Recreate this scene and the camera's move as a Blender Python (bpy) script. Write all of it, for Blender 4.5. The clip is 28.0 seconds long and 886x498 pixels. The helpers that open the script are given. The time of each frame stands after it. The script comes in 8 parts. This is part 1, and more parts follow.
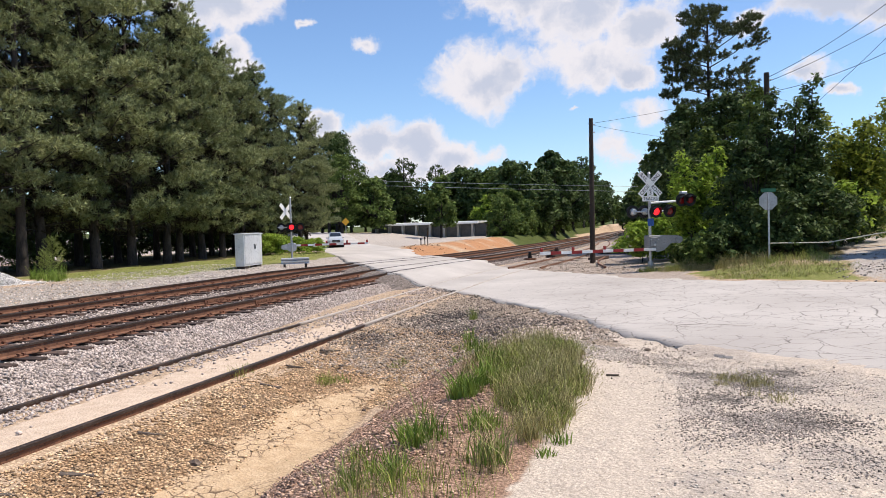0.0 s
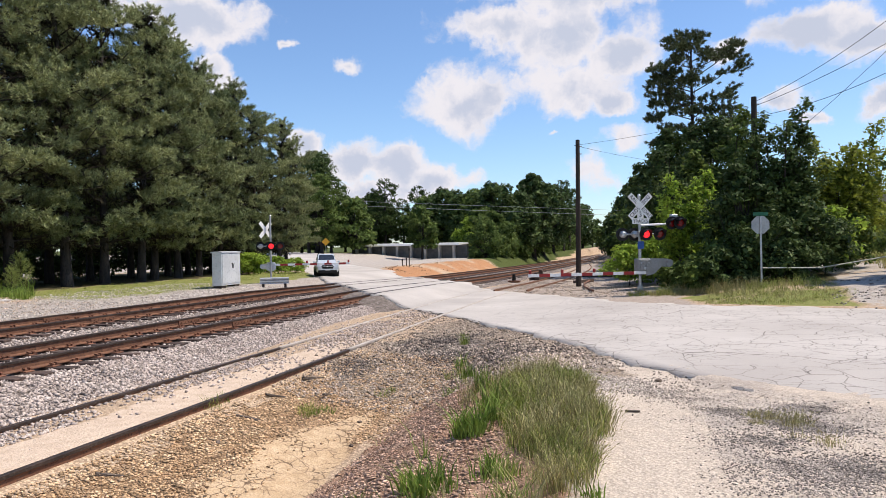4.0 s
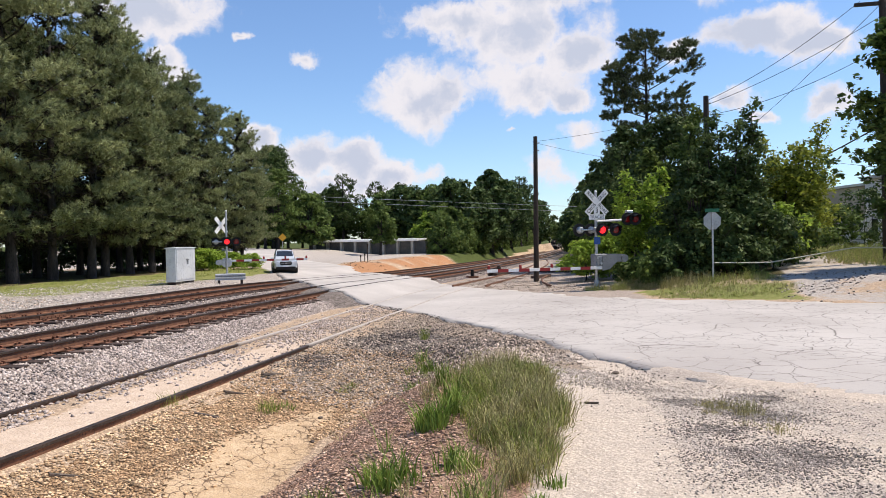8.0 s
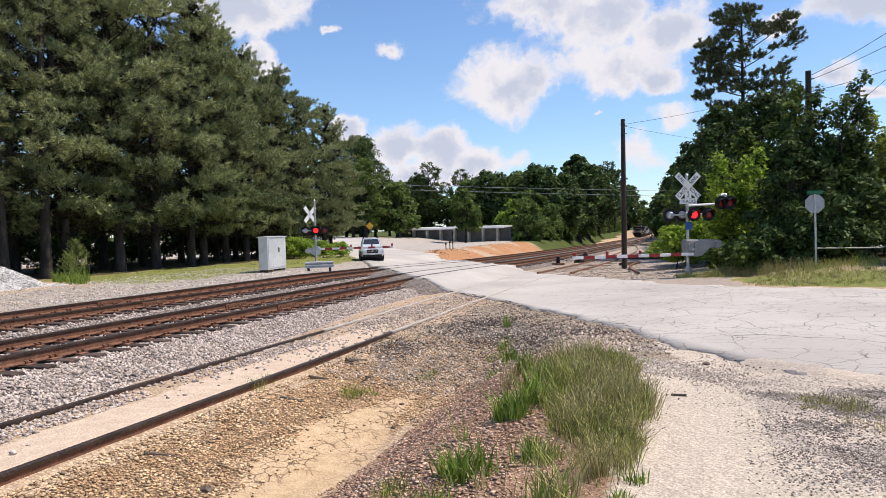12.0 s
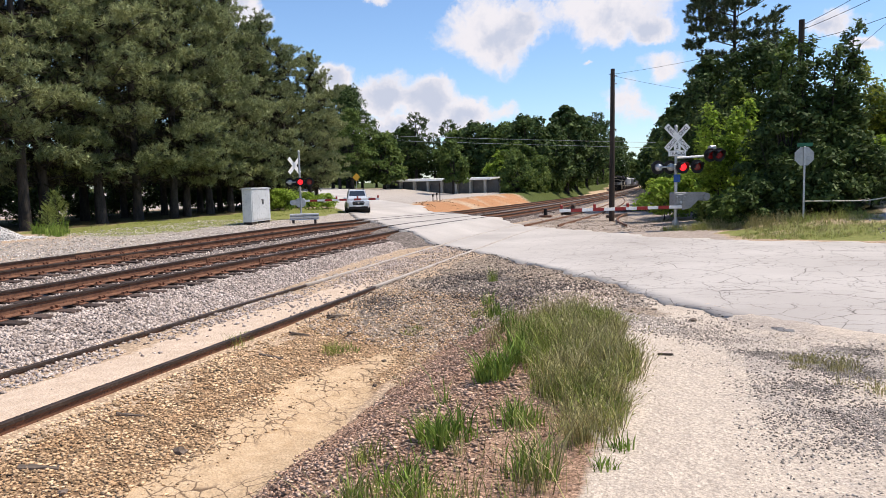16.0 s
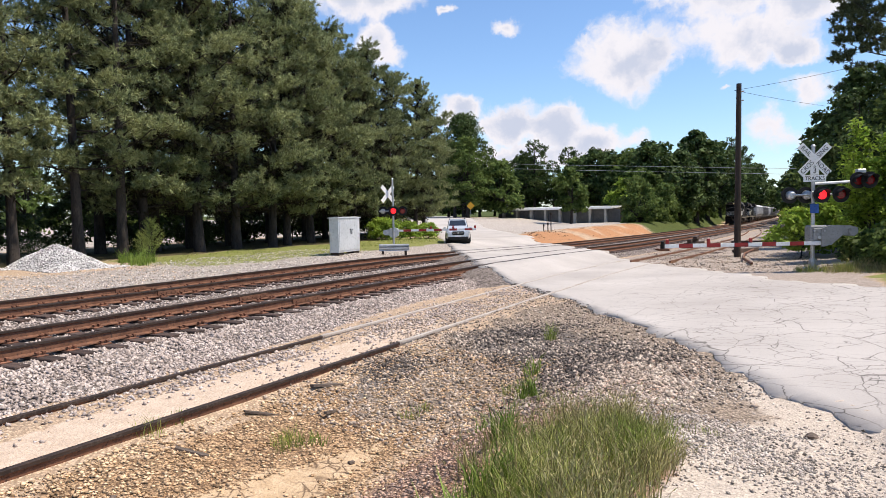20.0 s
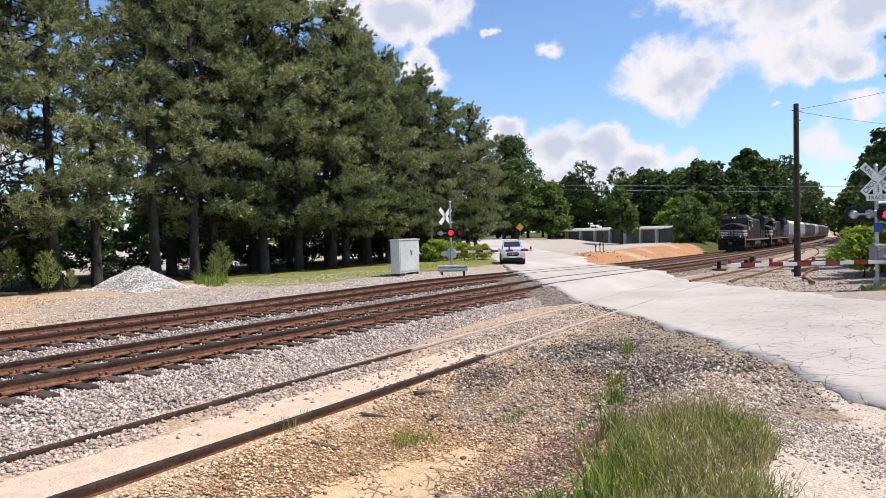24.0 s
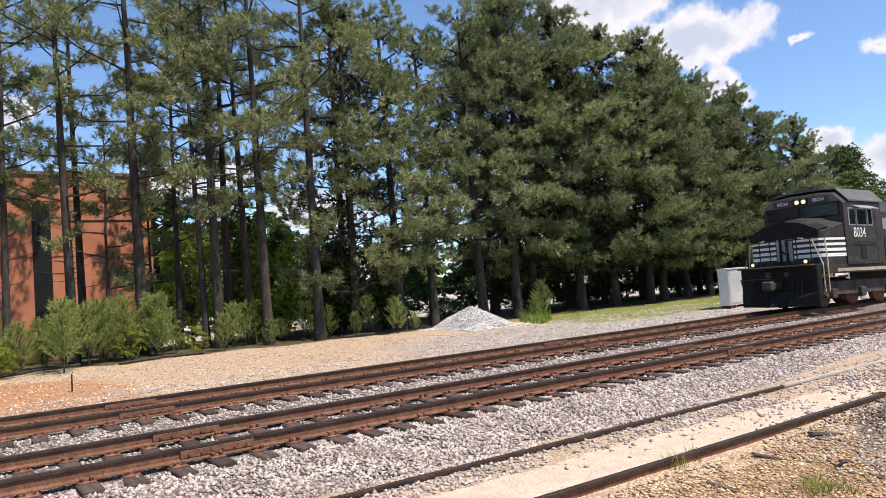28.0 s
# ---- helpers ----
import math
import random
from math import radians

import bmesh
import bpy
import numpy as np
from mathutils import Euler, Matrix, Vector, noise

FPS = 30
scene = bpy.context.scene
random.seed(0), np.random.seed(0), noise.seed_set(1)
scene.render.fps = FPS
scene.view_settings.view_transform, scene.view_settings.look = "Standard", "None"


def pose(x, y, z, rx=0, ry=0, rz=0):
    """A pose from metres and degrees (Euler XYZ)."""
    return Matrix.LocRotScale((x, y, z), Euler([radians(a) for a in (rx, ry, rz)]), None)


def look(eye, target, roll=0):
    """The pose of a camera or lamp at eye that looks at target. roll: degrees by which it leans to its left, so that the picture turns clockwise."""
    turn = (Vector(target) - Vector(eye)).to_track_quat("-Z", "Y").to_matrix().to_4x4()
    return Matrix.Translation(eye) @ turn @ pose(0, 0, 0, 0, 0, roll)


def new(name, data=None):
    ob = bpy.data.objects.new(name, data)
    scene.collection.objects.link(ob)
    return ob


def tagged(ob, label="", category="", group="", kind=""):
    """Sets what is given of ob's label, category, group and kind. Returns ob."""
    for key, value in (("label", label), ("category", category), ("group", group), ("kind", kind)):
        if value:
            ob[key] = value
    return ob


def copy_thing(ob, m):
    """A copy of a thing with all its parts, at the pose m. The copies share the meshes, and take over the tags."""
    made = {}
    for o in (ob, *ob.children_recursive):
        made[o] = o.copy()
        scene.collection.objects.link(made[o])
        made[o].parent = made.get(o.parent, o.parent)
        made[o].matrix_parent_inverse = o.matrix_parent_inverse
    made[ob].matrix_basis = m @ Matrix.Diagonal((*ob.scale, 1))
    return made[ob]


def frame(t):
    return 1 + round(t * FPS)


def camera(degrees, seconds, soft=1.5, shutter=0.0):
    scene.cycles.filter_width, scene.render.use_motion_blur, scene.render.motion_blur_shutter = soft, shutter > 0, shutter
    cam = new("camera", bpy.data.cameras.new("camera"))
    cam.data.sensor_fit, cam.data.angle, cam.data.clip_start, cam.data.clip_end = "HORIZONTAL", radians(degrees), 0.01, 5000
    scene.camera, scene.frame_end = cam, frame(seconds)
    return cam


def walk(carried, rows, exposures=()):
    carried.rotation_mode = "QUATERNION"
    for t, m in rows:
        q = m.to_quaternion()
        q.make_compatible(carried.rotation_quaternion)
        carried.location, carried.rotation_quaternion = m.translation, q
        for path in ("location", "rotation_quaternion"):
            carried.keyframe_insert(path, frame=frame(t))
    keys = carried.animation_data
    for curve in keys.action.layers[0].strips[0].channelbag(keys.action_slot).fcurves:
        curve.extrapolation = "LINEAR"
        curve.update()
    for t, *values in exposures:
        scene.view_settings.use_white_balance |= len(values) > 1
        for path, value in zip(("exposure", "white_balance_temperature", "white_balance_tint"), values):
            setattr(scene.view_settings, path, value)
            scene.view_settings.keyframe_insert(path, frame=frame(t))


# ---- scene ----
cam = camera(64.2, 28.0, soft=0.7)
PATH = [
    (0, (5.992, -0.929, 2.022), (5.399, 0.98, 1.955), -1.7),
    (0.5, (5.963, -0.821, 2.023), (5.394, 1.094, 1.936), -1.6),
    (1, (5.9, -0.635, 2.02), (5.318, 1.276, 1.92), -1.5),
    (1.5, (5.824, -0.453, 2.012), (5.153, 1.431, 1.972), -2.1),
    (2, (5.699, -0.299, 2.002), (5.008, 1.578, 2.002), -2.5),
    (2.5, (5.586, -0.255, 2.0), (4.938, 1.637, 2.002), -2.5),
    (3, (5.554, -0.262, 2.019), (4.938, 1.641, 2.02), -2.4),
    (3.5, (5.54, -0.247, 1.991), (4.963, 1.668, 1.987), -1.8),
    (4, (5.539, -0.24, 1.981), (5.003, 1.687, 1.974), -1.0),
    (4.5, (5.538, -0.271, 1.99), (5.047, 1.668, 1.98), -0.6),
    (6.5, (5.526, -0.285, 1.978), (5.134, 1.676, 1.99), -2.1),
    (7, (5.52, -0.277, 1.978), (5.124, 1.683, 1.988), -2.2),
    (7.5, (5.505, -0.286, 1.969), (5.103, 1.673, 1.967), -1.6),
    (8, (5.507, -0.279, 1.972), (5.086, 1.676, 1.951), -1.0),
    (8.5, (5.527, -0.233, 1.977), (5.079, 1.715, 1.942), -0.5),
    (9, (5.541, -0.193, 1.982), (5.057, 1.747, 1.937), -0.6),
    (9.5, (5.553, -0.176, 1.972), (5.044, 1.758, 1.915), -1.1),
    (10, (5.553, -0.17, 1.971), (5.027, 1.758, 1.897), -1.6),
    (10.5, (5.565, -0.17, 1.963), (5.022, 1.752, 1.872), -1.8),
    (11, (5.559, -0.155, 1.966), (4.973, 1.755, 1.875), -1.4),
    (11.5, (5.553, -0.141, 1.96), (4.909, 1.751, 1.893), -1.2),
    (13.5, (5.566, -0.179, 1.963), (4.934, 1.719, 1.928), -2.7),
    (14, (5.56, -0.136, 1.965), (4.984, 1.778, 1.904), -2.7),
    (14.5, (5.563, -0.13, 1.961), (5.007, 1.789, 1.869), -2.5),
    (15, (5.567, -0.104, 1.959), (5.0, 1.809, 1.829), -2.2),
    (15.5, (5.561, 0.001, 1.97), (4.962, 1.902, 1.801), -1.9),
    (16, (5.523, 0.146, 1.981), (4.9, 2.037, 1.792), -1.4),
    (16.5, (5.459, 0.413, 1.981), (4.819, 2.299, 1.8), -0.7),
    (17, (5.526, 0.719, 1.984), (4.86, 2.598, 1.824), -0.2),
    (17.5, (5.563, 1.117, 1.983), (4.858, 2.984, 1.842), -0.2),
    (18, (5.591, 1.505, 2.012), (4.827, 3.348, 1.869), -0.6),
    (18.5, (5.661, 2.023, 1.974), (4.83, 3.836, 1.827), -1.5),
    (19, (5.71, 2.513, 1.971), (4.827, 4.302, 1.828), -2.0),
    (19.5, (5.757, 2.916, 1.99), (4.839, 4.689, 1.864), -1.8),
    (20, (5.83, 3.328, 1.994), (4.882, 5.086, 1.893), -1.2),
    (20.5, (5.862, 3.691, 1.994), (4.888, 5.436, 1.919), -0.4),
    (21, (5.937, 4.017, 1.994), (4.933, 5.746, 1.927), -0.3),
    (21.5, (6.004, 4.061, 1.995), (5.013, 5.797, 1.92), -1.3),
    (23.5, (5.66, 2.693, 1.936), (4.766, 4.478, 1.813), -3.2),
    (24, (5.709, 2.245, 2.013), (4.651, 3.942, 1.976), -1.6),
    (24.5, (5.486, 1.963, 2.007), (4.314, 3.584, 1.989), -1.4),
    (25, (5.192, 1.795, 1.988), (3.911, 3.33, 2.003), -1.2),
    (25.5, (5.048, 1.746, 2.001), (3.696, 3.219, 2.041), -1.4),
    (26, (5.073, 1.732, 2.019), (3.696, 3.18, 2.094), -2.5),
    (26.5, (5.1, 1.752, 2.025), (3.699, 3.175, 2.128), -3.6),
    (27, (5.125, 1.727, 2.033), (3.674, 3.099, 2.149), -4.2),
    (27.5, (5.091, 1.746, 2.023), (3.561, 3.028, 2.14), -4.5),
    (28, (5.004, 1.852, 1.937), (3.351, 2.973, 2.052), -4.4),
]
walk(cam, [(t, look(eye, target, roll)) for t, eye, target, roll in PATH], [(0, 0.02, 6800, 13), (15, 0.04, 6800, 13), (19, 0.12, 6800, 13), (24, 0.12, 6800, 13), (26, 0.16, 6800, 13), (28, 0.22, 6800, 13)])

# ---- light and sky ----
SUN_AZ, SUN_EL = 68.0, 61.0            # degrees from +y towards +x, and above the horizon
sun_way = Vector((math.sin(radians(SUN_AZ)) * math.cos(radians(SUN_EL)),
                  math.cos(radians(SUN_AZ)) * math.cos(radians(SUN_EL)), math.sin(radians(SUN_EL))))
sun = new("sun", bpy.data.lights.new("sun", "SUN"))
sun.data.energy, sun.data.angle, sun.data.color = 5.3, radians(0.53), (1.0, 0.93, 0.82)
sun.matrix_world = look((0, 0, 60), Vector((0, 0, 60)) - sun_way)


def build_sky():
    """Blue sky with broken cumulus: soft-edged cloud masses placed by azimuth and elevation."""
    w = bpy.data.worlds.new("sky")
    scene.world = w
    w.use_nodes = True
    nt = w.node_tree
    N, L = nt.nodes, nt.links
    N.clear()

    def nd(kind, **kw):
        n = N.new(kind)
        for k, v in kw.items():
            n.inputs[k].default_value = v
        return n

    def mth(op, a, b=None, clamp=False):
        n = N.new("ShaderNodeMath")
        n.operation, n.use_clamp = op, clamp
        for i, v in enumerate((a, b)):
            if v is None:
                continue
            if isinstance(v, (int, float)):
                n.inputs[i].default_value = v
            else:
                L.new(v, n.inputs[i])
        return n.outputs[0]

    def soft_max(a, b):
        n = N.new("ShaderNodeMath")
        n.operation = "SMOOTH_MAX"
        L.new(a, n.inputs[0])
        L.new(b, n.inputs[1])
        n.inputs[2].default_value = 0.18
        return n.outputs[0]

    tc = N.new("ShaderNodeTexCoord")
    sky = N.new("ShaderNodeTexSky")
    sky.sky_type, sky.sun_disc = "NISHITA", False
    sky.sun_elevation, sky.sun_rotation = radians(SUN_EL), radians(SUN_AZ)
    sky.air_density, sky.dust_density, sky.ozone_density = 1.0, 0.3, 2.0
    # warped direction for ragged cloud edges
    nz = nd("ShaderNodeTexNoise", Scale=16.0, Detail=8.0, Roughness=0.6)
    L.new(tc.outputs["Generated"], nz.inputs["Vector"])
    sub = N.new("ShaderNodeVectorMath")
    sub.operation = "SUBTRACT"
    L.new(nz.outputs["Color"], sub.inputs[0])
    sub.inputs[1].default_value = (0.5, 0.5, 0.5)
    scl = N.new("ShaderNodeVectorMath")
    scl.operation = "SCALE"
    L.new(sub.outputs[0], scl.inputs[0])
    scl.inputs["Scale"].default_value = 0.06
    add = N.new("ShaderNodeVectorMath")
    add.operation = "ADD"
    L.new(tc.outputs["Generated"], add.inputs[0])
    L.new(scl.outputs[0], add.inputs[1])
    sep = N.new("ShaderNodeSeparateXYZ")
    L.new(add.outputs[0], sep.inputs[0])
    az = mth("ARCTAN2", sep.outputs[0], sep.outputs[1])
    el = mth("ARCSINE", sep.outputs[2])
    # azimuth, elevation, half width, half height (degrees), weight
    clouds = [(-35.0, 17.3, 6.4, 2.6, 1.0), (-33.2, 13.5, 1.8, 1.7, 1.0), (-27.5, 16.0, 1.3, 0.6, 0.75), (-23.0, 14.7, 1.5, 1.0, 1.0), (-26.7, 8.4, 2.0, 1.4, 1.0),
              (-22.7, 6.9, 3.6, 1.8, 1.0), (-18.9, 6.5, 3.0, 1.9, 1.0), (-15.7, 5.4, 3.2, 1.6, 1.0), (-21.4, 4.4, 7.8, 1.5, 0.9), (-10.8, 17.1, 5.2, 2.1, 1.0),
              (-5.9, 16.1, 6.7, 3.1, 1.0), (-1.9, 14.8, 3.7, 2.5, 1.0), (-13.6, 11.4, 4.6, 2.9, 1.05), (-4.8, 12.2, 4.8, 2.4, 1.0), (-1.9, 11.1, 2.1, 1.6, 0.95),
              (-1.3, 8.6, 2.6, 1.6, 0.8), (-3.3, 5.8, 2.8, 3.1, 0.65), (-13.3, 5.6, 2.2, 1.3, 0.8), (-6.3, 8.9, 0.9, 0.5, 0.6), (12.2, 14.8, 4.8, 1.8, 1.0),
              (15.8, 13.4, 3.3, 1.9, 1.0), (6.7, 13.9, 1.9, 1.6, 0.85), (10.2, 10.4, 2.7, 1.1, 0.75), (12.4, 8.6, 1.9, 0.8, 0.7), (16.6, 9.2, 2.1, 2.0, 0.8),
              (-4.0, 19.5, 9.0, 2.4, 1.0), (-41.0, 21.0, 6.0, 3.5, 1.0), (14.0, 18.5, 7.0, 2.0, 0.9), (-87.0, 14.4, 2.4, 1.5, 0.9), (-52.0, 8.0, 4.0, 2.0, 0.8), (-66.0, 7.0, 6.0, 2.5, 0.85),
              (-75.0, 10.0, 6.0, 2.4, 0.85), (30.0, 14.0, 8.0, 3.0, 0.9), (60.0, 20.0, 14.0, 6.0, 0.9), (110.0, 25.0, 16.0, 6.0, 0.9), (160.0, 18.0, 14.0, 5.0, 0.9), (-130.0, 24.0, 16.0, 6.0, 0.9)]
    best = None
    for a, e, rx, ry, wt in clouds:
        u = mth("MULTIPLY", mth("SUBTRACT", az, radians(a)), 1 / radians(rx))
        v = mth("MULTIPLY", mth("SUBTRACT", el, radians(e)), 1 / radians(ry))
        d = mth("SQRT", mth("ADD", mth("MULTIPLY", u, u), mth("MULTIPLY", v, v)))
        f = mth("SUBTRACT", wt, mth("MULTIPLY", d, 0.85))
        best = f if best is None else soft_max(best, f)
    n2 = nd("ShaderNodeTexNoise", Scale=20.0, Detail=9.0, Roughness=0.58)
    L.new(add.outputs[0], n2.inputs["Vector"])
    dens = mth("ADD", best, mth("MULTIPLY", mth("SUBTRACT", n2.outputs["Fac"], 0.5), 1.35))
    cover = N.new("ShaderNodeMapRange")
    cover.interpolation_type = "SMOOTHSTEP"
    cover.inputs["From Min"].default_value, cover.inputs["From Max"].default_value = 0.08, 0.52
    L.new(dens, cover.inputs["Value"])
    # grey undersides where the cloud is thick
    core = N.new("ShaderNodeMapRange")
    core.interpolation_type = "SMOOTHSTEP"
    core.inputs["From Min"].default_value, core.inputs["From Max"].default_value = 0.40, 0.95
    n3 = nd("ShaderNodeTexNoise", Scale=11.0, Detail=7.0)
    L.new(tc.outputs["Generated"], n3.inputs["Vector"])
    L.new(mth("ADD", dens, mth("MULTIPLY", mth("SUBTRACT", n3.outputs["Fac"], 0.5), 1.5)), core.inputs["Value"])
    shade = N.new("ShaderNodeMix")
    shade.data_type = "RGBA"
    shade.inputs["A"].default_value, shade.inputs["B"].default_value = (8.3, 8.4, 9.1, 1), (5.5, 6.2, 7.7, 1)
    L.new(core.outputs[0], shade.inputs["Factor"])
    tint = N.new("ShaderNodeMix")
    tint.data_type, tint.blend_type = "RGBA", "MULTIPLY"
    tint.inputs["Factor"].default_value = 1.0
    tint.inputs["B"].default_value = (1.20, 1.45, 1.72, 1)
    L.new(sky.outputs[0], tint.inputs["A"])
    mix = N.new("ShaderNodeMix")
    mix.data_type = "RGBA"
    L.new(cover.outputs[0], mix.inputs["Factor"])
    L.new(tint.outputs["Result"], mix.inputs["A"])
    L.new(shade.outputs["Result"], mix.inputs["B"])
    bg = nd("ShaderNodeBackground", Strength=0.10)
    L.new(mix.outputs["Result"], bg.inputs["Color"])
    out = N.new("ShaderNodeOutputWorld")
    L.new(bg.outputs[0], out.inputs[0])


build_sky()

# ---- materials ----
MATS = {}


def mat(name, cols, scale=4.0, fine=40.0, rough=0.8, metal=0.0, bump=0.2, bump_scale=None, vary=0.0, emit=None, spec=0.4, coords="Object",
        stretch=(1, 1, 1), trans=0.0, coat=0.0, island=False):
    """A two-scale mottled surface: cols are two or three base colours mixed by coarse and fine noise."""
    if name in MATS:
        return MATS[name]
    m = MATS[name] = bpy.data.materials.new(name)
    m.use_nodes = True
    nt = m.node_tree
    N, L = nt.nodes, nt.links
    b = N["Principled BSDF"]
    tc = N.new("ShaderNodeTexCoord")
    mp = N.new("ShaderNodeMapping")
    mp.inputs["Scale"].default_value = stretch
    L.new(tc.outputs[coords], mp.inputs["Vector"])
    src = mp.outputs[0]
    a = N.new("ShaderNodeTexNoise")
    a.inputs["Scale"].default_value, a.inputs["Detail"].default_value = scale, 5
    c = N.new("ShaderNodeTexNoise")
    c.inputs["Scale"].default_value, c.inputs["Detail"].default_value = fine, 4
    L.new(src, a.inputs["Vector"])
    L.new(src, c.inputs["Vector"])
    ra = N.new("ShaderNodeValToRGB")
    ra.color_ramp.elements[0].position, ra.color_ramp.elements[1].position = 0.36, 0.64
    ra.color_ramp.elements[0].color = (*cols[0], 1)
    ra.color_ramp.elements[1].color = (*cols[1], 1)
    L.new(a.outputs["Fac"], ra.inputs["Fac"])
    col = ra.outputs["Color"]
    third = cols[2] if len(cols) > 2 else tuple(0.6 * v for v in cols[0])
    rc = N.new("ShaderNodeMapRange")
    rc.inputs["From Min"].default_value, rc.inputs["From Max"].default_value = 0.52, 0.72
    L.new(c.outputs["Fac"], rc.inputs["Value"])
    mx = N.new("ShaderNodeMix")
    mx.data_type = "RGBA"
    L.new(rc.outputs[0], mx.inputs["Factor"])
    L.new(col, mx.inputs["A"])
    mx.inputs["B"].default_value = (*third, 1)
    col = mx.outputs["Result"]
    if vary or island:
        hs = N.new("ShaderNodeHueSaturation")
        if island:
            gi = N.new("ShaderNodeNewGeometry")
            rnd = gi.outputs["Random Per Island"]
        else:
            gi = N.new("ShaderNodeObjectInfo")
            rnd = gi.outputs["Random"]
        mr = N.new("ShaderNodeMapRange")
        mr.inputs["To Min"].default_value, mr.inputs["To Max"].default_value = 1 - (vary or 0.3), 1 + (vary or 0.3)
        L.new(rnd, mr.inputs["Value"])
        L.new(mr.outputs[0], hs.inputs["Value"])
        L.new(col, hs.inputs["Color"])
        col = hs.outputs["Color"]
    L.new(col, b.inputs["Base Color"])
    b.inputs["Roughness"].default_value, b.inputs["Metallic"].default_value = rough, metal
    b.inputs["Specular IOR Level"].default_value = spec
    b.inputs["Coat Weight"].default_value = coat
    if bump:
        bp = N.new("ShaderNodeBump")
        bp.inputs["Strength"].default_value, bp.inputs["Distance"].default_value = bump, 0.02
        L.new(c.outputs["Fac"], bp.inputs["Height"])
        L.new(bp.outputs[0], b.inputs["Normal"])
    if trans:
        tr = N.new("ShaderNodeBsdfTranslucent")
        L.new(col, tr.inputs["Color"])
        ms = N.new("ShaderNodeMixShader")
        ms.inputs[0].default_value = trans
        L.new(b.outputs[0], ms.inputs[1])
        L.new(tr.outputs[0], ms.inputs[2])
        L.new(ms.outputs[0], N["Material Output"].inputs[0])
    if emit:
        b.inputs["Emission Color"].default_value = (*emit[0], 1)
        b.inputs["Emission Strength"].default_value = emit[1]
    return m


def glass(name, col=(0.02, 0.025, 0.03), rough=0.05):
    if name not in MATS:
        m = MATS[name] = bpy.data.materials.new(name)
        m.use_nodes = True
        b = m.node_tree.nodes["Principled BSDF"]
        b.inputs["Base Color"].default_value = (*col, 1)
        b.inputs["Roughness"].default_value = rough
        b.inputs["Specular IOR Level"].default_value = 0.8
        b.inputs["Coat Weight"].default_value = 0.6
    return MATS[name]


STEEL = mat("galvanised_steel", [(0.42, 0.43, 0.44), (0.55, 0.56, 0.57), (0.3, 0.3, 0.3)], 3, 30, 0.45, 0.7, 0.1)
RUST = mat("rusty_rail_steel", [(0.15, 0.068, 0.040), (0.235, 0.112, 0.064), (0.055, 0.032, 0.024)], 6, 40, 0.75, 0.2, 0.2)
RAILTOP = mat("worn_rail_head", [(0.038, 0.028, 0.024), (0.070, 0.048, 0.038), (0.11, 0.085, 0.07)], 3, 30, 0.5, 0.3, 0.05, spec=0.25)
PLATE = mat("rusty_tie_plate", [(0.20, 0.085, 0.05), (0.28, 0.13, 0.075), (0.09, 0.05, 0.035)], 10, 60, 0.85, 0.1, 0.2, vary=0.2)
TIE = mat("creosoted_tie_wood", [(0.040, 0.030, 0.026), (0.085, 0.058, 0.047), (0.16, 0.08, 0.055)], 5, 50, 0.9, 0, 0.4, vary=0.35, stretch=(0.4, 3, 3))
BARK = mat("pine_bark", [(0.032, 0.026, 0.022), (0.066, 0.053, 0.045), (0.014, 0.012, 0.010)], 3, 14, 0.95, 0, 0.9, stretch=(2, 2, 0.5))
POLEWOOD = mat("creosoted_pole_wood", [(0.035, 0.026, 0.02), (0.07, 0.05, 0.04), (0.02, 0.016, 0.013)], 2, 22, 0.9, 0, 0.5, stretch=(3, 3, 0.25))
BLACK = mat("black_painted_metal", [(0.010, 0.010, 0.0105), (0.018, 0.017, 0.017), (0.028, 0.025, 0.023)], 3, 25, 0.6, 0, 0.05, spec=0.2)
DARKRUB = mat("black_rubber", [(0.012, 0.012, 0.012), (0.02, 0.02, 0.02)], 6, 30, 0.85, 0, 0.1)
WHITE = mat("white_paint", [(0.74, 0.75, 0.75), (0.82, 0.82, 0.81), (0.6, 0.6, 0.58)], 2, 30, 0.5, 0, 0.05)
CABINET = mat("cabinet_aluminium", [(0.62, 0.65, 0.66), (0.72, 0.75, 0.76), (0.5, 0.53, 0.54)], 1.2, 9, 0.42, 0.35, 0.04)
RED = mat("red_reflective", [(0.24, 0.015, 0.015), (0.32, 0.022, 0.02), (0.16, 0.015, 0.012)], 3, 30, 0.4, 0, 0.05)
CONCRETE = mat("concrete", [(0.42, 0.40, 0.37), (0.52, 0.50, 0.46), (0.3, 0.28, 0.26)], 2, 20, 0.9, 0, 0.2)


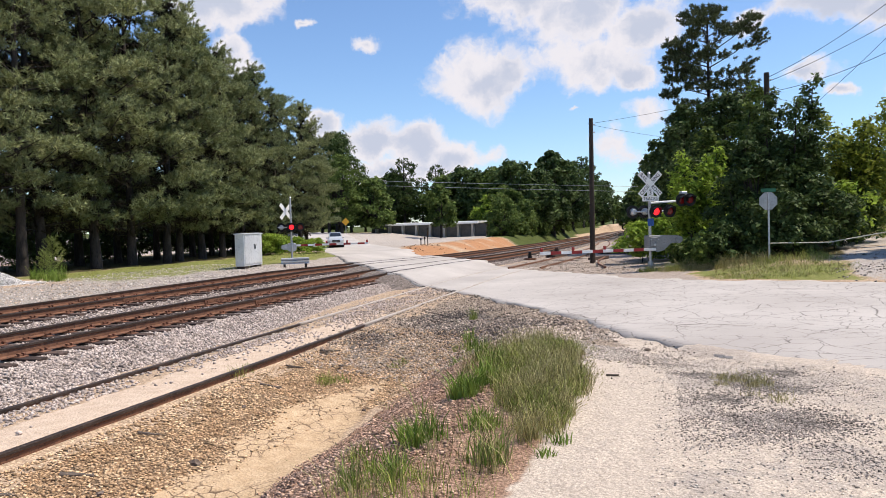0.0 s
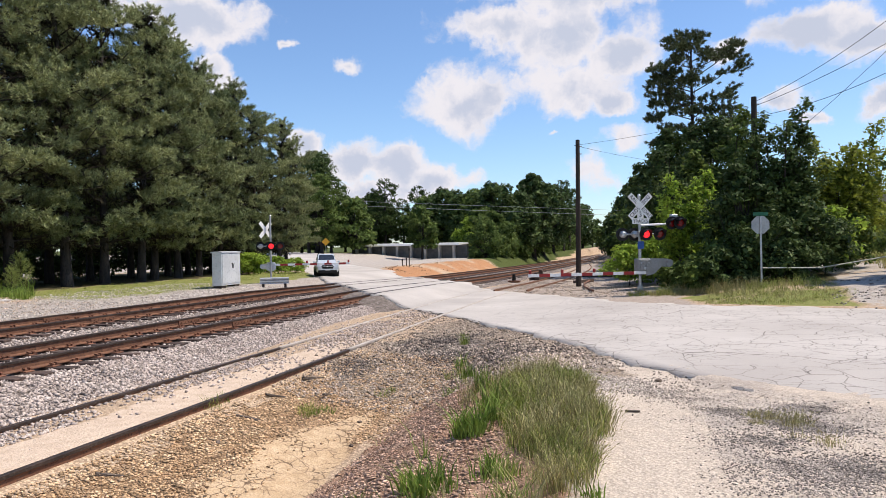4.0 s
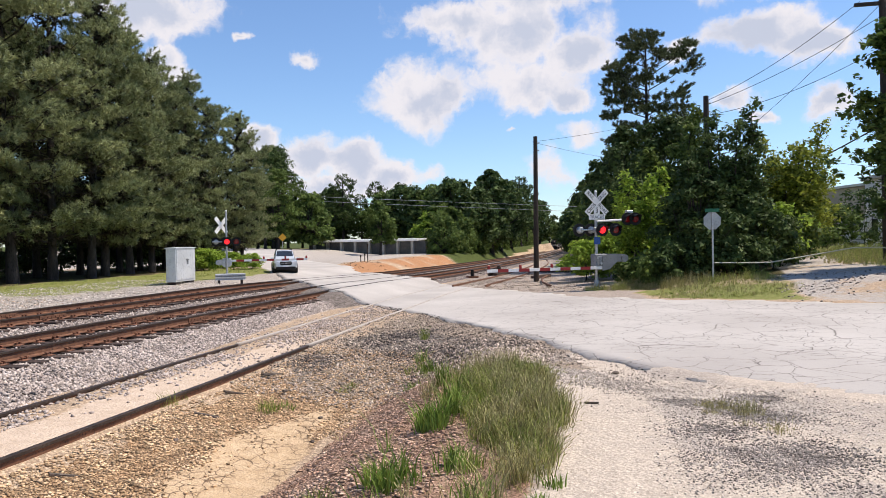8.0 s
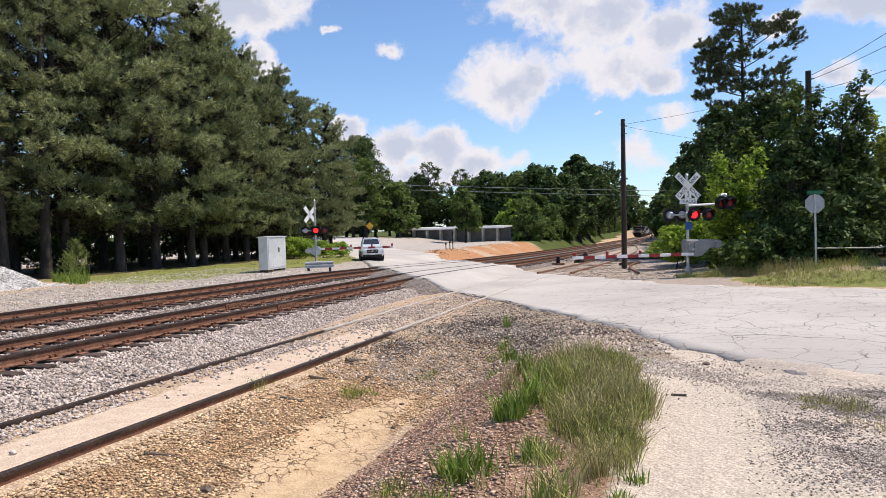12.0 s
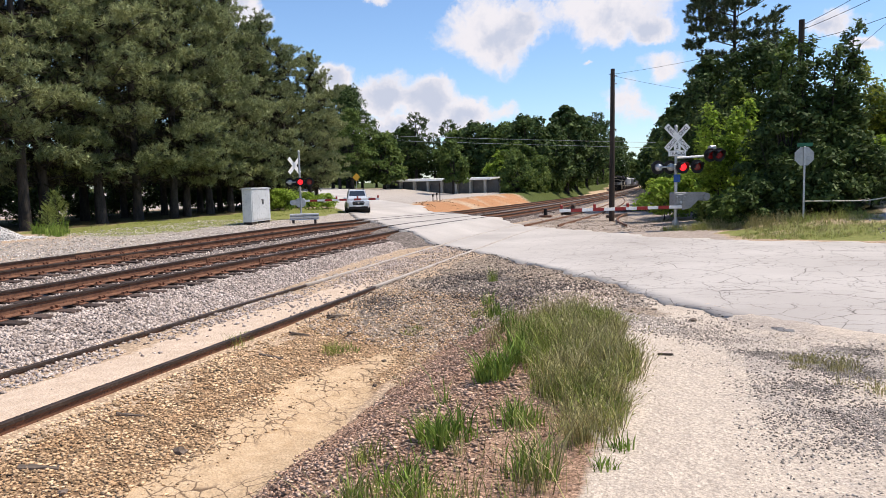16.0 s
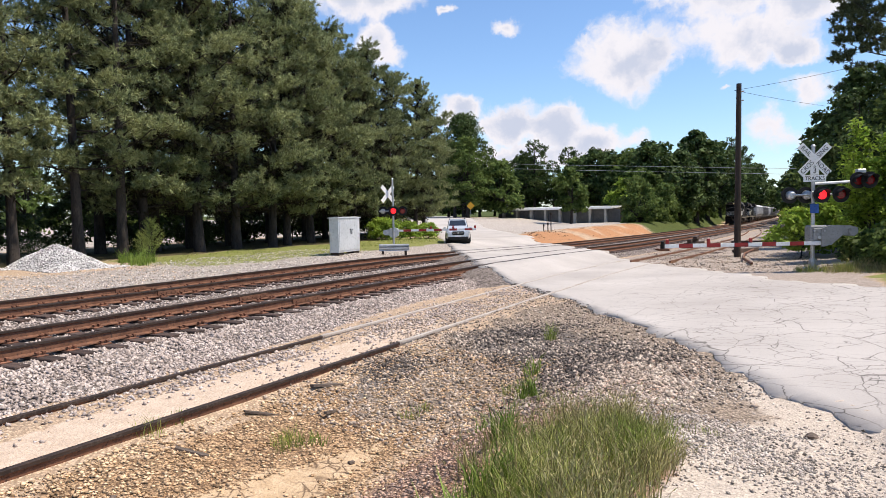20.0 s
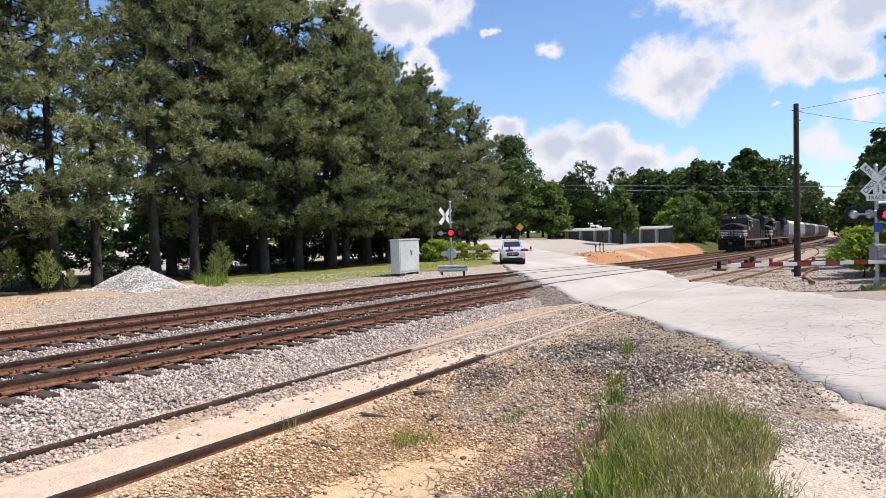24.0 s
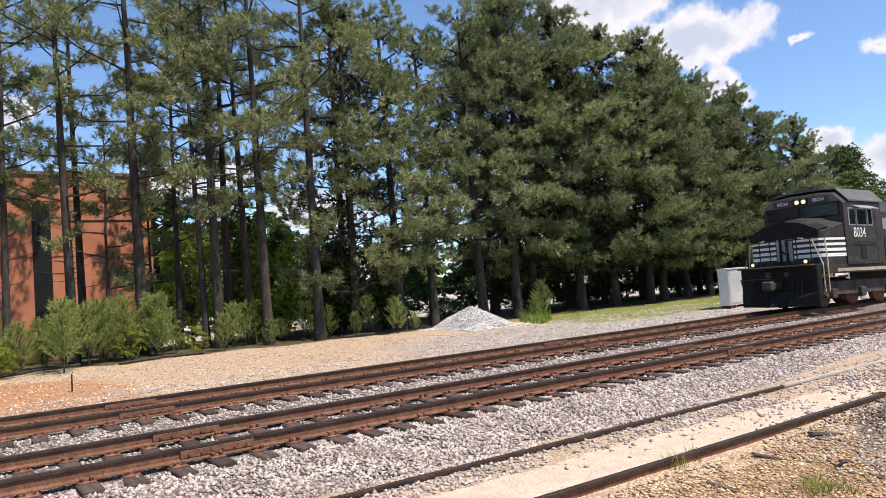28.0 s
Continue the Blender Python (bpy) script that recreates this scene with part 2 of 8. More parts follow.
# ---- mesh helpers ----
class Build:
    """Collects vertices and faces of one mesh."""

    def __init__(self):
        self.v, self.f, self.m = [], [], []

    def add(self, vs, fs, mi=0, M=None):
        o = len(self.v)
        self.v += [tuple(M @ Vector(p)) for p in vs] if M is not None else [tuple(p) for p in vs]
        self.f += [tuple(i + o for i in f) for f in fs]
        self.m += [mi] * len(fs)
        return self

    def box(self, x0, x1, y0, y1, z0, z1, mi=0, M=None, c=0.0):
        """A box whose edges are cut back by c."""
        if c <= 0:
            vs = [(x, y, z) for x in (x0, x1) for y in (y0, y1) for z in (z0, z1)]
            fs = [(0, 1, 3, 2), (4, 6, 7, 5), (0, 4, 5, 1), (2, 3, 7, 6), (0, 2, 6, 4), (1, 5, 7, 3)]
            return self.add(vs, fs, mi, M)
        vs, fs = [], []
        ring = [(x0 + c, y0), (x1 - c, y0), (x1, y0 + c), (x1, y1 - c), (x1 - c, y1), (x0 + c, y1), (x0, y1 - c), (x0, y0 + c)]
        inner = [(min(max(x, x0 + c), x1 - c), min(max(y, y0 + c), y1 - c)) for x, y in ring]
        for pts, z in ((inner, z0), (ring, z0 + c), (ring, z1 - c), (inner, z1)):
            vs += [(x, y, z) for x, y in pts]
        for k in range(3):
            for i in range(8):
                j = (i + 1) % 8
                fs.append((k * 8 + i, k * 8 + j, k * 8 + 8 + j, k * 8 + 8 + i))
        fs += [tuple(range(7, -1, -1)), tuple(range(24, 32))]
        return self.add(vs, fs, mi, M)

    def tube(self, p, q, r0, r1=None, n=8, mi=0, cap=True, M=None):
        r1 = r0 if r1 is None else r1
        p, q = Vector(p), Vector(q)
        d = (q - p).normalized()
        a = d.orthogonal().normalized()
        b = d.cross(a)
        vs = [p + r0 * (a * math.cos(t) + b * math.sin(t)) for t in [2 * math.pi * i / n for i in range(n)]]
        vs += [q + r1 * (a * math.cos(t) + b * math.sin(t)) for t in [2 * math.pi * i / n for i in range(n)]]
        fs = [(i, (i + 1) % n, n + (i + 1) % n, n + i) for i in range(n)]
        if cap:
            fs += [tuple(range(n - 1, -1, -1)), tuple(range(n, 2 * n))]
        return self.add(vs, fs, mi, M)

    def path(self, pts, r, n=6, mi=0):
        pts = [Vector(p) for p in pts]
        rings = []
        for i, p in enumerate(pts):
            d = (pts[min(i + 1, len(pts) - 1)] - pts[max(i - 1, 0)]).normalized()
            up = Vector((0, 0, 1)) if abs(d.z) < 0.9 else Vector((1, 0, 0))
            a = d.cross(up).normalized()
            c = d.cross(a)
            rings.append([tuple(p + r * (a * math.cos(2 * math.pi * k / n) + c * math.sin(2 * math.pi * k / n))) for k in range(n)])
        return self.loft(rings, mi)

    def loft(self, rings, mi=0, cap=True, M=None):
        """Skins rings of equal count."""
        n = len(rings[0])
        vs = [p for r in rings for p in r]
        fs = []
        for k in range(len(rings) - 1):
            for i in range(n):
                j = (i + 1) % n
                fs.append((k * n + i, k * n + j, (k + 1) * n + j, (k + 1) * n + i))
        if cap:
            fs += [tuple(range(n - 1, -1, -1)), tuple(range((len(rings) - 1) * n, len(rings) * n))]
        return self.add(vs, fs, mi, M)

    def prism(self, poly, axis, a, b, mi=0, M=None):
        """Extrudes a polygon of 2D points along an axis from a to b."""
        def at(p, t):
            return {"x": (t, p[0], p[1]), "y": (p[0], t, p[1]), "z": (p[0], p[1], t)}[axis]
        n = len(poly)
        vs = [at(p, a) for p in poly] + [at(p, b) for p in poly]
        fs = [(i, (i + 1) % n, n + (i + 1) % n, n + i) for i in range(n)] + [tuple(range(n - 1, -1, -1)), tuple(range(n, 2 * n))]
        return self.add(vs, fs, mi, M)

    def mesh(self, name, mats, smooth=False, fix=True):
        me = bpy.data.meshes.new(name)
        me.from_pydata(self.v, [], self.f)
        for m in (mats if isinstance(mats, (list, tuple)) else [mats]):
            me.materials.append(m)
        if any(self.m):
            me.polygons.foreach_set("material_index", self.m)
        if fix and len(self.f) < 20000:
            bm = bmesh.new()
            bm.from_mesh(me)
            bmesh.ops.recalc_face_normals(bm, faces=bm.faces)
            bm.to_mesh(me)
            bm.free()
        if smooth:
            me.polygons.foreach_set("use_smooth", [True] * len(me.polygons))
        me.update()
        return me


def part(name, b, mats, parent=None, label="", m=None, smooth=False, fix=True):
    """One mesh object under a thing or a part."""
    ob = new(name, b if isinstance(b, bpy.types.Mesh) else b.mesh(name, mats, smooth, fix))
    if parent is not None:
        ob.parent = parent
    if m is not None:
        ob.matrix_local = m
    return tagged(ob, label)


def thing(name, m, label, category, group="", kind=""):
    ob = new(name)
    ob.empty_display_size = 0.3
    ob.matrix_world = m
    return tagged(ob, label, category, group, kind)


def numpy_mesh(name, V, F, mats, smooth=False):
    """A mesh from arrays of vertices and of triangles or quads."""
    me = bpy.data.meshes.new(name)
    k = F.shape[1]
    me.vertices.add(len(V))
    me.vertices.foreach_set("co", np.ascontiguousarray(V, dtype=np.float32).ravel())
    me.loops.add(F.size)
    me.loops.foreach_set("vertex_index", np.ascontiguousarray(F, dtype=np.int32).ravel())
    me.polygons.add(len(F))
    me.polygons.foreach_set("loop_start", np.arange(0, F.size, k, dtype=np.int32))
    for m in (mats if isinstance(mats, (list, tuple)) else [mats]):
        me.materials.append(m)
    if smooth:
        me.polygons.foreach_set("use_smooth", np.ones(len(F), dtype=bool))
    me.update(calc_edges=True)
    return me


def tab(x, pts):
    xs, ys = zip(*pts)
    return np.interp(x, xs, ys)


def sstep(a, b, x):
    t = np.clip((x - a) / (b - a), 0, 1)
    return t * t * (3 - 2 * t)


# ---- the lie of the land ----
RAIL_S = (0.0, -1.505)          # siding rails, heads at z = 0
RAIL_A = (-3.94, -5.445)        # near main track, heads at z = 0.30
RAIL_B = (-8.04, -9.545)        # far main track, heads at z = 0.33
ZA, ZB = 0.30, 0.33


def fnoise(x, y, s, seed=0):
    """Cheap smooth noise from sines, vectorised."""
    x, y = np.asarray(x) * s, np.asarray(y) * s
    return (np.sin(x * 1.7 + seed) * np.cos(y * 1.3 - seed * 2) + np.sin(x * 0.9 - y * 2.1 + seed * 3) * 0.7
            + np.sin(x * 3.1 + y * 2.7 + seed) * 0.4 + np.sin(y * 4.3 - x * 3.7 + 1.3 * seed) * 0.3) / 2.4


def dip(x, y):
    """How far the line and the yard fall away beyond the crossing."""
    x, y = np.asarray(x, dtype=float), np.asarray(y, dtype=float)
    d = np.interp(y, [25, 30, 36, 42, 49, 57, 70, 86, 130, 330], [0, 0.07, 0.20, 0.34, 0.47, 0.58, 0.75, 0.93, 1.38, 3.0])
    return d * sstep(-14.6, -11.8, x) * (1 - sstep(3.5, 8.5, x))


def bend(y):
    """How far the line swings aside in the distance."""
    return tab(np.asarray(y, dtype=float), [(-200, 0), (140, 0), (180, -0.7), (230, -2.0), (277, -3.1), (321, -3.8), (440, -5.2), (700, -8)])


def gz(x, y):
    """Height of the bare ground."""
    x, y = np.asarray(x, dtype=float), np.asarray(y, dtype=float)
    near = tab(x, [(-300, 1.5), (-60, -0.35), (-40, -0.25), (-30, 0.15), (-25, 0.28), (-20, 0.14), (-13, 0.06), (-11.4, -0.02), (-2.2, -0.14),
                   (-1.75, -0.07), (-1.35, -0.055), (-0.2, -0.055), (0.1, -0.13), (0.8, -0.31), (1.5, -0.44), (2.0, -0.50), (2.4, -0.46), (3.0, -0.12),
                   (3.6, 0.16), (4.3, 0.31), (12, 0.34), (30, 0.7), (300, 3)])
    far = tab(x, [(-300, 2), (-60, 0.2), (-30, 0.12), (-20, 0.2), (-13, 0.08), (-11.4, 0.0), (-2.2, -0.06), (-1.6, -0.014), (0, -0.016), (3, -0.02),
                  (5, 0.03), (7.5, 0.1), (9.5, 0.45), (14, 0.75), (30, 1.4), (300, 4)])
    w = sstep(9.5, 16.5, y + 1.2 * np.sin(x * 0.8))
    z = near * (1 - w) + far * w - dip(x, y)
    z = z + 1.0 * sstep(60, 90, y) * sstep(-26, -37, x) + 0.15 * sstep(50, 58, y) * sstep(-11.6, -13.2, x) * sstep(-18.5, -15.0, x)
    # the bank beyond the far edge of the road starts level with it
    off = y - np.interp(x, [p[0] for p in FAR_EDGE[::-1]], [p[1] for p in FAR_EDGE[::-1]])
    k = sstep(-4, -1, off) * (1 - sstep(0.2, 5.0, off)) * sstep(6.0, 7.5, x)
    z = z * (1 - k) + (rz(x, y) - 0.02) * k
    # the gravel runs out just below the broken edge of the asphalt
    k = (1 - sstep(0.15, 2.4, near_edge_gap(x, y))) * sstep(1.6, 3.2, x)
    z = z * (1 - k) + (rz(x, y) - 0.030 + 0.040 * sstep(6.0, 7.6, x)) * k
    soft = sstep(0.2, 0.8, np.abs(x + 0.75) - 0.4)
    return z + soft * (0.05 * fnoise(x, y, 0.9, 1) * (1 - 0.7 * k) + 0.018 * fnoise(x, y, 4.3, 2) * (1 - 0.6 * k)) * np.where(x > 3.7, 0.5, 1.0) * np.where((x < -2) & (x > -11), 0.0, 1.0)


NEAR_EDGE = [(40, -16), (22, -6), (14, 3.2), (10, 6.5), (8, 8.25), (6.45, 9.6), (5.65, 10.85), (4.95, 12.15), (3.85, 14.2), (2.7, 15.9), (0.6, 18.8), (-1.5, 21.3),
             (-4.0, 24.0), (-8.8, 32.0), (-11.5, 37.0), (-17.2, 46.0), (-26, 60.5), (-34, 74), (-44, 90), (-60, 112)]
FAR_EDGE = [(46, -4), (30, 6), (20, 13), (14, 17.6), (10.9, 19.7), (9.0, 20.7), (7.5, 21.6), (6.2, 22.5), (4.6, 24.1), (3.6, 26.2), (0.8, 30.0),
            (-2.7, 35.4), (-5.6, 40.0), (-10, 47.6), (-13.5, 53.5), (-20.5, 64.5), (-29, 78), (-38, 92), (-53, 116)]


def near_edge_gap(x, y):
    """Distance to the near edge of the road."""
    best = np.full(np.shape(x), 99.0)
    for (ax, ay), (bx, by) in zip(NEAR_EDGE[1:14], NEAR_EDGE[2:15]):
        ux, uy = bx - ax, by - ay
        t = np.clip(((x - ax) * ux + (y - ay) * uy) / (ux * ux + uy * uy), 0, 1)
        best = np.minimum(best, np.hypot(x - ax - t * ux, y - ay - t * uy))
    return best


def rz(x, y):
    """Height of the road surface."""
    x, y = np.asarray(x, dtype=float), np.asarray(y, dtype=float)
    z = tab(x, [(-60, 0.5), (-30, 0.2), (-16, 0.13), (-12.5, 0.18), (-10.3, 0.318), (-7.3, 0.318), (-6.2, 0.29), (-3.2, 0.288), (-1.9, 0.0), (0.3, -0.008),
                (3, 0.03), (6, 0.12), (9, 0.22), (15, 0.36), (30, 0.7), (60, 1.2)])
    return z + 1.0 * sstep(60, 90, y) * sstep(-26, -37, x) - dip(x, y)


def resample(line, n):
    pts = np.array(line, dtype=float)
    d = np.r_[0, np.cumsum(np.hypot(*np.diff(pts, axis=0).T))]
    s = np.linspace(0, d[-1], n)
    return np.c_[np.interp(s, d, pts[:, 0]), np.interp(s, d, pts[:, 1])]


def in_road(x, y, grow=0.0):
    """Whether points lie on the road."""
    poly = np.array(NEAR_EDGE + FAR_EDGE[::-1], dtype=float)
    x, y = np.asarray(x, dtype=float), np.asarray(y, dtype=float)
    inside = np.zeros(x.shape, dtype=bool)
    j = len(poly) - 1
    for i in range(len(poly)):
        (xi, yi), (xj, yj) = poly[i], poly[j]
        if yi != yj:
            inside ^= ((yi > y) != (yj > y)) & (x < (xj - xi) * (y - yi) / (yj - yi) + xi)
        j = i
    return inside


def zone_material(name, layers, base, scale=3.0, gravel=55.0, bump=0.5):
    """Ground whose soils are chosen by named masks stored on the mesh; every soil has its own grain."""
    m = bpy.data.materials.new(name)
    m.use_nodes = True
    nt = m.node_tree
    N, L = nt.nodes, nt.links
    b = N["Principled BSDF"]
    b.inputs["Roughness"].default_value = 0.95
    b.inputs["Specular IOR Level"].default_value = 0.06
    tc = N.new("ShaderNodeTexCoord")

    def noise_of(s, d=5, r=0.55):
        n = N.new("ShaderNodeTexNoise")
        n.inputs["Scale"].default_value, n.inputs["Detail"].default_value, n.inputs["Roughness"].default_value = s, d, r
        L.new(tc.outputs["Object"], n.inputs["Vector"])
        return n

    vor = N.new("ShaderNodeTexVoronoi")
    vor.inputs["Scale"].default_value = gravel / 2.2
    L.new(tc.outputs["Object"], vor.inputs["Vector"])
    big, mid, fine = noise_of(0.9), noise_of(scale * 2.3), noise_of(gravel, 3, 0.7)

    def pebbles(s, strong=1.0):
        """Per-pebble brightness, and the shade between pebbles painted as dark gaps."""
        v = N.new("ShaderNodeTexVoronoi")
        v.inputs["Scale"].default_value = s
        wv = N.new("ShaderNodeVectorMath")
        wv.operation = "MULTIPLY_ADD"
        L.new(fine.outputs["Color"], wv.inputs[0])
        wv.inputs[1].default_value = (0.5 / s, 0.5 / s, 0.5 / s)
        L.new(tc.outputs["Object"], wv.inputs[2])
        L.new(wv.outputs[0], v.inputs["Vector"])
        sp = N.new("ShaderNodeSeparateColor")
        L.new(v.outputs["Color"], sp.inputs[0])
        tone = N.new("ShaderNodeMapRange")
        tone.inputs["To Min"].default_value, tone.inputs["To Max"].default_value = 1 - 0.40 * strong, 1 + 0.34 * strong
        L.new(sp.outputs[0], tone.inputs["Value"])
        gap = N.new("ShaderNodeMapRange")
        gap.inputs["From Min"].default_value, gap.inputs["From Max"].default_value, gap.inputs["To Max"].default_value = 0.42, 0.70, 0.8 * strong
        L.new(v.outputs["Distance"], gap.inputs["Value"])
        return tone.outputs[0], gap.outputs[0], v.outputs["Distance"]

    coarse_pebbles, fine_pebbles, litter = pebbles(gravel / 1.5), pebbles(gravel / 0.8, 0.45), pebbles(gravel / 1.1, 0.7)

    def soil(c0, c1, c2, peb=None):
        r = N.new("ShaderNodeValToRGB")
        r.color_ramp.elements[0].position, r.color_ramp.elements[1].position = 0.35, 0.66
        r.color_ramp.elements[0].color, r.color_ramp.elements[1].color = (*c0, 1), (*c1, 1)
        L.new(mid.outputs["Fac"], r.inputs["Fac"])
        x = N.new("ShaderNodeMix")
        x.data_type = "RGBA"
        mr = N.new("ShaderNodeMapRange")
        mr.inputs["From Min"].default_value, mr.inputs["From Max"].default_value = 0.5, 0.7
        L.new(fine.outputs["Fac"], mr.inputs["Value"])
        L.new(mr.outputs[0], x.inputs["Factor"])
        L.new(r.outputs[0], x.inputs["A"])
        x.inputs["B"].default_value = (*c2, 1)
        if peb is None:
            return x.outputs["Result"]
        hs = N.new("ShaderNodeHueSaturation")
        L.new(peb[0], hs.inputs["Value"])
        L.new(x.outputs["Result"], hs.inputs["Color"])
        y = N.new("ShaderNodeMix")
        y.data_type = "RGBA"
        L.new(peb[1], y.inputs["Factor"])
        L.new(hs.outputs["Color"], y.inputs["A"])
        y.inputs["B"].default_value = (*[v * 0.8 for v in c2], 1)
        return y.outputs["Result"]

    grain = {"drive": fine_pebbles, "greypatch": fine_pebbles, "palegravel": coarse_pebbles, "tan": coarse_pebbles, "bank": litter, "dark": coarse_pebbles,
             "cinder": fine_pebbles, "yard": fine_pebbles, "lot": fine_pebbles}
    col = soil(*base, peb=coarse_pebbles)
    for key, cols in layers:
        if key == "mud":
            wn = N.new("ShaderNodeVectorMath")
            wn.operation = "MULTIPLY_ADD"
            L.new(mid.outputs["Color"], wn.inputs[0])
            wn.inputs[1].default_value = (0.10, 0.10, 0)
            L.new(tc.outputs["Object"], wn.inputs[2])
            ck = N.new("ShaderNodeTexVoronoi")
            ck.feature = "DISTANCE_TO_EDGE"
            ck.inputs["Scale"].default_value = 6.5
            L.new(wn.outputs[0], ck.inputs["Vector"])
            cr = N.new("ShaderNodeMapRange")
            cr.inputs["From Min"].default_value, cr.inputs["From Max"].default_value = 0.06, 0.012
            L.new(ck.outputs["Distance"], cr.inputs["Value"])
            gate = N.new("ShaderNodeMapRange")
            gate.inputs["From Min"].default_value, gate.inputs["From Max"].default_value = 0.45, 0.52
            L.new(big.outputs["Fac"], gate.inputs["Value"])
            both = N.new("ShaderNodeMath")
            both.operation = "MULTIPLY"
            L.new(cr.outputs[0], both.inputs[0])
            L.new(gate.outputs[0], both.inputs[1])
            mudmix = N.new("ShaderNodeMix")
            mudmix.data_type = "RGBA"
            L.new(both.outputs[0], mudmix.inputs["Factor"])
            L.new(soil(*cols), mudmix.inputs["A"])
            mudmix.inputs["B"].default_value = (0.17, 0.115, 0.075, 1)
        at = N.new("ShaderNodeAttribute")
        at.attribute_name = key
        ad = N.new("ShaderNodeMath")
        ad.operation = "MULTIPLY_ADD"
        L.new(mid.outputs["Fac"], ad.inputs[0])
        ad.inputs[1].default_value = 0.9
        L.new(at.outputs["Fac"], ad.inputs[2])
        mr = N.new("ShaderNodeMapRange")
        mr.inputs["From Min"].default_value, mr.inputs["From Max"].default_value = 0.82, 1.08
        L.new(ad.outputs[0], mr.inputs["Value"])
        x = N.new("ShaderNodeMix")
        x.data_type = "RGBA"
        L.new(mr.outputs[0], x.inputs["Factor"])
        L.new(col, x.inputs["A"])
        L.new(mudmix.outputs["Result"] if key == "mud" else soil(*cols, peb=grain.get(key)), x.inputs["B"])
        col = x.outputs["Result"]
    L.new(col, b.inputs["Base Color"])
    bp = N.new("ShaderNodeBump")
    bp.inputs["Strength"].default_value, bp.inputs["Distance"].default_value = bump, 0.03
    mixh = N.new("ShaderNodeMath")
    mixh.operation = "ADD"
    L.new(vor.outputs["Distance"], mixh.inputs[0])
    L.new(fine.outputs["Fac"], mixh.inputs[1])
    L.new(mixh.outputs[0], bp.inputs["Height"])
    L.new(bp.outputs[0], b.inputs["Normal"])
    return m


def axis(stops):
    out = []
    for a, b, step in stops:
        out += list(np.arange(a, b, step))
    return np.array(out + [stops[-1][1]])


def mud_gap(x, y):
    """Distance outside the strip of dried mud in the ditch, below zero within it."""
    wc = tab(y, [(2, 2.05), (5.5, 1.9), (7.2, 1.62), (8.4, 1.65), (9.8, 1.7)])
    wh = tab(y, [(2, 0.7), (5.5, 0.50), (7.2, 0.50), (8.4, 0.30), (9.8, -0.1)])
    return np.abs(x - wc) - wh - 0.12 * fnoise(x, y, 2.2, 7)


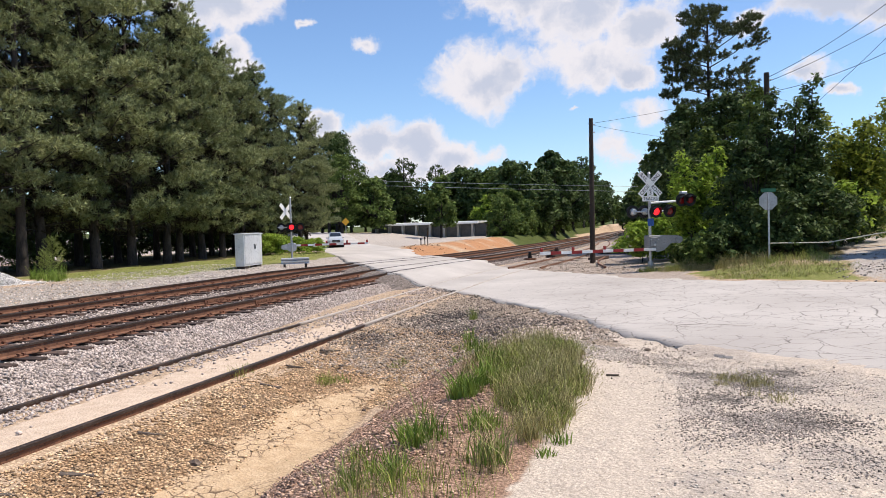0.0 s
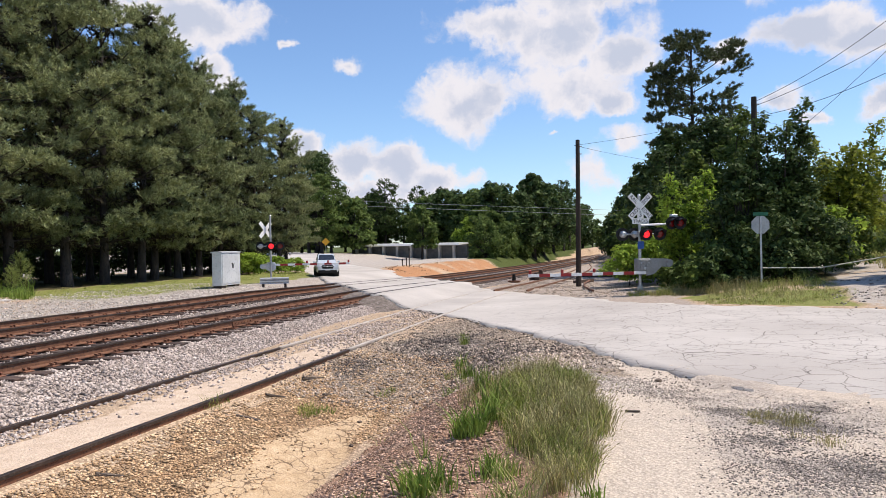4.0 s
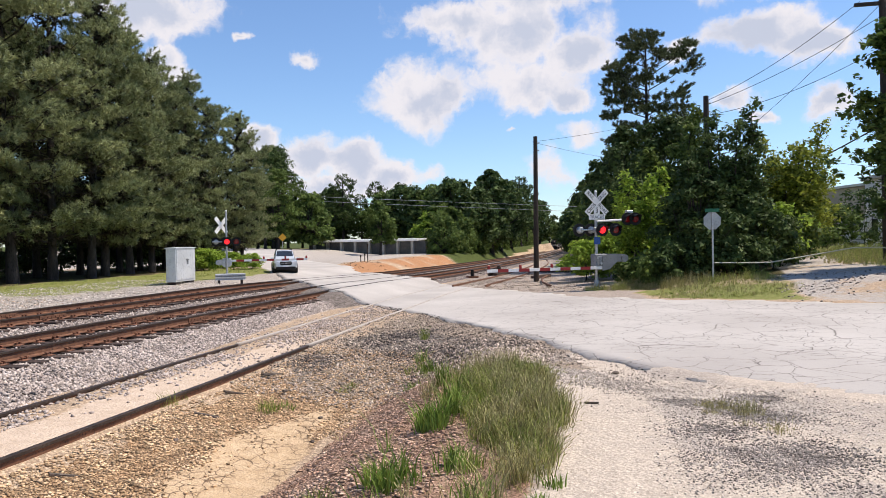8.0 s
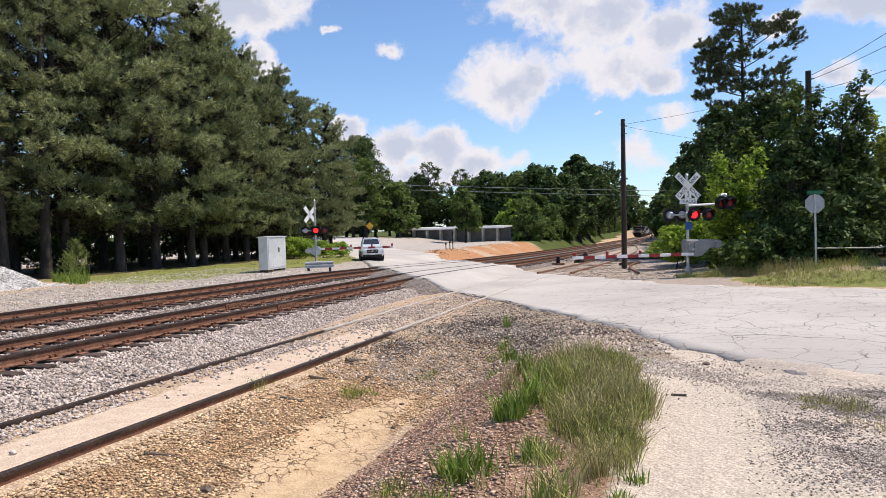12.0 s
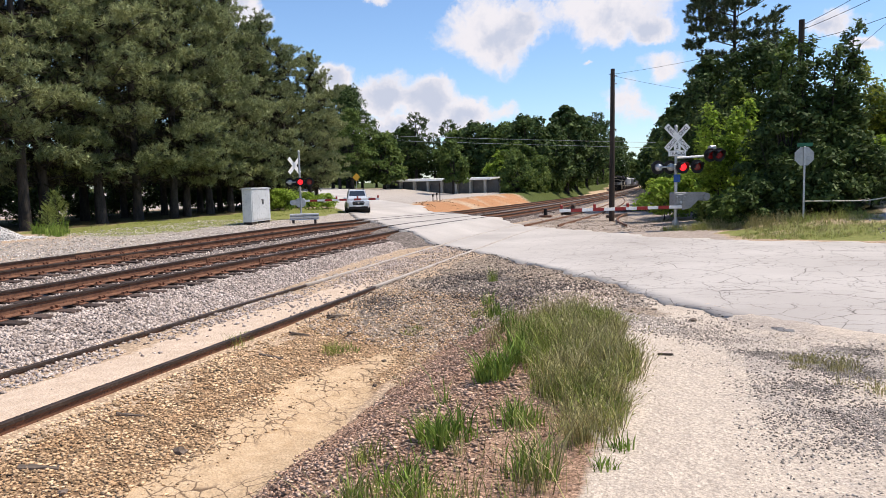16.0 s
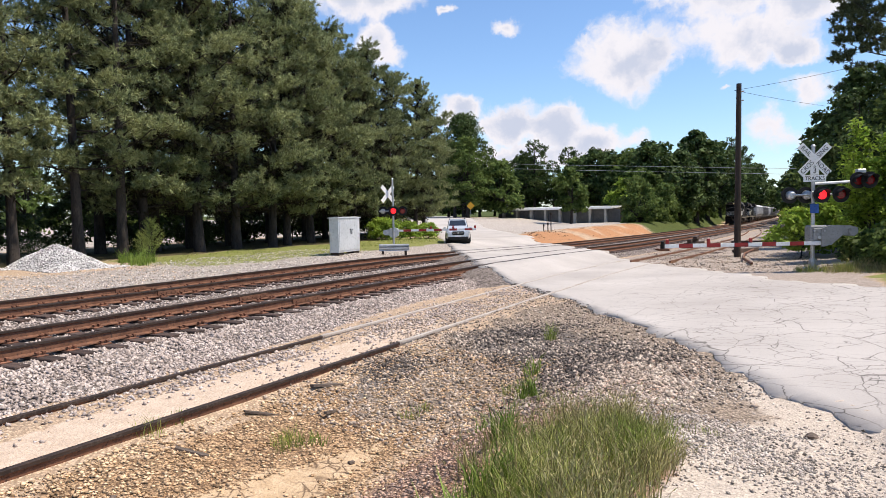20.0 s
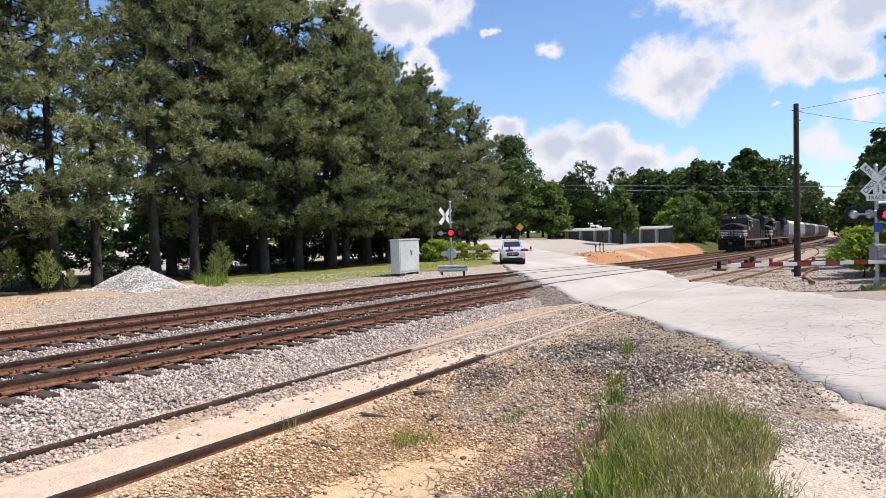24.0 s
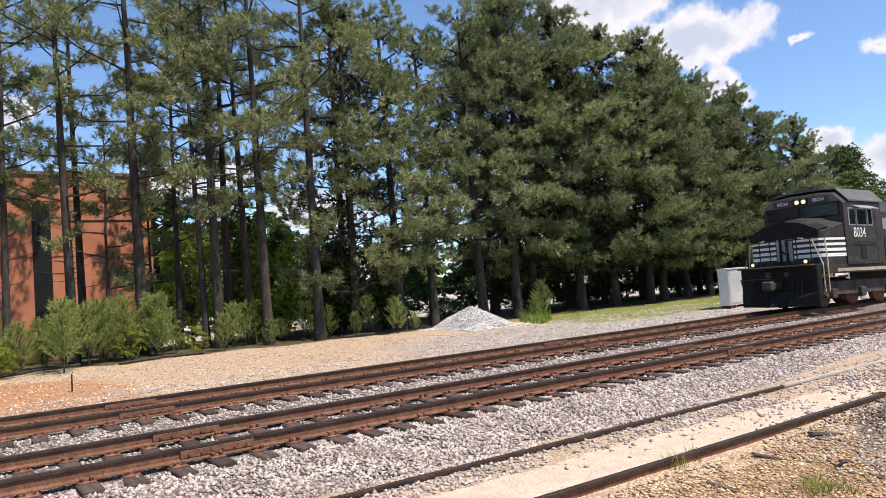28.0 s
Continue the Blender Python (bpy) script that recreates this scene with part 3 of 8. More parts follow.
def build_ground():
    xs = axis([(-1500, -300, 150), (-300, -80, 20), (-80, -30, 2.5), (-30, -12, 0.5), (-12, -2.4, 0.4), (-2.4, 9, 0.11), (9, 18, 0.22), (18, 20, 0.4), (20, 80, 3), (80, 300, 20), (300, 1500, 150)])
    ys = axis([(-1500, -200, 130), (-200, -30, 17), (-30, -4, 1.5), (-4, 2, 0.25), (2, 25, 0.15), (25, 34, 0.3), (34, 50, 0.5), (50, 130, 2), (130, 400, 20), (400, 2500, 150)])
    X, Y = np.meshgrid(xs, ys)
    Z = gz(X, Y)
    R = in_road(X, Y)
    Z = np.where(R, np.minimum(Z, rz(X, Y) - 0.03 - 0.08 * sstep(0.15, 0.7, near_edge_gap(X, Y)) + 0.040 * sstep(6.0, 7.6, X) * (1 - sstep(0.1, 0.6, near_edge_gap(X, Y)))), Z)
    gap = near_edge_gap(X, Y)
    lap = rz(X, Y) + 0.016 + 0.008 * fnoise(X, Y, 2.6, 17) + 0.012 * fnoise(X, Y, 6.3, 19) - 0.045 * gap
    Z = np.where(R & (X > 6.2 + 0.3 * np.sin(5 * Y)) & (X < 12) & (gap < 1.0), np.maximum(Z, lap), Z)
    nx, ny = len(xs), len(ys)
    idx = np.arange(nx * ny).reshape(ny, nx)
    F = np.stack([idx[:-1, :-1], idx[:-1, 1:], idx[1:, 1:], idx[1:, :-1]], -1).reshape(-1, 4)
    V = np.c_[X.ravel(), Y.ravel(), Z.ravel()]
    n1, n2 = fnoise(X, Y, 0.7, 5), fnoise(X, Y, 2.2, 7)
    edge = 0.35 * n1 + 0.2 * n2
    ditch = sstep(0.15, 0.5, X + 0.2 * n2) * sstep(5.15, 4.85, X + 0.2 * edge)
    far_y = np.interp(X, [p[0] for p in FAR_EDGE[::-1]], [p[1] for p in FAR_EDGE[::-1]])
    off = Y - far_y                       # distance beyond the far edge of the road
    masks = {
        "tan": ditch * sstep(12, 10, Y + edge) * sstep(2.3, 1.8, X + 0.3 * edge),
        "bank": ditch * sstep(12, 10.2, Y + edge) * sstep(2.1, 2.5, X + 0.2 * edge) * (1 - sstep(3.7, 4.2, X) * sstep(8.0, 8.8, Y)),
        "mud": sstep(0.12, -0.05, mud_gap(X, Y)),
        "sand": sstep(-1.15, -0.75, X + 0.25 * edge) * sstep(0.1, -0.1, X) * sstep(20, 9, Y + 2 * edge),
        "dark": sstep(0.0, 0.9, X + 0.4 * n2) * sstep(5.6, 4.6, X + edge) * np.maximum(sstep(9.4, 11.2, Y + 1.2 * edge), sstep(3.7, 4.2, X) * sstep(8.0, 8.8, Y)) * sstep(20, 16.0, Y + edge),
        "cinder": np.clip(0.8 * np.exp(-((X - 2.3) ** 2 / 1.2 + (Y - 13.2) ** 2 / 1.0)) + 0.7 * np.exp(-((X - 3.9) ** 2 / 0.6 + (Y - 10.9) ** 2 / 1.0)) + 1.0 * np.exp(-((X - 1.6) ** 2 / 0.8 + (Y - 13.9) ** 2 / 0.9)) + 1.0 * np.exp(-((X - 2.8) ** 2 / 0.35 + (Y - 13.3) ** 2 / 0.5)) + 0.95 * np.exp(-((X - 3.4) ** 2 / 0.5 + (Y - 11.7) ** 2 / 0.8)) + 0.9 * np.exp(-((X - 0.6) ** 2 / 0.15 + (Y - 10.8) ** 2 / 0.6)) + 0.35 * n1 + 0.25 * n2 - 0.1, 0, 1) * sstep(0.1, 0.3, X),
        "palegravel": sstep(-18.5, -16.0, X + edge) * sstep(-10.5, -11.0, X) * sstep(9, 17, Y + 2 * edge) * sstep(52, 46, Y),
        "yard": sstep(-2.6, -2.0, X) * sstep(7.5, 6.5, X + edge) * sstep(20.8, 22.2, Y + edge) * sstep(140, 100, Y),
        "drive": sstep(4.7, 5.1, X + 0.2 * edge) * sstep(20, 17, Y),
        "greypatch": sstep(5.7, 6.3, X + 0.3 * edge) * np.clip(0.46 + 0.5 * np.exp(-((X - 6.65) ** 2 / 0.7 + (Y - 7.2) ** 2 / 0.5)) + 0.45 * fnoise(X, Y, 0.8, 11) + 0.3 * n2, 0, 1) * sstep(20, 15, Y),
        "green": np.maximum(sstep(-14.5, -15.6, X + edge) * sstep(-23.5, -21.5, X) * sstep(21, 25, Y + 2 * edge) * sstep(52, 47, Y),
                            np.maximum(sstep(6.6, 7.6, X + edge) * sstep(0.1, 0.6, off + 0.6 * edge) * sstep(11.6, 10.6, X - 0.1 * (Y - 20) + edge) * sstep(27, 25, Y) * (0.75 + 0.5 * n1),
                                       sstep(14.5, 16, X - 0.12 * (Y - 22) + edge) * sstep(1.5, 3, off + edge))),
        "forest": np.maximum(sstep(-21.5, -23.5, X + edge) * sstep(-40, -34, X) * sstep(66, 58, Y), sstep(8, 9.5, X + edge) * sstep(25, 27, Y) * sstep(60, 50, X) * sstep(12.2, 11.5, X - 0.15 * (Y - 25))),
        "clay": np.maximum(sstep(-11.3, -12.2, X) * sstep(-17.0, -14.0, X + 2 * edge) * sstep(50, 54, Y + 3 * edge) * sstep(110, 80, Y) * np.clip(0.70 + 0.6 * fnoise(X, Y, 0.45, 13) + 0.4 * fnoise(X, Y, 0.17, 14), 0, 1),
                           sstep(8, 2, Y + 3 * edge) * sstep(-11.8, -12.6, X) * sstep(-21, -18, X)),
        "lot": np.maximum(sstep(10.6, 11.4, X - 0.1 * (Y - 20)) * sstep(15.6, 14.6, X - 0.14 * (Y - 20)) * sstep(-0.2, 0.8, off + 0.5 * edge) * np.clip(0.75 + 0.5 * n1 + 0.3 * n2, 0, 1) * sstep(46, 40, Y), np.maximum(sstep(-15, -18, X) * sstep(50, 56, Y) * sstep(110, 104, Y), sstep(-38, -41, X) * sstep(-110, -90, X) * sstep(10, 14, Y) * sstep(75, 60, Y))),
        "farwood": np.maximum(np.maximum(sstep(106, 118, Y), sstep(84, 96, Y + 3 * n1) * sstep(-17, -15.5, X)), np.maximum(sstep(60, 75, X), sstep(-110, -125, X))) * np.where((X > -12 + bend(Y)) & (X < 2) & (Y < 500), 0, 1),
    }
    cols = [("drive", [(0.64, 0.545, 0.445), (0.54, 0.46, 0.38), (0.36, 0.30, 0.245)]),
            ("greypatch", [(0.42, 0.362, 0.31), (0.55, 0.475, 0.405), (0.24, 0.205, 0.175)]),
            ("palegravel", [(0.50, 0.445, 0.395), (0.42, 0.37, 0.325), (0.28, 0.24, 0.21)]),
            ("tan", [(0.38, 0.24, 0.135), (0.53, 0.36, 0.21), (0.12, 0.075, 0.05)]),
            ("bank", [(0.34, 0.21, 0.145), (0.50, 0.335, 0.235), (0.11, 0.068, 0.048)]),
            ("dark", [(0.33, 0.255, 0.19), (0.46, 0.37, 0.285), (0.14, 0.112, 0.09)]),
            ("cinder", [(0.13, 0.112, 0.10), (0.24, 0.205, 0.18), (0.055, 0.048, 0.043)]),
            ("mud", [(0.49, 0.35, 0.215), (0.62, 0.46, 0.30), (0.40, 0.275, 0.165)]),
            ("sand", [(0.55, 0.43, 0.33), (0.66, 0.53, 0.415), (0.42, 0.30, 0.21)]),
            ("yard", [(0.38, 0.315, 0.265), (0.50, 0.425, 0.365), (0.18, 0.15, 0.128)]),
            ("clay", [(0.39, 0.185, 0.09), (0.49, 0.27, 0.145), (0.20, 0.125, 0.072)]),
            ("lot", [(0.43, 0.385, 0.34), (0.54, 0.485, 0.43), (0.28, 0.245, 0.215)]),
            ("green", [(0.14, 0.17, 0.045), (0.24, 0.25, 0.08), (0.30, 0.25, 0.13)]),
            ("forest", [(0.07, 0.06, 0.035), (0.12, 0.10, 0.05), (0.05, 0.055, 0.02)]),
            ("farwood", [(0.06, 0.08, 0.025), (0.10, 0.12, 0.04), (0.05, 0.06, 0.02)])]
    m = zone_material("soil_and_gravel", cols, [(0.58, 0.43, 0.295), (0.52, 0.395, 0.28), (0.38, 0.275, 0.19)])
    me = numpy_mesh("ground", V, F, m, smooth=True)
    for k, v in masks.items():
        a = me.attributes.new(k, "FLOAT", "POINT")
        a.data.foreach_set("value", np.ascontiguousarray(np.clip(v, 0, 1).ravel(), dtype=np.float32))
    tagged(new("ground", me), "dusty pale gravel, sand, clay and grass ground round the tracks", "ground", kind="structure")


def asphalt():
    m = bpy.data.materials.new("bleached_cracked_asphalt")
    m.use_nodes = True
    nt = m.node_tree
    N, L = nt.nodes, nt.links
    b = N["Principled BSDF"]
    b.inputs["Roughness"].default_value, b.inputs["Specular IOR Level"].default_value = 0.9, 0.2
    tc = N.new("ShaderNodeTexCoord")

    def tex(kind, s, **kw):
        n = N.new(kind)
        n.inputs["Scale"].default_value = s
        for k, v in kw.items():
            n.inputs[k].default_value = v
        L.new(tc.outputs["Object"], n.inputs["Vector"])
        return n

    big, fine = tex("ShaderNodeTexNoise", 0.35, Detail=6.0), tex("ShaderNodeTexNoise", 70.0, Detail=3.0)
    warp = tex("ShaderNodeTexNoise", 1.4, Detail=4.0)
    ws = N.new("ShaderNodeVectorMath")
    ws.operation = "MULTIPLY_ADD"
    L.new(warp.outputs["Color"], ws.inputs[0])
    ws.inputs[1].default_value = (0.42, 0.42, 0)
    L.new(tc.outputs["Object"], ws.inputs[2])
    base = N.new("ShaderNodeValToRGB")
    e = base.color_ramp.elements
    e[0].position, e[1].position = 0.3, 0.7
    e[0].color, e[1].color = (0.40, 0.366, 0.336, 1), (0.53, 0.492, 0.454, 1)
    L.new(big.outputs["Fac"], base.inputs["Fac"])
    col = base.outputs[0]
    # the side road is far more cracked than the patched crossing
    sx = N.new("ShaderNodeSeparateXYZ")
    L.new(tc.outputs["Object"], sx.inputs[0])
    worn = N.new("ShaderNodeMapRange")
    worn.inputs["From Min"].default_value, worn.inputs["From Max"].default_value, worn.inputs["To Min"].default_value = 0.0, 4.5, 0.15
    L.new(sx.outputs[0], worn.inputs["Value"])
    gr = N.new("ShaderNodeMapRange")
    gr.inputs["From Min"].default_value, gr.inputs["From Max"].default_value, gr.inputs["To Max"].default_value = 0.45, 0.75, 0.45
    L.new(fine.outputs["Fac"], gr.inputs["Value"])
    x = N.new("ShaderNodeMix")
    x.data_type = "RGBA"
    L.new(gr.outputs[0], x.inputs["Factor"])
    L.new(col, x.inputs["A"])
    x.inputs["B"].default_value = (0.30, 0.285, 0.265, 1)
    col = x.outputs["Result"]
    for s, wdt, lo, hi in ((0.55, 0.011, 0.30, 0.46), (1.35, 0.009, 0.38, 0.50), (3.0, 0.007, 0.47, 0.58)):
        v = N.new("ShaderNodeTexVoronoi")
        v.feature = "DISTANCE_TO_EDGE"
        v.inputs["Scale"].default_value = s
        L.new(ws.outputs[0], v.inputs["Vector"])
        lt = N.new("ShaderNodeMapRange")
        lt.inputs["From Min"].default_value, lt.inputs["From Max"].default_value = wdt * s, 0.0
        L.new(v.outputs["Distance"], lt.inputs["Value"])
        gate = N.new("ShaderNodeMapRange")
        gate.inputs["From Min"].default_value, gate.inputs["From Max"].default_value = lo, hi
        ms = tex("ShaderNodeTexNoise", 0.28 * s + 0.2, Detail=3.0)
        L.new(ms.outputs["Fac"], gate.inputs["Value"])
        mu = N.new("ShaderNodeMath")
        mu.operation = "MULTIPLY"
        L.new(lt.outputs[0], mu.inputs[0])
        L.new(gate.outputs[0], mu.inputs[1])
        old = N.new("ShaderNodeMath")
        old.operation = "MULTIPLY"
        L.new(mu.outputs[0], old.inputs[0])
        L.new(worn.outputs[0], old.inputs[1])
        mu = old
        x = N.new("ShaderNodeMix")
        x.data_type = "RGBA"
        L.new(mu.outputs[0], x.inputs["Factor"])
        L.new(col, x.inputs["A"])
        x.inputs["B"].default_value = (0.12, 0.107, 0.096, 1)
        col = x.outputs["Result"]
    L.new(col, b.inputs["Base Color"])
    bp = N.new("ShaderNodeBump")
    bp.inputs["Strength"].default_value, bp.inputs["Distance"].default_value = 0.35, 0.01
    L.new(fine.outputs["Fac"], bp.inputs["Height"])
    L.new(bp.outputs[0], b.inputs["Normal"])
    return m


def build_road():
    n, k = 1500, 24
    a, c = resample(NEAR_EDGE, n), resample(FAR_EDGE, n)
    t = np.linspace(0, 1, k)
    P = a[:, None, :] * (1 - t)[None, :, None] + c[:, None, :] * t[None, :, None]
    d = (c - a) / np.linalg.norm(c - a, axis=1)[:, None]
    s = np.arange(n)
    rng = np.random.default_rng(12)
    P[:, 0] -= d * (0.07 * np.sin(s * 0.53) + 0.07 * np.sin(s * 0.216 + 1) + 0.045 * np.sin(s * 1.15) + rng.normal(0, 0.022, n))[:, None]
    P[:, -1] += d * (0.20 * np.sin(s * 0.476) + 0.15 * np.sin(s * 0.193 + 2) + rng.normal(0, 0.03, n))[:, None]
    Z = rz(P[..., 0], P[..., 1]) + 0.008 * fnoise(P[..., 0], P[..., 1], 0.8, 3)
    Z[:, 0] -= 0.006
    Z[:, -1] -= 0.025
    # skirts hanging below the ground on both edges
    V = np.concatenate([np.c_[P[:, 0], Z[:, 0] - 0.3][:, None], np.dstack([P, Z]), np.c_[P[:, -1], Z[:, -1] - 0.3][:, None]], 1)
    kk = k + 2
    idx = np.arange(n * kk).reshape(n, kk)
    F = np.stack([idx[:-1, :-1], idx[1:, :-1], idx[1:, 1:], idx[:-1, 1:]], -1).reshape(-1, 4)
    F = F[:, ::-1]
    me = numpy_mesh("road", V.reshape(-1, 3), F, asphalt())
    tagged(new("road", me), "sun-bleached grey asphalt road, cracked, over the level crossing", "road", kind="structure")


build_ground()
build_road()


# ---- railway ----
def rail_mesh(name, y0, y1, top=True):
    """A flat-bottomed rail along y, its head at z = 0: dark worn head, rusty web and foot."""
    prof = [(-0.07, -0.172), (0.07, -0.172), (0.07, -0.158), (0.011, -0.135), (0.011, -0.045), (0.036, -0.036), (0.036, -0.004), (0.028, 0.0),
            (-0.028, 0.0), (-0.036, -0.004), (-0.036, -0.036), (-0.011, -0.045), (-0.011, -0.135), (-0.07, -0.158)]
    b = Build()
    ys = list(np.arange(y0, y1, 3.0)) + [y1]
    n = len(prof)
    vs = [(p[0] + 0.004 * math.sin(y) + float(bend(y)), y, p[1] - float(dip(-6.0, y))) for y in ys for p in prof]
    for k in range(len(ys) - 1):
        for i in range(n):
            j = (i + 1) % n
            b.m.append(1 if i in (5, 6, 7, 8, 9) else 0)
            b.f.append((k * n + i, k * n + j, (k + 1) * n + j, (k + 1) * n + i))
    b.v = vs
    return b.mesh(name, [RUST, RAILTOP])


def bent_strip(x0, x1, ya, yb, z0, z1):
    """A strip along y that follows the fall of the line."""
    rings = []
    for y in np.linspace(ya, yb, 9):
        d = float(dip(-6.0, y))
        rings.append([(x0, y, z0 - d), (x0, y, z1 - d), (x1, y, z1 - d), (x1, y, z0 - d)])
    return Build().loft(rings)


TIES = {}                           # where the near ties lie along each track


def build_track(label, rails, z, y0, y1, sunk=False, near=(-3, 24.5)):
    xc = sum(rails) / 2
    t = thing("railway_track", pose(xc, 0, z), label, "railway track", "tracks at the crossing")
    rm = rail_mesh("rail", y0, y1)
    for x in rails:
        part("rail", rm, None, t, m=pose(x - xc, 0, 0))
    if sunk:
        dusty = mat("dusty_rail", [(0.40, 0.355, 0.31), (0.50, 0.45, 0.40), (0.26, 0.22, 0.19)], 2, 20, 0.85, 0.1, 0.1)
        dm = rail_mesh("rail", 12.6, 33)
        dm.materials.clear()
        dm.materials.append(dusty)
        dm.materials.append(dusty)
        for x in rails:
            part("rail", dm, None, t, "dust-covered rail", m=pose(x - xc, 0, 0.012))
        te = Build().box(0.84, 1.16, -0.10, 0.10, -0.30, -0.135, c=0.02).mesh("tie_end", TIE)
        rng = random.Random(4)
        for y in (3.2, 5.6, 8.4, 9.9, 11.2):
            part("tie_end", te, None, t, m=pose(rng.uniform(-0.22, -0.08), y, rng.uniform(-0.10, -0.06), 0, 14, rng.uniform(-9, 9)))
        return t
    # dark rubber strips along the rails where the road crosses
    strip = mat("flangeway_rubber", [(0.035, 0.031, 0.028), (0.07, 0.06, 0.052), (0.16, 0.14, 0.12)], 1.5, 14, 0.9, 0, 0.2)
    for x in rails:
        ya = float(np.interp(-x, [-p[0] for p in NEAR_EDGE], [p[1] for p in NEAR_EDGE])) + 0.12
        yb = float(np.interp(-x, [-p[0] for p in FAR_EDGE], [p[1] for p in FAR_EDGE])) - 0.12
        for x0, x1 in ((0.038, 0.10), (-0.10, -0.038)):
            part("flangeway_strip", bent_strip(x - xc + x0, x - xc + x1, ya, yb, -0.12, -0.006), strip, t, "dark rubber flangeway strip")
    tm = Build().box(-1.3, 1.3, -0.115, 0.115, -0.36, -0.186, c=0.012).mesh("tie", TIE)
    pb = Build().box(-0.19, 0.19, -0.09, 0.09, -0.186, -0.168, c=0.004)
    for sx in (-0.13, 0.13):
        for sy in (-0.05, 0.05):
            pb.box(sx - 0.014, sx + 0.014, sy - 0.014, sy + 0.014, -0.17, -0.135)
            pb.box(sx - 0.024 - 0.012 * (sx > 0), sx + 0.024 + 0.012 * (sx < 0), sy - 0.02, sy + 0.02, -0.138, -0.12)
    pm = pb.mesh("tie_plate", PLATE)
    rng = random.Random(int(-xc * 100))
    far = Build()
    TIES[xc] = []
    y = y0
    while y < y1:
        y += 0.5 + rng.uniform(-0.03, 0.03)
        if in_road(np.array([xc]), np.array([y]))[0]:
            continue
        if near[0] <= y <= near[1]:
            TIES[xc].append(y)
            tie = part("tie", tm, None, t, m=pose(rng.uniform(-0.06, 0.06), y, rng.uniform(-0.01, 0.008), 0, 0, rng.uniform(-1.5, 1.5)))
            for x in rails:
                part("tie_plate", pm, None, tie, m=pose(x - xc, 0, 0))
        elif y > -12 and y < 140:
            d = float(dip(-6.0, y))
            far.box(-1.3, 1.3, y - 0.115, y + 0.115, -0.36 - d, -0.186 - d)
    fp = part("far_tie_bed", far, TIE, t, fix=False)
    fp["kind"] = "stuff"
    # joint bars
    for x in rails:
        for yj in (-2.2, 4.35, 15.2):
            jb = Build()
            jb.box(x - xc + 0.012, x - xc + 0.034, yj - 0.45, yj + 0.45, -0.135, -0.045, c=0.004)
            jb.box(x - xc - 0.034, x - xc - 0.012, yj - 0.45, yj + 0.45, -0.135, -0.045, c=0.004)
            for q in (-0.35, -0.2, -0.06, 0.06, 0.2, 0.35):
                jb.tube((x - xc - 0.05, yj + q, -0.09), (x - xc + 0.055, yj + q, -0.09), 0.016, n=6)
            part("joint_bar", jb, RUST, t, "rusty bolted joint bar")
    return t


def build_ballast():
    """The stone bed under both main tracks."""
    xs = np.array([-11.6, -11.2, -10.75, -10.5, -9.9, -9.2, -8.4, -7.7, -7.3, -6.9, -6.5, -6.1, -5.8, -5.2, -4.4, -3.6, -3.2, -2.95, -2.6, -2.2, -1.85])
    ht = np.array([-0.08, 0.0, 0.09, 0.105, 0.11, 0.105, 0.105, 0.10, 0.085, 0.05, 0.04, 0.06, 0.075, 0.08, 0.08, 0.07, 0.055, 0.02, -0.05, -0.11, -0.16])
    ys = axis([(-80, -6, 2.0), (-6, 26, 0.3), (26, 60, 0.7), (60, 330, 6)])
    X, Y = np.meshgrid(xs, ys)
    Z = np.tile(ht, (len(ys), 1)) + 0.02 * fnoise(X, Y, 2.3, 4) + 0.012 * fnoise(X, Y, 6.1, 9) - dip(X, Y)
    k = 1 - sstep(0.15, 1.3, near_edge_gap(X, Y))
    Z = np.maximum(Z, Z * (1 - k) + (rz(X, Y) - 0.035) * k)
    Z = np.where(in_road(X, Y), np.minimum(Z, rz(X, Y) - 0.05), Z)
    nx, ny = len(xs), len(ys)
    idx = np.arange(nx * ny).reshape(ny, nx)
    F = np.stack([idx[:-1, :-1], idx[:-1, 1:], idx[1:, 1:], idx[1:, :-1]], -1).reshape(-1, 4)
    m = zone_material("ballast_bed", [], [(0.25, 0.21, 0.185), (0.36, 0.305, 0.27), (0.09, 0.073, 0.062)], 5, 28, 1.0)
    me = numpy_mesh("ballast", np.c_[(X + bend(Y)).ravel(), Y.ravel(), Z.ravel()], F, m, smooth=True)
    tagged(new("ballast", me), "grey crushed stone ballast bed under the main tracks", "ballast", kind="stuff")
    return lambda x, y: np.interp(x, xs, ht) - dip(x, y)


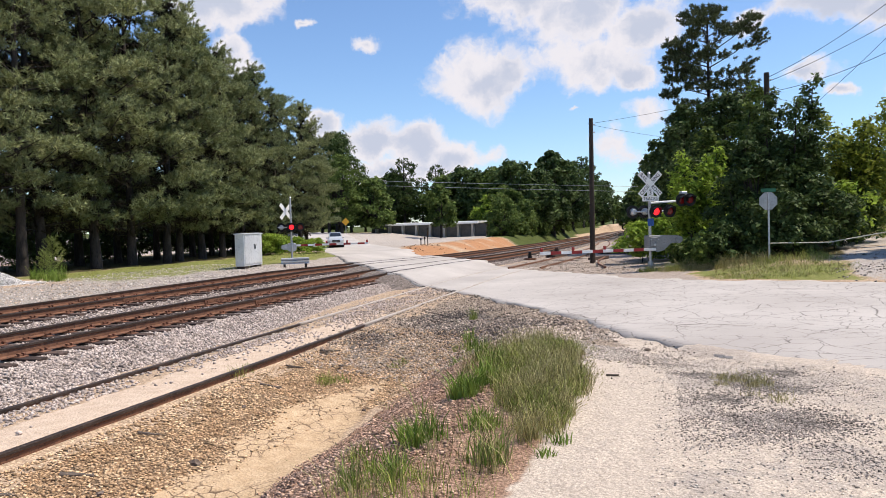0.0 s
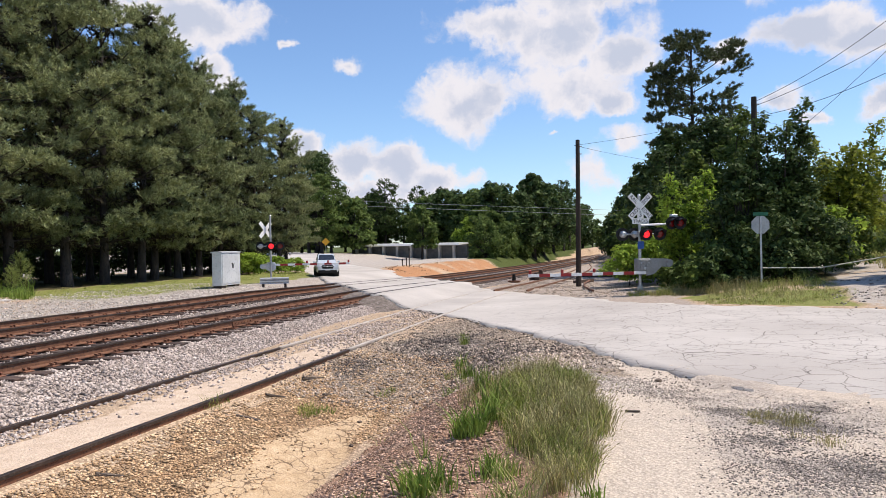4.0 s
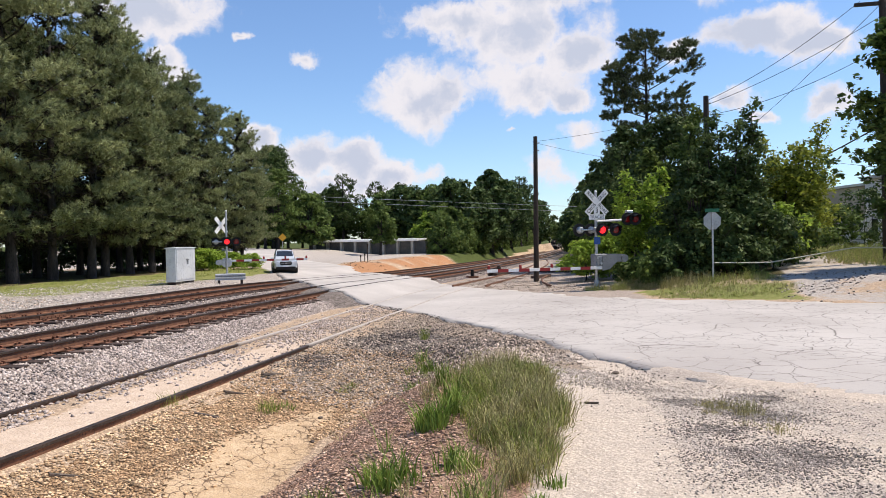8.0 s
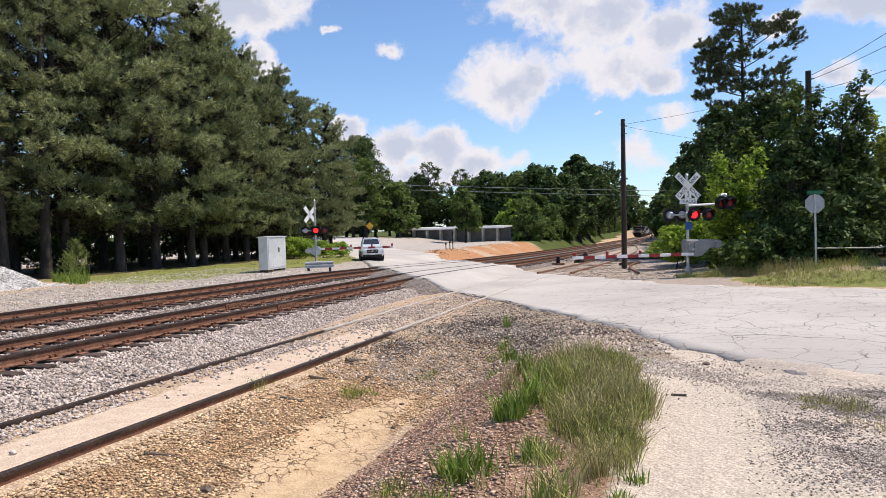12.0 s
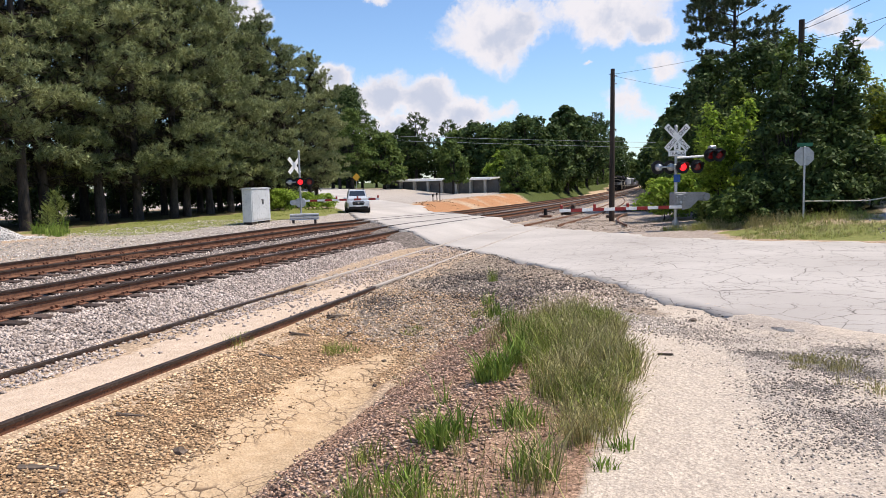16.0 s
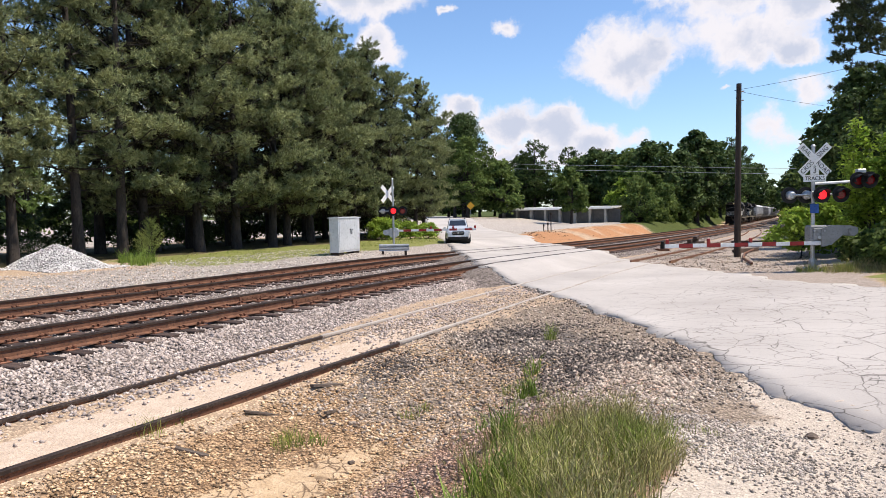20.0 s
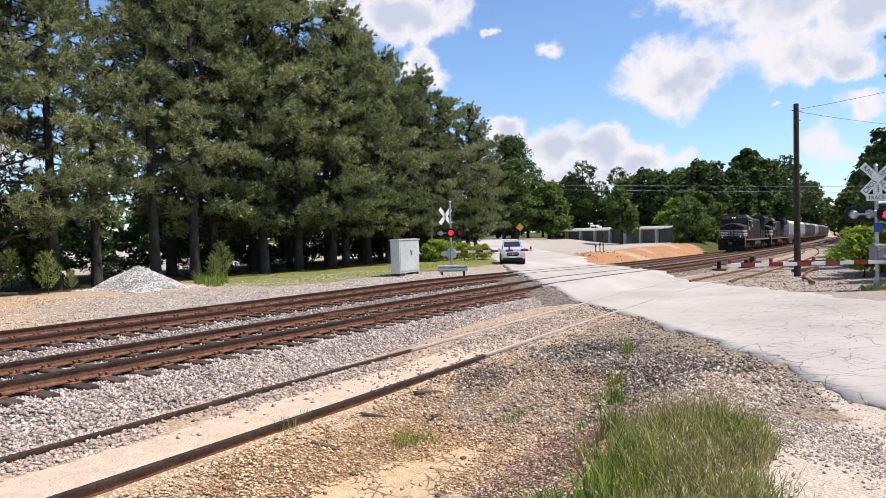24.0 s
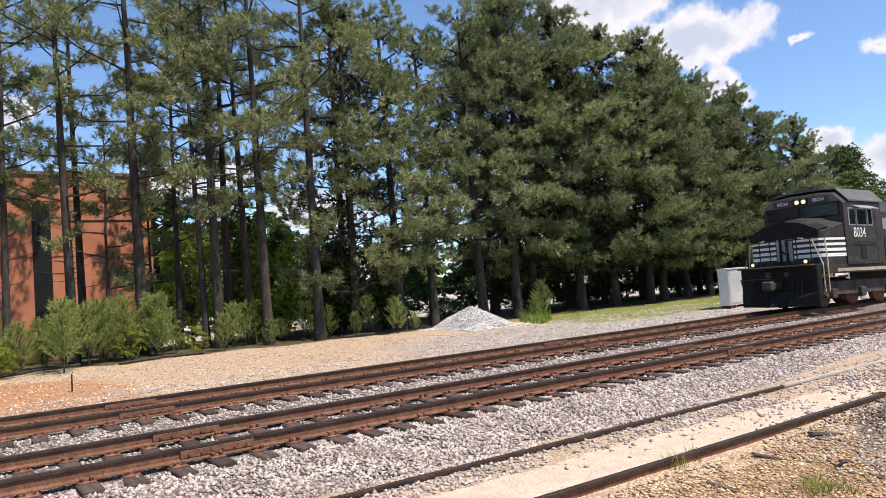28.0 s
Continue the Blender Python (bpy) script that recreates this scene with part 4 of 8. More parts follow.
def scatter_stones(name, label, regions, height, size, mt, seed, category="gravel", clump=None, flat=0.75):
    """Loose angular stones as one mesh; regions: x0, x1, y0, y1, count; clump thins them by a drifting noise."""
    rng = np.random.default_rng(seed)
    P = []
    for x0, x1, y0, y1, c in regions:
        if c < 0:                         # a heap that thins out towards its rim
            p = np.c_[rng.normal((x0 + x1) / 2, (x1 - x0) / 4, -c), rng.normal((y0 + y1) / 2, (y1 - y0) / 4, -c)]
        else:
            p = np.c_[rng.uniform(x0, x1, c), rng.uniform(y0, y1, c)]
        muddy = (mud_gap(p[:, 0], p[:, 1]) < -0.05) & (rng.random(len(p)) < 0.93)
        P.append(p[~in_road(p[:, 0], p[:, 1]) & ~muddy])
    P = np.concatenate(P)
    for xc, ys in TIES.items():           # the tops of the ties stay bare
        ys = np.array(ys or [-99.0])
        k = np.clip(np.searchsorted(ys, P[:, 1]), 1, max(1, len(ys) - 1))
        d = np.minimum(np.abs(P[:, 1] - ys[k - 1]), np.abs(P[:, 1] - ys[min(1, len(ys) - 1):][np.clip(k - 1, 0, max(0, len(ys) - 2))])) if len(ys) > 1 else np.full(len(P), 9.0)
        P = P[~((np.abs(P[:, 0] - xc) < 1.30) & (d < 0.12) & (rng.random(len(P)) < 0.9))]
    if clump is not None:
        P = P[fnoise(P[:, 0], P[:, 1], 0.9, seed) + 0.5 * fnoise(P[:, 0], P[:, 1], 2.7, seed + 1) + rng.normal(0, 0.25, len(P)) > clump]
    n = len(P)
    r = size[0] + (size[1] - size[0]) * rng.random(n) ** 1.8
    base = np.array([(1, 0, 0), (0, 1, 0), (-1, 0, 0), (0, -1, 0), (0, 0, 1), (0, 0, -1)], dtype=float)
    V = base[None] * r[:, None, None] * rng.uniform(0.65, 1.25, (n, 6, 1)) + rng.normal(0, 0.22, (n, 6, 3)) * r[:, None, None]
    V[:, :, 2] *= flat
    V[:, :, 0] *= 1.5 - 0.67 * flat
    a = rng.uniform(0, 6.283, n)
    ca, sa = np.cos(a)[:, None], np.sin(a)[:, None]
    vx, vy = V[..., 0] * ca - V[..., 1] * sa, V[..., 0] * sa + V[..., 1] * ca
    z = height(P[:, 0], P[:, 1]) + 0.25 * r
    V = np.stack([vx + P[:, :1], vy + P[:, 1:], V[..., 2] + z[:, None]], -1)
    tri = np.array([(0, 1, 4), (1, 2, 4), (2, 3, 4), (3, 0, 4), (1, 0, 5), (2, 1, 5), (3, 2, 5), (0, 3, 5)])
    F = (np.arange(n)[:, None, None] * 6 + tri[None]).reshape(-1, 3)
    tagged(new(name, numpy_mesh(name, V.reshape(-1, 3), F, mt)), label, category, kind="stuff")


build_track("rusty near main line with dark ties on stone ballast", RAIL_A, ZA, -80, 330)
build_track("rusty far main line with dark ties on stone ballast", RAIL_B, ZB, -80, 330)
build_track("disused siding rails half buried in pale sand", RAIL_S, 0.0, -40, 12.6, sunk=True)
ballast_top = build_ballast()
def soil_stone(name, cols):
    return mat(name, cols, 3, 40, 0.92, 0, 0.2, island=True, vary=0.6, spec=0.12)


STONE = mat("ballast_stone", [(0.385, 0.318, 0.278), (0.53, 0.45, 0.40), (0.16, 0.126, 0.106)], 2, 30, 0.9, 0, 0.2, island=True, vary=0.42, spec=0.15)
scatter_stones("ballast_stones", "loose grey crushed stones of the track bed",
               [(-3.75, -1.7, -3, 12, 24000), (-3.75, -1.7, 12, 24, 13500), (-5.35, -4.05, -3, 24, 7000), (-7.95, -5.55, -3, 14, 9500), (-7.95, -5.55, 14, 32, 7000),
                (-9.45, -8.15, -3, 30, 3200), (-11.3, -9.65, -3, 32, 3600), (-3.6, -2.0, 38, 70, 2500), (-7.9, -5.6, 41, 70, 2500)],
               lambda x, y: ballast_top(x, y), (0.018, 0.042), STONE, 3)
scatter_stones("tan_gravel", "loose tan gravel in the ditch", [(0.12, 1.75, 2, 8, 15000), (0.12, 2.5, 8, 13, 8500)], lambda x, y: gz(x, y), (0.007, 0.028),
               soil_stone("tan_pebbles", [(0.46, 0.30, 0.17), (0.64, 0.46, 0.29), (0.17, 0.105, 0.065)]), 21, flat=0.5)
scatter_stones("bank_rubble", "reddish brown chips and rubble on the bank", [(2.3, 4.2, 2, 8, 15000), (4.2, 4.8, 2, 8, 3000), (2.2, 4.6, 8, 12.5, 9000)], lambda x, y: gz(x, y), (0.004, 0.020),
               soil_stone("brown_chips", [(0.38, 0.235, 0.165), (0.58, 0.40, 0.29), (0.12, 0.072, 0.052)]), 22, flat=0.45)
scatter_stones("leaf_litter", "dry reddish brown leaves and bark flakes strewn over the bank", [(2.3, 4.4, 3, 11, 7500), (2.6, 4.2, 4, 9, 3500)], lambda x, y: gz(x, y) + 0.006, (0.008, 0.026),
               soil_stone("dry_leaves", [(0.42, 0.265, 0.185), (0.60, 0.42, 0.315), (0.17, 0.10, 0.07)]), 38, "leaf litter", clump=-0.3, flat=0.22)
scatter_stones("dark_gravel", "dark grey and brown gravel by the broken road edge", [(-0.2, 4.6, 9.5, 14, 8000), (-1.2, 3.6, 13, 19.5, 6000), (3.0, 5.0, 9.4, 12.6, -3000)], lambda x, y: gz(x, y), (0.008, 0.036),
               soil_stone("dark_pebbles", [(0.32, 0.25, 0.195), (0.50, 0.415, 0.335), (0.12, 0.095, 0.08)]), 23)
scatter_stones("drive_gravel", "fine pale grey gravel of the drive", [(5.9, 8.0, 3, 9, 7000), (5.6, 9.5, 6.5, 10, 6000)], lambda x, y: gz(x, y), (0.003, 0.012),
               soil_stone("pale_pebbles", [(0.48, 0.42, 0.355), (0.60, 0.53, 0.455), (0.30, 0.26, 0.22)]), 24)
scatter_stones("verge_gravel", "pale gravel between the far track and the pines", [(-21.5, -11.5, -1, 16, 9000), (-19, -11.5, 14, 22, 1500)], lambda x, y: gz(x, y), (0.012, 0.036),
               soil_stone("verge_pebbles", [(0.50, 0.365, 0.25), (0.62, 0.475, 0.34), (0.36, 0.25, 0.17)]), 25)
scatter_stones("yard_gravel", "dark mixed gravel beyond the crossing", [(-1.5, 5.5, 27, 40, 4500), (-2.5, 5.5, 40, 62, 3500)], lambda x, y: gz(x, y), (0.012, 0.042), MATS["dark_pebbles"], 26)

scatter_stones("drive_chippings", "dark grey chippings drifted over the drive", [(6.1, 9.5, 3, 7.5, 26000), (6.2, 7.6, 4.4, 7.0, -14000), (5.3, 6.4, 7.6, 9.6, -5000)], lambda x, y: gz(x, y), (0.0035, 0.012),
               soil_stone("grey_chippings", [(0.24, 0.205, 0.18), (0.44, 0.385, 0.335), (0.10, 0.085, 0.075)]), 27, clump=0.22)
scatter_stones("drive_patch", "dark grey chippings gathered in a worn hollow of the drive", [(6.15, 6.95, 7.05, 7.65, -4200), (6.6, 7.4, 6.5, 7.2, -3600), (6.9, 7.5, 7.7, 8.3, -2200), (6.2, 6.9, 5.8, 6.5, -1200), (6.7, 7.6, 5.0, 5.9, -1800)], lambda x, y: gz(x, y), (0.0035, 0.014),
               soil_stone("patch_chippings", [(0.17, 0.148, 0.13), (0.34, 0.30, 0.262), (0.075, 0.064, 0.057)]), 37, flat=0.55)
scatter_stones("siding_gravel", "pale crushed stone spilled over the siding", [(-1.95, -0.95, 2, 12, 4200), (-1.8, -0.1, 9.0, 23, -4200)], lambda x, y: gz(x, y), (0.012, 0.04), STONE, 28, clump=-0.35)


def edge_rubble():
    """Broken black asphalt crumbs along the near edge of the road."""
    rng = np.random.default_rng(31)
    pts = resample(NEAR_EDGE[4:14], 2600) + rng.normal(0, 0.10, (2600, 2))
    pts += np.array([-0.06, -0.05])
    pts = pts[fnoise(pts[:, 0], pts[:, 1], 1.1, 33) + rng.normal(0, 0.2, len(pts)) > 0.12]
    pts = pts[(pts[:, 0] < 2.5) | (rng.random(len(pts)) < 0.22)]
    n = len(pts)
    r = rng.uniform(0.008, 0.038, n) * np.where(pts[:, 0] < 0, 1.0, 0.6)
    base = np.array([(1, 0, 0), (0, 1, 0), (-1, 0, 0), (0, -1, 0), (0, 0, 1), (0, 0, -1)], dtype=float)
    V = base[None] * r[:, None, None] * rng.uniform(0.6, 1.4, (n, 6, 1)) + rng.normal(0, 0.25, (n, 6, 3)) * r[:, None, None]
    V[:, :, 2] *= 0.6
    z = np.maximum(gz(pts[:, 0], pts[:, 1]), np.where(in_road(pts[:, 0], pts[:, 1]), rz(pts[:, 0], pts[:, 1]) - 0.02, -9))
    V += np.c_[pts, z + 0.012][:, None]
    tri = np.array([(0, 1, 4), (1, 2, 4), (2, 3, 4), (3, 0, 4), (1, 0, 5), (2, 1, 5), (3, 2, 5), (0, 3, 5)])
    F = (np.arange(n)[:, None, None] * 6 + tri[None]).reshape(-1, 3)
    tagged(new("asphalt_crumbs", numpy_mesh("asphalt_crumbs", V.reshape(-1, 3), F, soil_stone("asphalt_crumbs", [(0.09, 0.082, 0.075), (0.19, 0.175, 0.16), (0.05, 0.045, 0.04)]))), "broken dark asphalt crumbs along the road edge", "rubble", kind="stuff")


edge_rubble()
scatter_stones("clay_rubble", "orange-brown clods and rubble beyond the tracks", [(-16.5, -11.6, 50, 62, 450), (-16, -11.6, 60, 80, 350)], lambda x, y: gz(x, y), (0.025, 0.09),
               soil_stone("clay_clods", [(0.34, 0.20, 0.12), (0.42, 0.27, 0.17), (0.18, 0.12, 0.085)]), 29, "rubble", clump=0.0)
scatter_stones("drive_rubble", "grey broken asphalt on the side drive", [(10.6, 15.5, 18.5, 26, 2600)], lambda x, y: gz(x, y), (0.012, 0.05), MATS["grey_chippings"], 30, "rubble", clump=0.25)
scatter_stones("corner_gravel", "pale and dark grey gravel at the corner of the road", [(3.4, 5.8, 8.0, 12.0, -9000), (4.6, 6.2, 8.0, 10.2, -5000)], lambda x, y: gz(x, y), (0.004, 0.02),
               soil_stone("corner_pebbles", [(0.36, 0.31, 0.265), (0.54, 0.475, 0.41), (0.16, 0.135, 0.115)]), 34, clump=-0.3)
scatter_stones("dark_chips", "charcoal grey chips and cinders on the mound by the road", [(2.4, 4.4, 10.4, 13.6, -8500), (0.6, 3.2, 12.2, 15.2, -8000), (0.1, 1.0, 10.8, 12.6, -2600)], lambda x, y: gz(x, y), (0.006, 0.028),
               soil_stone("cinder_chips", [(0.075, 0.064, 0.058), (0.15, 0.128, 0.112), (0.038, 0.032, 0.029)]), 35, clump=-0.25)
scatter_stones("lineside_gravel", "pale grey gravel along the far track", [(-19, -11.4, 15, 34, 9000), (-14, -11.4, 2, 30, 7000)], lambda x, y: gz(x, y), (0.012, 0.038),
               soil_stone("lineside_pebbles", [(0.45, 0.40, 0.36), (0.60, 0.55, 0.50), (0.24, 0.205, 0.18)]), 36)

# ---- trees ----
def leaf_material(name, cols, trans=0.35):
    return mat(name, cols, 0.35, 6.0, 0.6, 0, 0.0, island=True, vary=0.4, spec=0.12, trans=trans)


PINE_LEAF = leaf_material("pine_needles", [(0.165, 0.200, 0.090), (0.35, 0.375, 0.178), (0.038, 0.052, 0.026)], 0.10)
ROW_TOP = ([15, 20, 24.5, 27.5, 30.5, 34, 38, 42, 48, 52.5, 56, 61], [15.0, 15.2, 16.2, 17.8, 17.8, 16.7, 15.8, 14.8, 14.2, 13.3, 12.1, 11.0])      # height of the row along y
PINE_DARK = leaf_material("dark_pine_needles", [(0.075, 0.095, 0.045), (0.13, 0.15, 0.075), (0.04, 0.055, 0.028)], 0.1)
# near-black colour puts the shade inside the crowns into the dead twigs
TWIG_SHADE = mat("dead_twigs_and_shade", [(0.030, 0.026, 0.018), (0.050, 0.044, 0.028), (0.018, 0.015, 0.011)], 0.5, 6, 0.95, 0, 0.0, spec=0.05)
OAK_LEAF = leaf_material("broad_leaves", [(0.090, 0.140, 0.036), (0.165, 0.22, 0.058), (0.038, 0.068, 0.020)])
LIGHT_LEAF = leaf_material("young_leaves", [(0.24, 0.35, 0.05), (0.36, 0.47, 0.08), (0.13, 0.20, 0.03)], 0.45)
YELLOW_LEAF = leaf_material("yellowish_leaves", [(0.21, 0.25, 0.04), (0.30, 0.32, 0.055), (0.11, 0.14, 0.025)], 0.45)
SAPLING_LEAF = leaf_material("sapling_needles", [(0.30, 0.36, 0.11), (0.40, 0.44, 0.16), (0.20, 0.25, 0.075)], 0.5)
SIGN_LEAF = leaf_material("deep_green_leaves", [(0.065, 0.105, 0.032), (0.125, 0.175, 0.062), (0.03, 0.05, 0.018)], 0.25)
DARK_LEAF = leaf_material("dark_leaves", [(0.052, 0.086, 0.027), (0.105, 0.148, 0.046), (0.022, 0.040, 0.014)], 0.2)
GRASS = mat("green_grass", [(0.20, 0.265, 0.05), (0.38, 0.39, 0.11), (0.10, 0.13, 0.03)], 2.2, 14, 0.6, 0, 0.0, island=True, vary=0.55, spec=0.12, trans=0.15)
DRYGRASS = mat("seeding_grass", [(0.30, 0.285, 0.105), (0.46, 0.41, 0.20), (0.22, 0.15, 0.095)], 2.2, 14, 0.6, 0, 0.0, island=True, vary=0.5, spec=0.12, trans=0.15)


def limbs_mesh(name, segs, mt):
    b = Build()
    for p, q, r0, r1, n in segs:
        b.tube(p, q, r0, r1, n, cap=False)
    return b.mesh(name, mt, smooth=True, fix=False)


def blades(centres, dirs, length, width, rng, droop=0.0):
    """Thin pointed triangles from centres along dirs."""
    n = len(centres)
    side = np.cross(dirs, rng.normal(size=(n, 3)))
    side /= np.linalg.norm(side, axis=1)[:, None] + 1e-9
    L = length * rng.uniform(0.7, 1.25, (n, 1))
    w = width * rng.uniform(0.7, 1.3, (n, 1))
    tip = centres + dirs * L
    tip[:, 2] -= droop * L[:, 0]
    V = np.stack([centres - side * w * 0.5, centres + side * w * 0.5, tip], 1)
    return V


def leaf_quads(centres, normals, size, rng):
    """Pointed oval leaves (a bent pair of triangles)."""
    n = len(centres)
    a = np.cross(normals, rng.normal(size=(n, 3)))
    a /= np.linalg.norm(a, axis=1)[:, None] + 1e-9
    b = np.cross(normals, a)
    s = size * rng.uniform(0.6, 1.35, (n, 1))
    return np.stack([centres - a * s, centres - b * s * 0.55 + normals * s * 0.12, centres + a * s, centres + b * s * 0.55 + normals * s * 0.12], 1)


def tri_obj(V3):
    n = len(V3)
    return V3.reshape(-1, 3), np.arange(n * V3.shape[1]).reshape(n, V3.shape[1])


def pine_meshes(seed, h, base, spread, leaf=None, trunk_r=0.19, open_top=False, dens=1.0, wide=0.036, per=34, inner=46, long=0.23):
    """A pine: tapered trunk, ascending limbs that fork into branchlets, and each branchlet a clump of needle tufts."""
    rng = np.random.default_rng(seed)
    leaf = leaf or PINE_LEAF
    segs = []
    lean = rng.normal(0, 0.012, 2)
    pts = [np.array([lean[0] * z * (1 + 0.3 * math.sin(z)), lean[1] * z, z]) for z in np.linspace(-0.3, h * 0.985, 9)]
    for i, (p, q) in enumerate(zip(pts, pts[1:])):
        f0, f1 = 1 - i / 8.2, 1 - (i + 1) / 8.2
        segs.append((p, q, trunk_r * (0.22 + 0.78 * f0) * (1.25 if i == 0 else 1), trunk_r * (0.22 + 0.78 * f1), 8))
    tufts, outs, core = [], [], []
    nb = int((h - base) * (2.4 if open_top else 3.5) * dens)
    for k in range(nb):
        u = (k + rng.random()) / nb
        z = base + (h - base) * u * 0.985
        a = k * 2.4 + rng.normal(0, 0.4)
        if open_top:
            prof = 0.45 + 0.65 * math.sin(math.pi * min(1, u * 0.9 + 0.10))
            if u > 0.8:
                prof *= 1 - 0.75 * (u - 0.8) / 0.2
        else:
            prof = (1.0 - u ** 2.4) ** 0.8 * (0.70 + 0.30 * min(1, u * 5))
        ln = spread * prof * rng.uniform(0.55, 1.12) + 0.30
        p0 = np.array([np.interp(z, [-0.3, h], [pts[0][0], pts[-1][0]]), np.interp(z, [-0.3, h], [pts[0][1], pts[-1][1]]), z])
        up = rng.uniform(-0.12, 0.22) + 0.62 * u ** 1.6
        hd = np.array([math.cos(a), math.sin(a), 0.0])
        sd = np.array([-hd[1], hd[0], 0.0])
        mid = p0 + (hd + np.array([0, 0, up])) * ln * 0.55
        end = p0 + (hd + np.array([0, 0, up])) * ln + np.array([0, 0, 0.12 * ln])
        segs.append((p0, mid, 0.048, 0.030, 5))
        segs.append((mid, end, 0.030, 0.010, 4))
        ns = int(2 + (1.05 if open_top else 1.35) * ln * min(1.5, dens ** 0.5))
        for s in range(ns):
            f = 1.0 if s == 0 else rng.uniform(0.50 if open_top else 0.38, 1.0)
            at_limb = p0 + (mid - p0) * (f / 0.55) if f < 0.55 else mid + (end - mid) * ((f - 0.55) / 0.45)
            side = 0.0 if s == 0 else rng.choice((-1, 1)) * rng.uniform(0.2, 0.42) * ln * (1.25 - f * 0.6)
            cc = at_limb + sd * side + hd * abs(side) * 0.5 + np.array([0, 0, rng.uniform(0.02, 0.32)])
            segs.append((at_limb, cc, 0.014, 0.007, 3))
            m = int(rng.integers(8, 13))
            q = rng.normal(0, 0.21, (m, 3)) * np.array([1.15, 1.15, 0.62])
            tufts.append(cc + q)
            outs.append(hd * 0.38 + q * 1.6 + np.array([0, 0, 0.72]))
        # dark blades added round the limbs so the crown's inside looks shaded
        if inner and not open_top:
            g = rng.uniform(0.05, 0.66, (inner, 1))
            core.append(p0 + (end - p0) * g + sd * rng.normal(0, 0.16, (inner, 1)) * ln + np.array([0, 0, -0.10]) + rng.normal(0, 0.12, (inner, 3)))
    if open_top:                          # bare dead limbs below the crown
        for k in range(9):
            z, a = rng.uniform(0.45 * base, base + 1.5), rng.uniform(0, 6.283)
            p0 = np.array([lean[0] * z, lean[1] * z, z])
            d = np.array([math.cos(a), math.sin(a), rng.uniform(-0.15, 0.3)]) * rng.uniform(0.6, 1.9)
            segs.append((p0, p0 + d * 0.6, 0.022, 0.014, 4))
            segs.append((p0 + d * 0.6, p0 + d + np.array([0, 0, 0.12]), 0.014, 0.006, 3))
    ends, outs = np.concatenate(tufts), np.concatenate(outs)
    outs /= np.linalg.norm(outs, axis=1)[:, None]
    n = len(ends)
    along = rng.uniform(-0.08, 0.16, (n * per, 1))
    o = np.repeat(outs, per, 0)
    D = o * 0.75 + rng.normal(0, 0.58, (n * per, 3))
    D /= np.linalg.norm(D, axis=1)[:, None]
    C = np.repeat(ends, per, 0) + o * along + D * 0.03
    V, F = tri_obj(blades(C, D, long, wide, rng, 0.05))
    out = [limbs_mesh("pine_trunk", segs, BARK), numpy_mesh("pine_crown", V, F, leaf)]
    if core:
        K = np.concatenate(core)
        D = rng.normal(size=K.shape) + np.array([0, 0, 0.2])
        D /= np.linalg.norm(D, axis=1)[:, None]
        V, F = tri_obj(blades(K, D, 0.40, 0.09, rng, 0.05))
        out.append(numpy_mesh("pine_twig_shade", V, F, TWIG_SHADE))
    return out


def broad_meshes(seed, h, base, rx, leaves, leaf, size=0.16, trunk_r=0.16, lumps=26, ragged=False):
    """A broadleaf tree: forking trunk and a crown of leaf clumps with gaps between."""
    rng = np.random.default_rng(seed)
    segs, cl = [], []
    fork = base + 0.25 * (h - base)
    segs.append(((0, 0, -0.3), (0.05, 0.03, base), trunk_r * 1.2, trunk_r, 8))
    segs.append(((0.05, 0.03, base), (0.1, -0.05, fork), trunk_r, trunk_r * 0.75, 7))
    for k in range(lumps):
        u = (k + rng.random()) / lumps
        z = base + (h - base) * (0.08 + 0.9 * u)
        prof = math.sin(math.pi * min(1, 0.18 + 0.80 * u)) ** 0.7
        a = k * 2.4 + rng.normal(0, 0.4)
        r = rx * prof * rng.uniform(0.45, 1.05)
        c = np.array([r * math.cos(a), r * math.sin(a), z])
        rad = rng.uniform(0.22, 0.42) * rx * (0.7 + 0.4 * prof) * (0.85 if lumps > 38 else 1.0)
        if ragged:                        # narrow crown tapering to a point
            c[:2] *= 1.2 * (1 - 0.75 * u)
            c[2] += rng.normal(0, 0.25)
            rad = rng.uniform(0.22, 0.5) * rx * (1.1 - 0.65 * u)
        cl.append((c, rad))
        st = np.array([0.08, -0.02, min(fork, z - 0.1) if z > base + 0.2 else base])
        md = st + (c - st) * 0.55 + rng.normal(0, 0.12, 3)
        segs.append((st, md, trunk_r * 0.38, trunk_r * 0.22, 5))
        segs.append((md, c, trunk_r * 0.22, 0.012, 4))
    per = leaves // lumps
    Vs = []
    for c, rad in cl:
        d = rng.normal(size=(per, 3))
        d /= np.linalg.norm(d, axis=1)[:, None]
        d[:, 2] = np.where(d[:, 2] < -0.35, -d[:, 2], d[:, 2])
        rr = rad * rng.uniform(0.35, 1.0, (per, 1)) ** 0.6 * (1 + 0.25 * np.sin(d[:, :1] * 5 + d[:, 1:2] * 7))
        C = c + d * rr * np.array([1.1, 1.1, 0.85])
        nrm = d * 0.6 + rng.normal(0, 0.6, (per, 3)) + np.array([0, 0, 0.5])
        nrm /= np.linalg.norm(nrm, axis=1)[:, None]
        Vs.append(leaf_quads(C, nrm, size, rng))
    V, F = tri_obj(np.concatenate(Vs))
    return limbs_mesh("trunk", segs, BARK), numpy_mesh("crown", V, F, leaf)


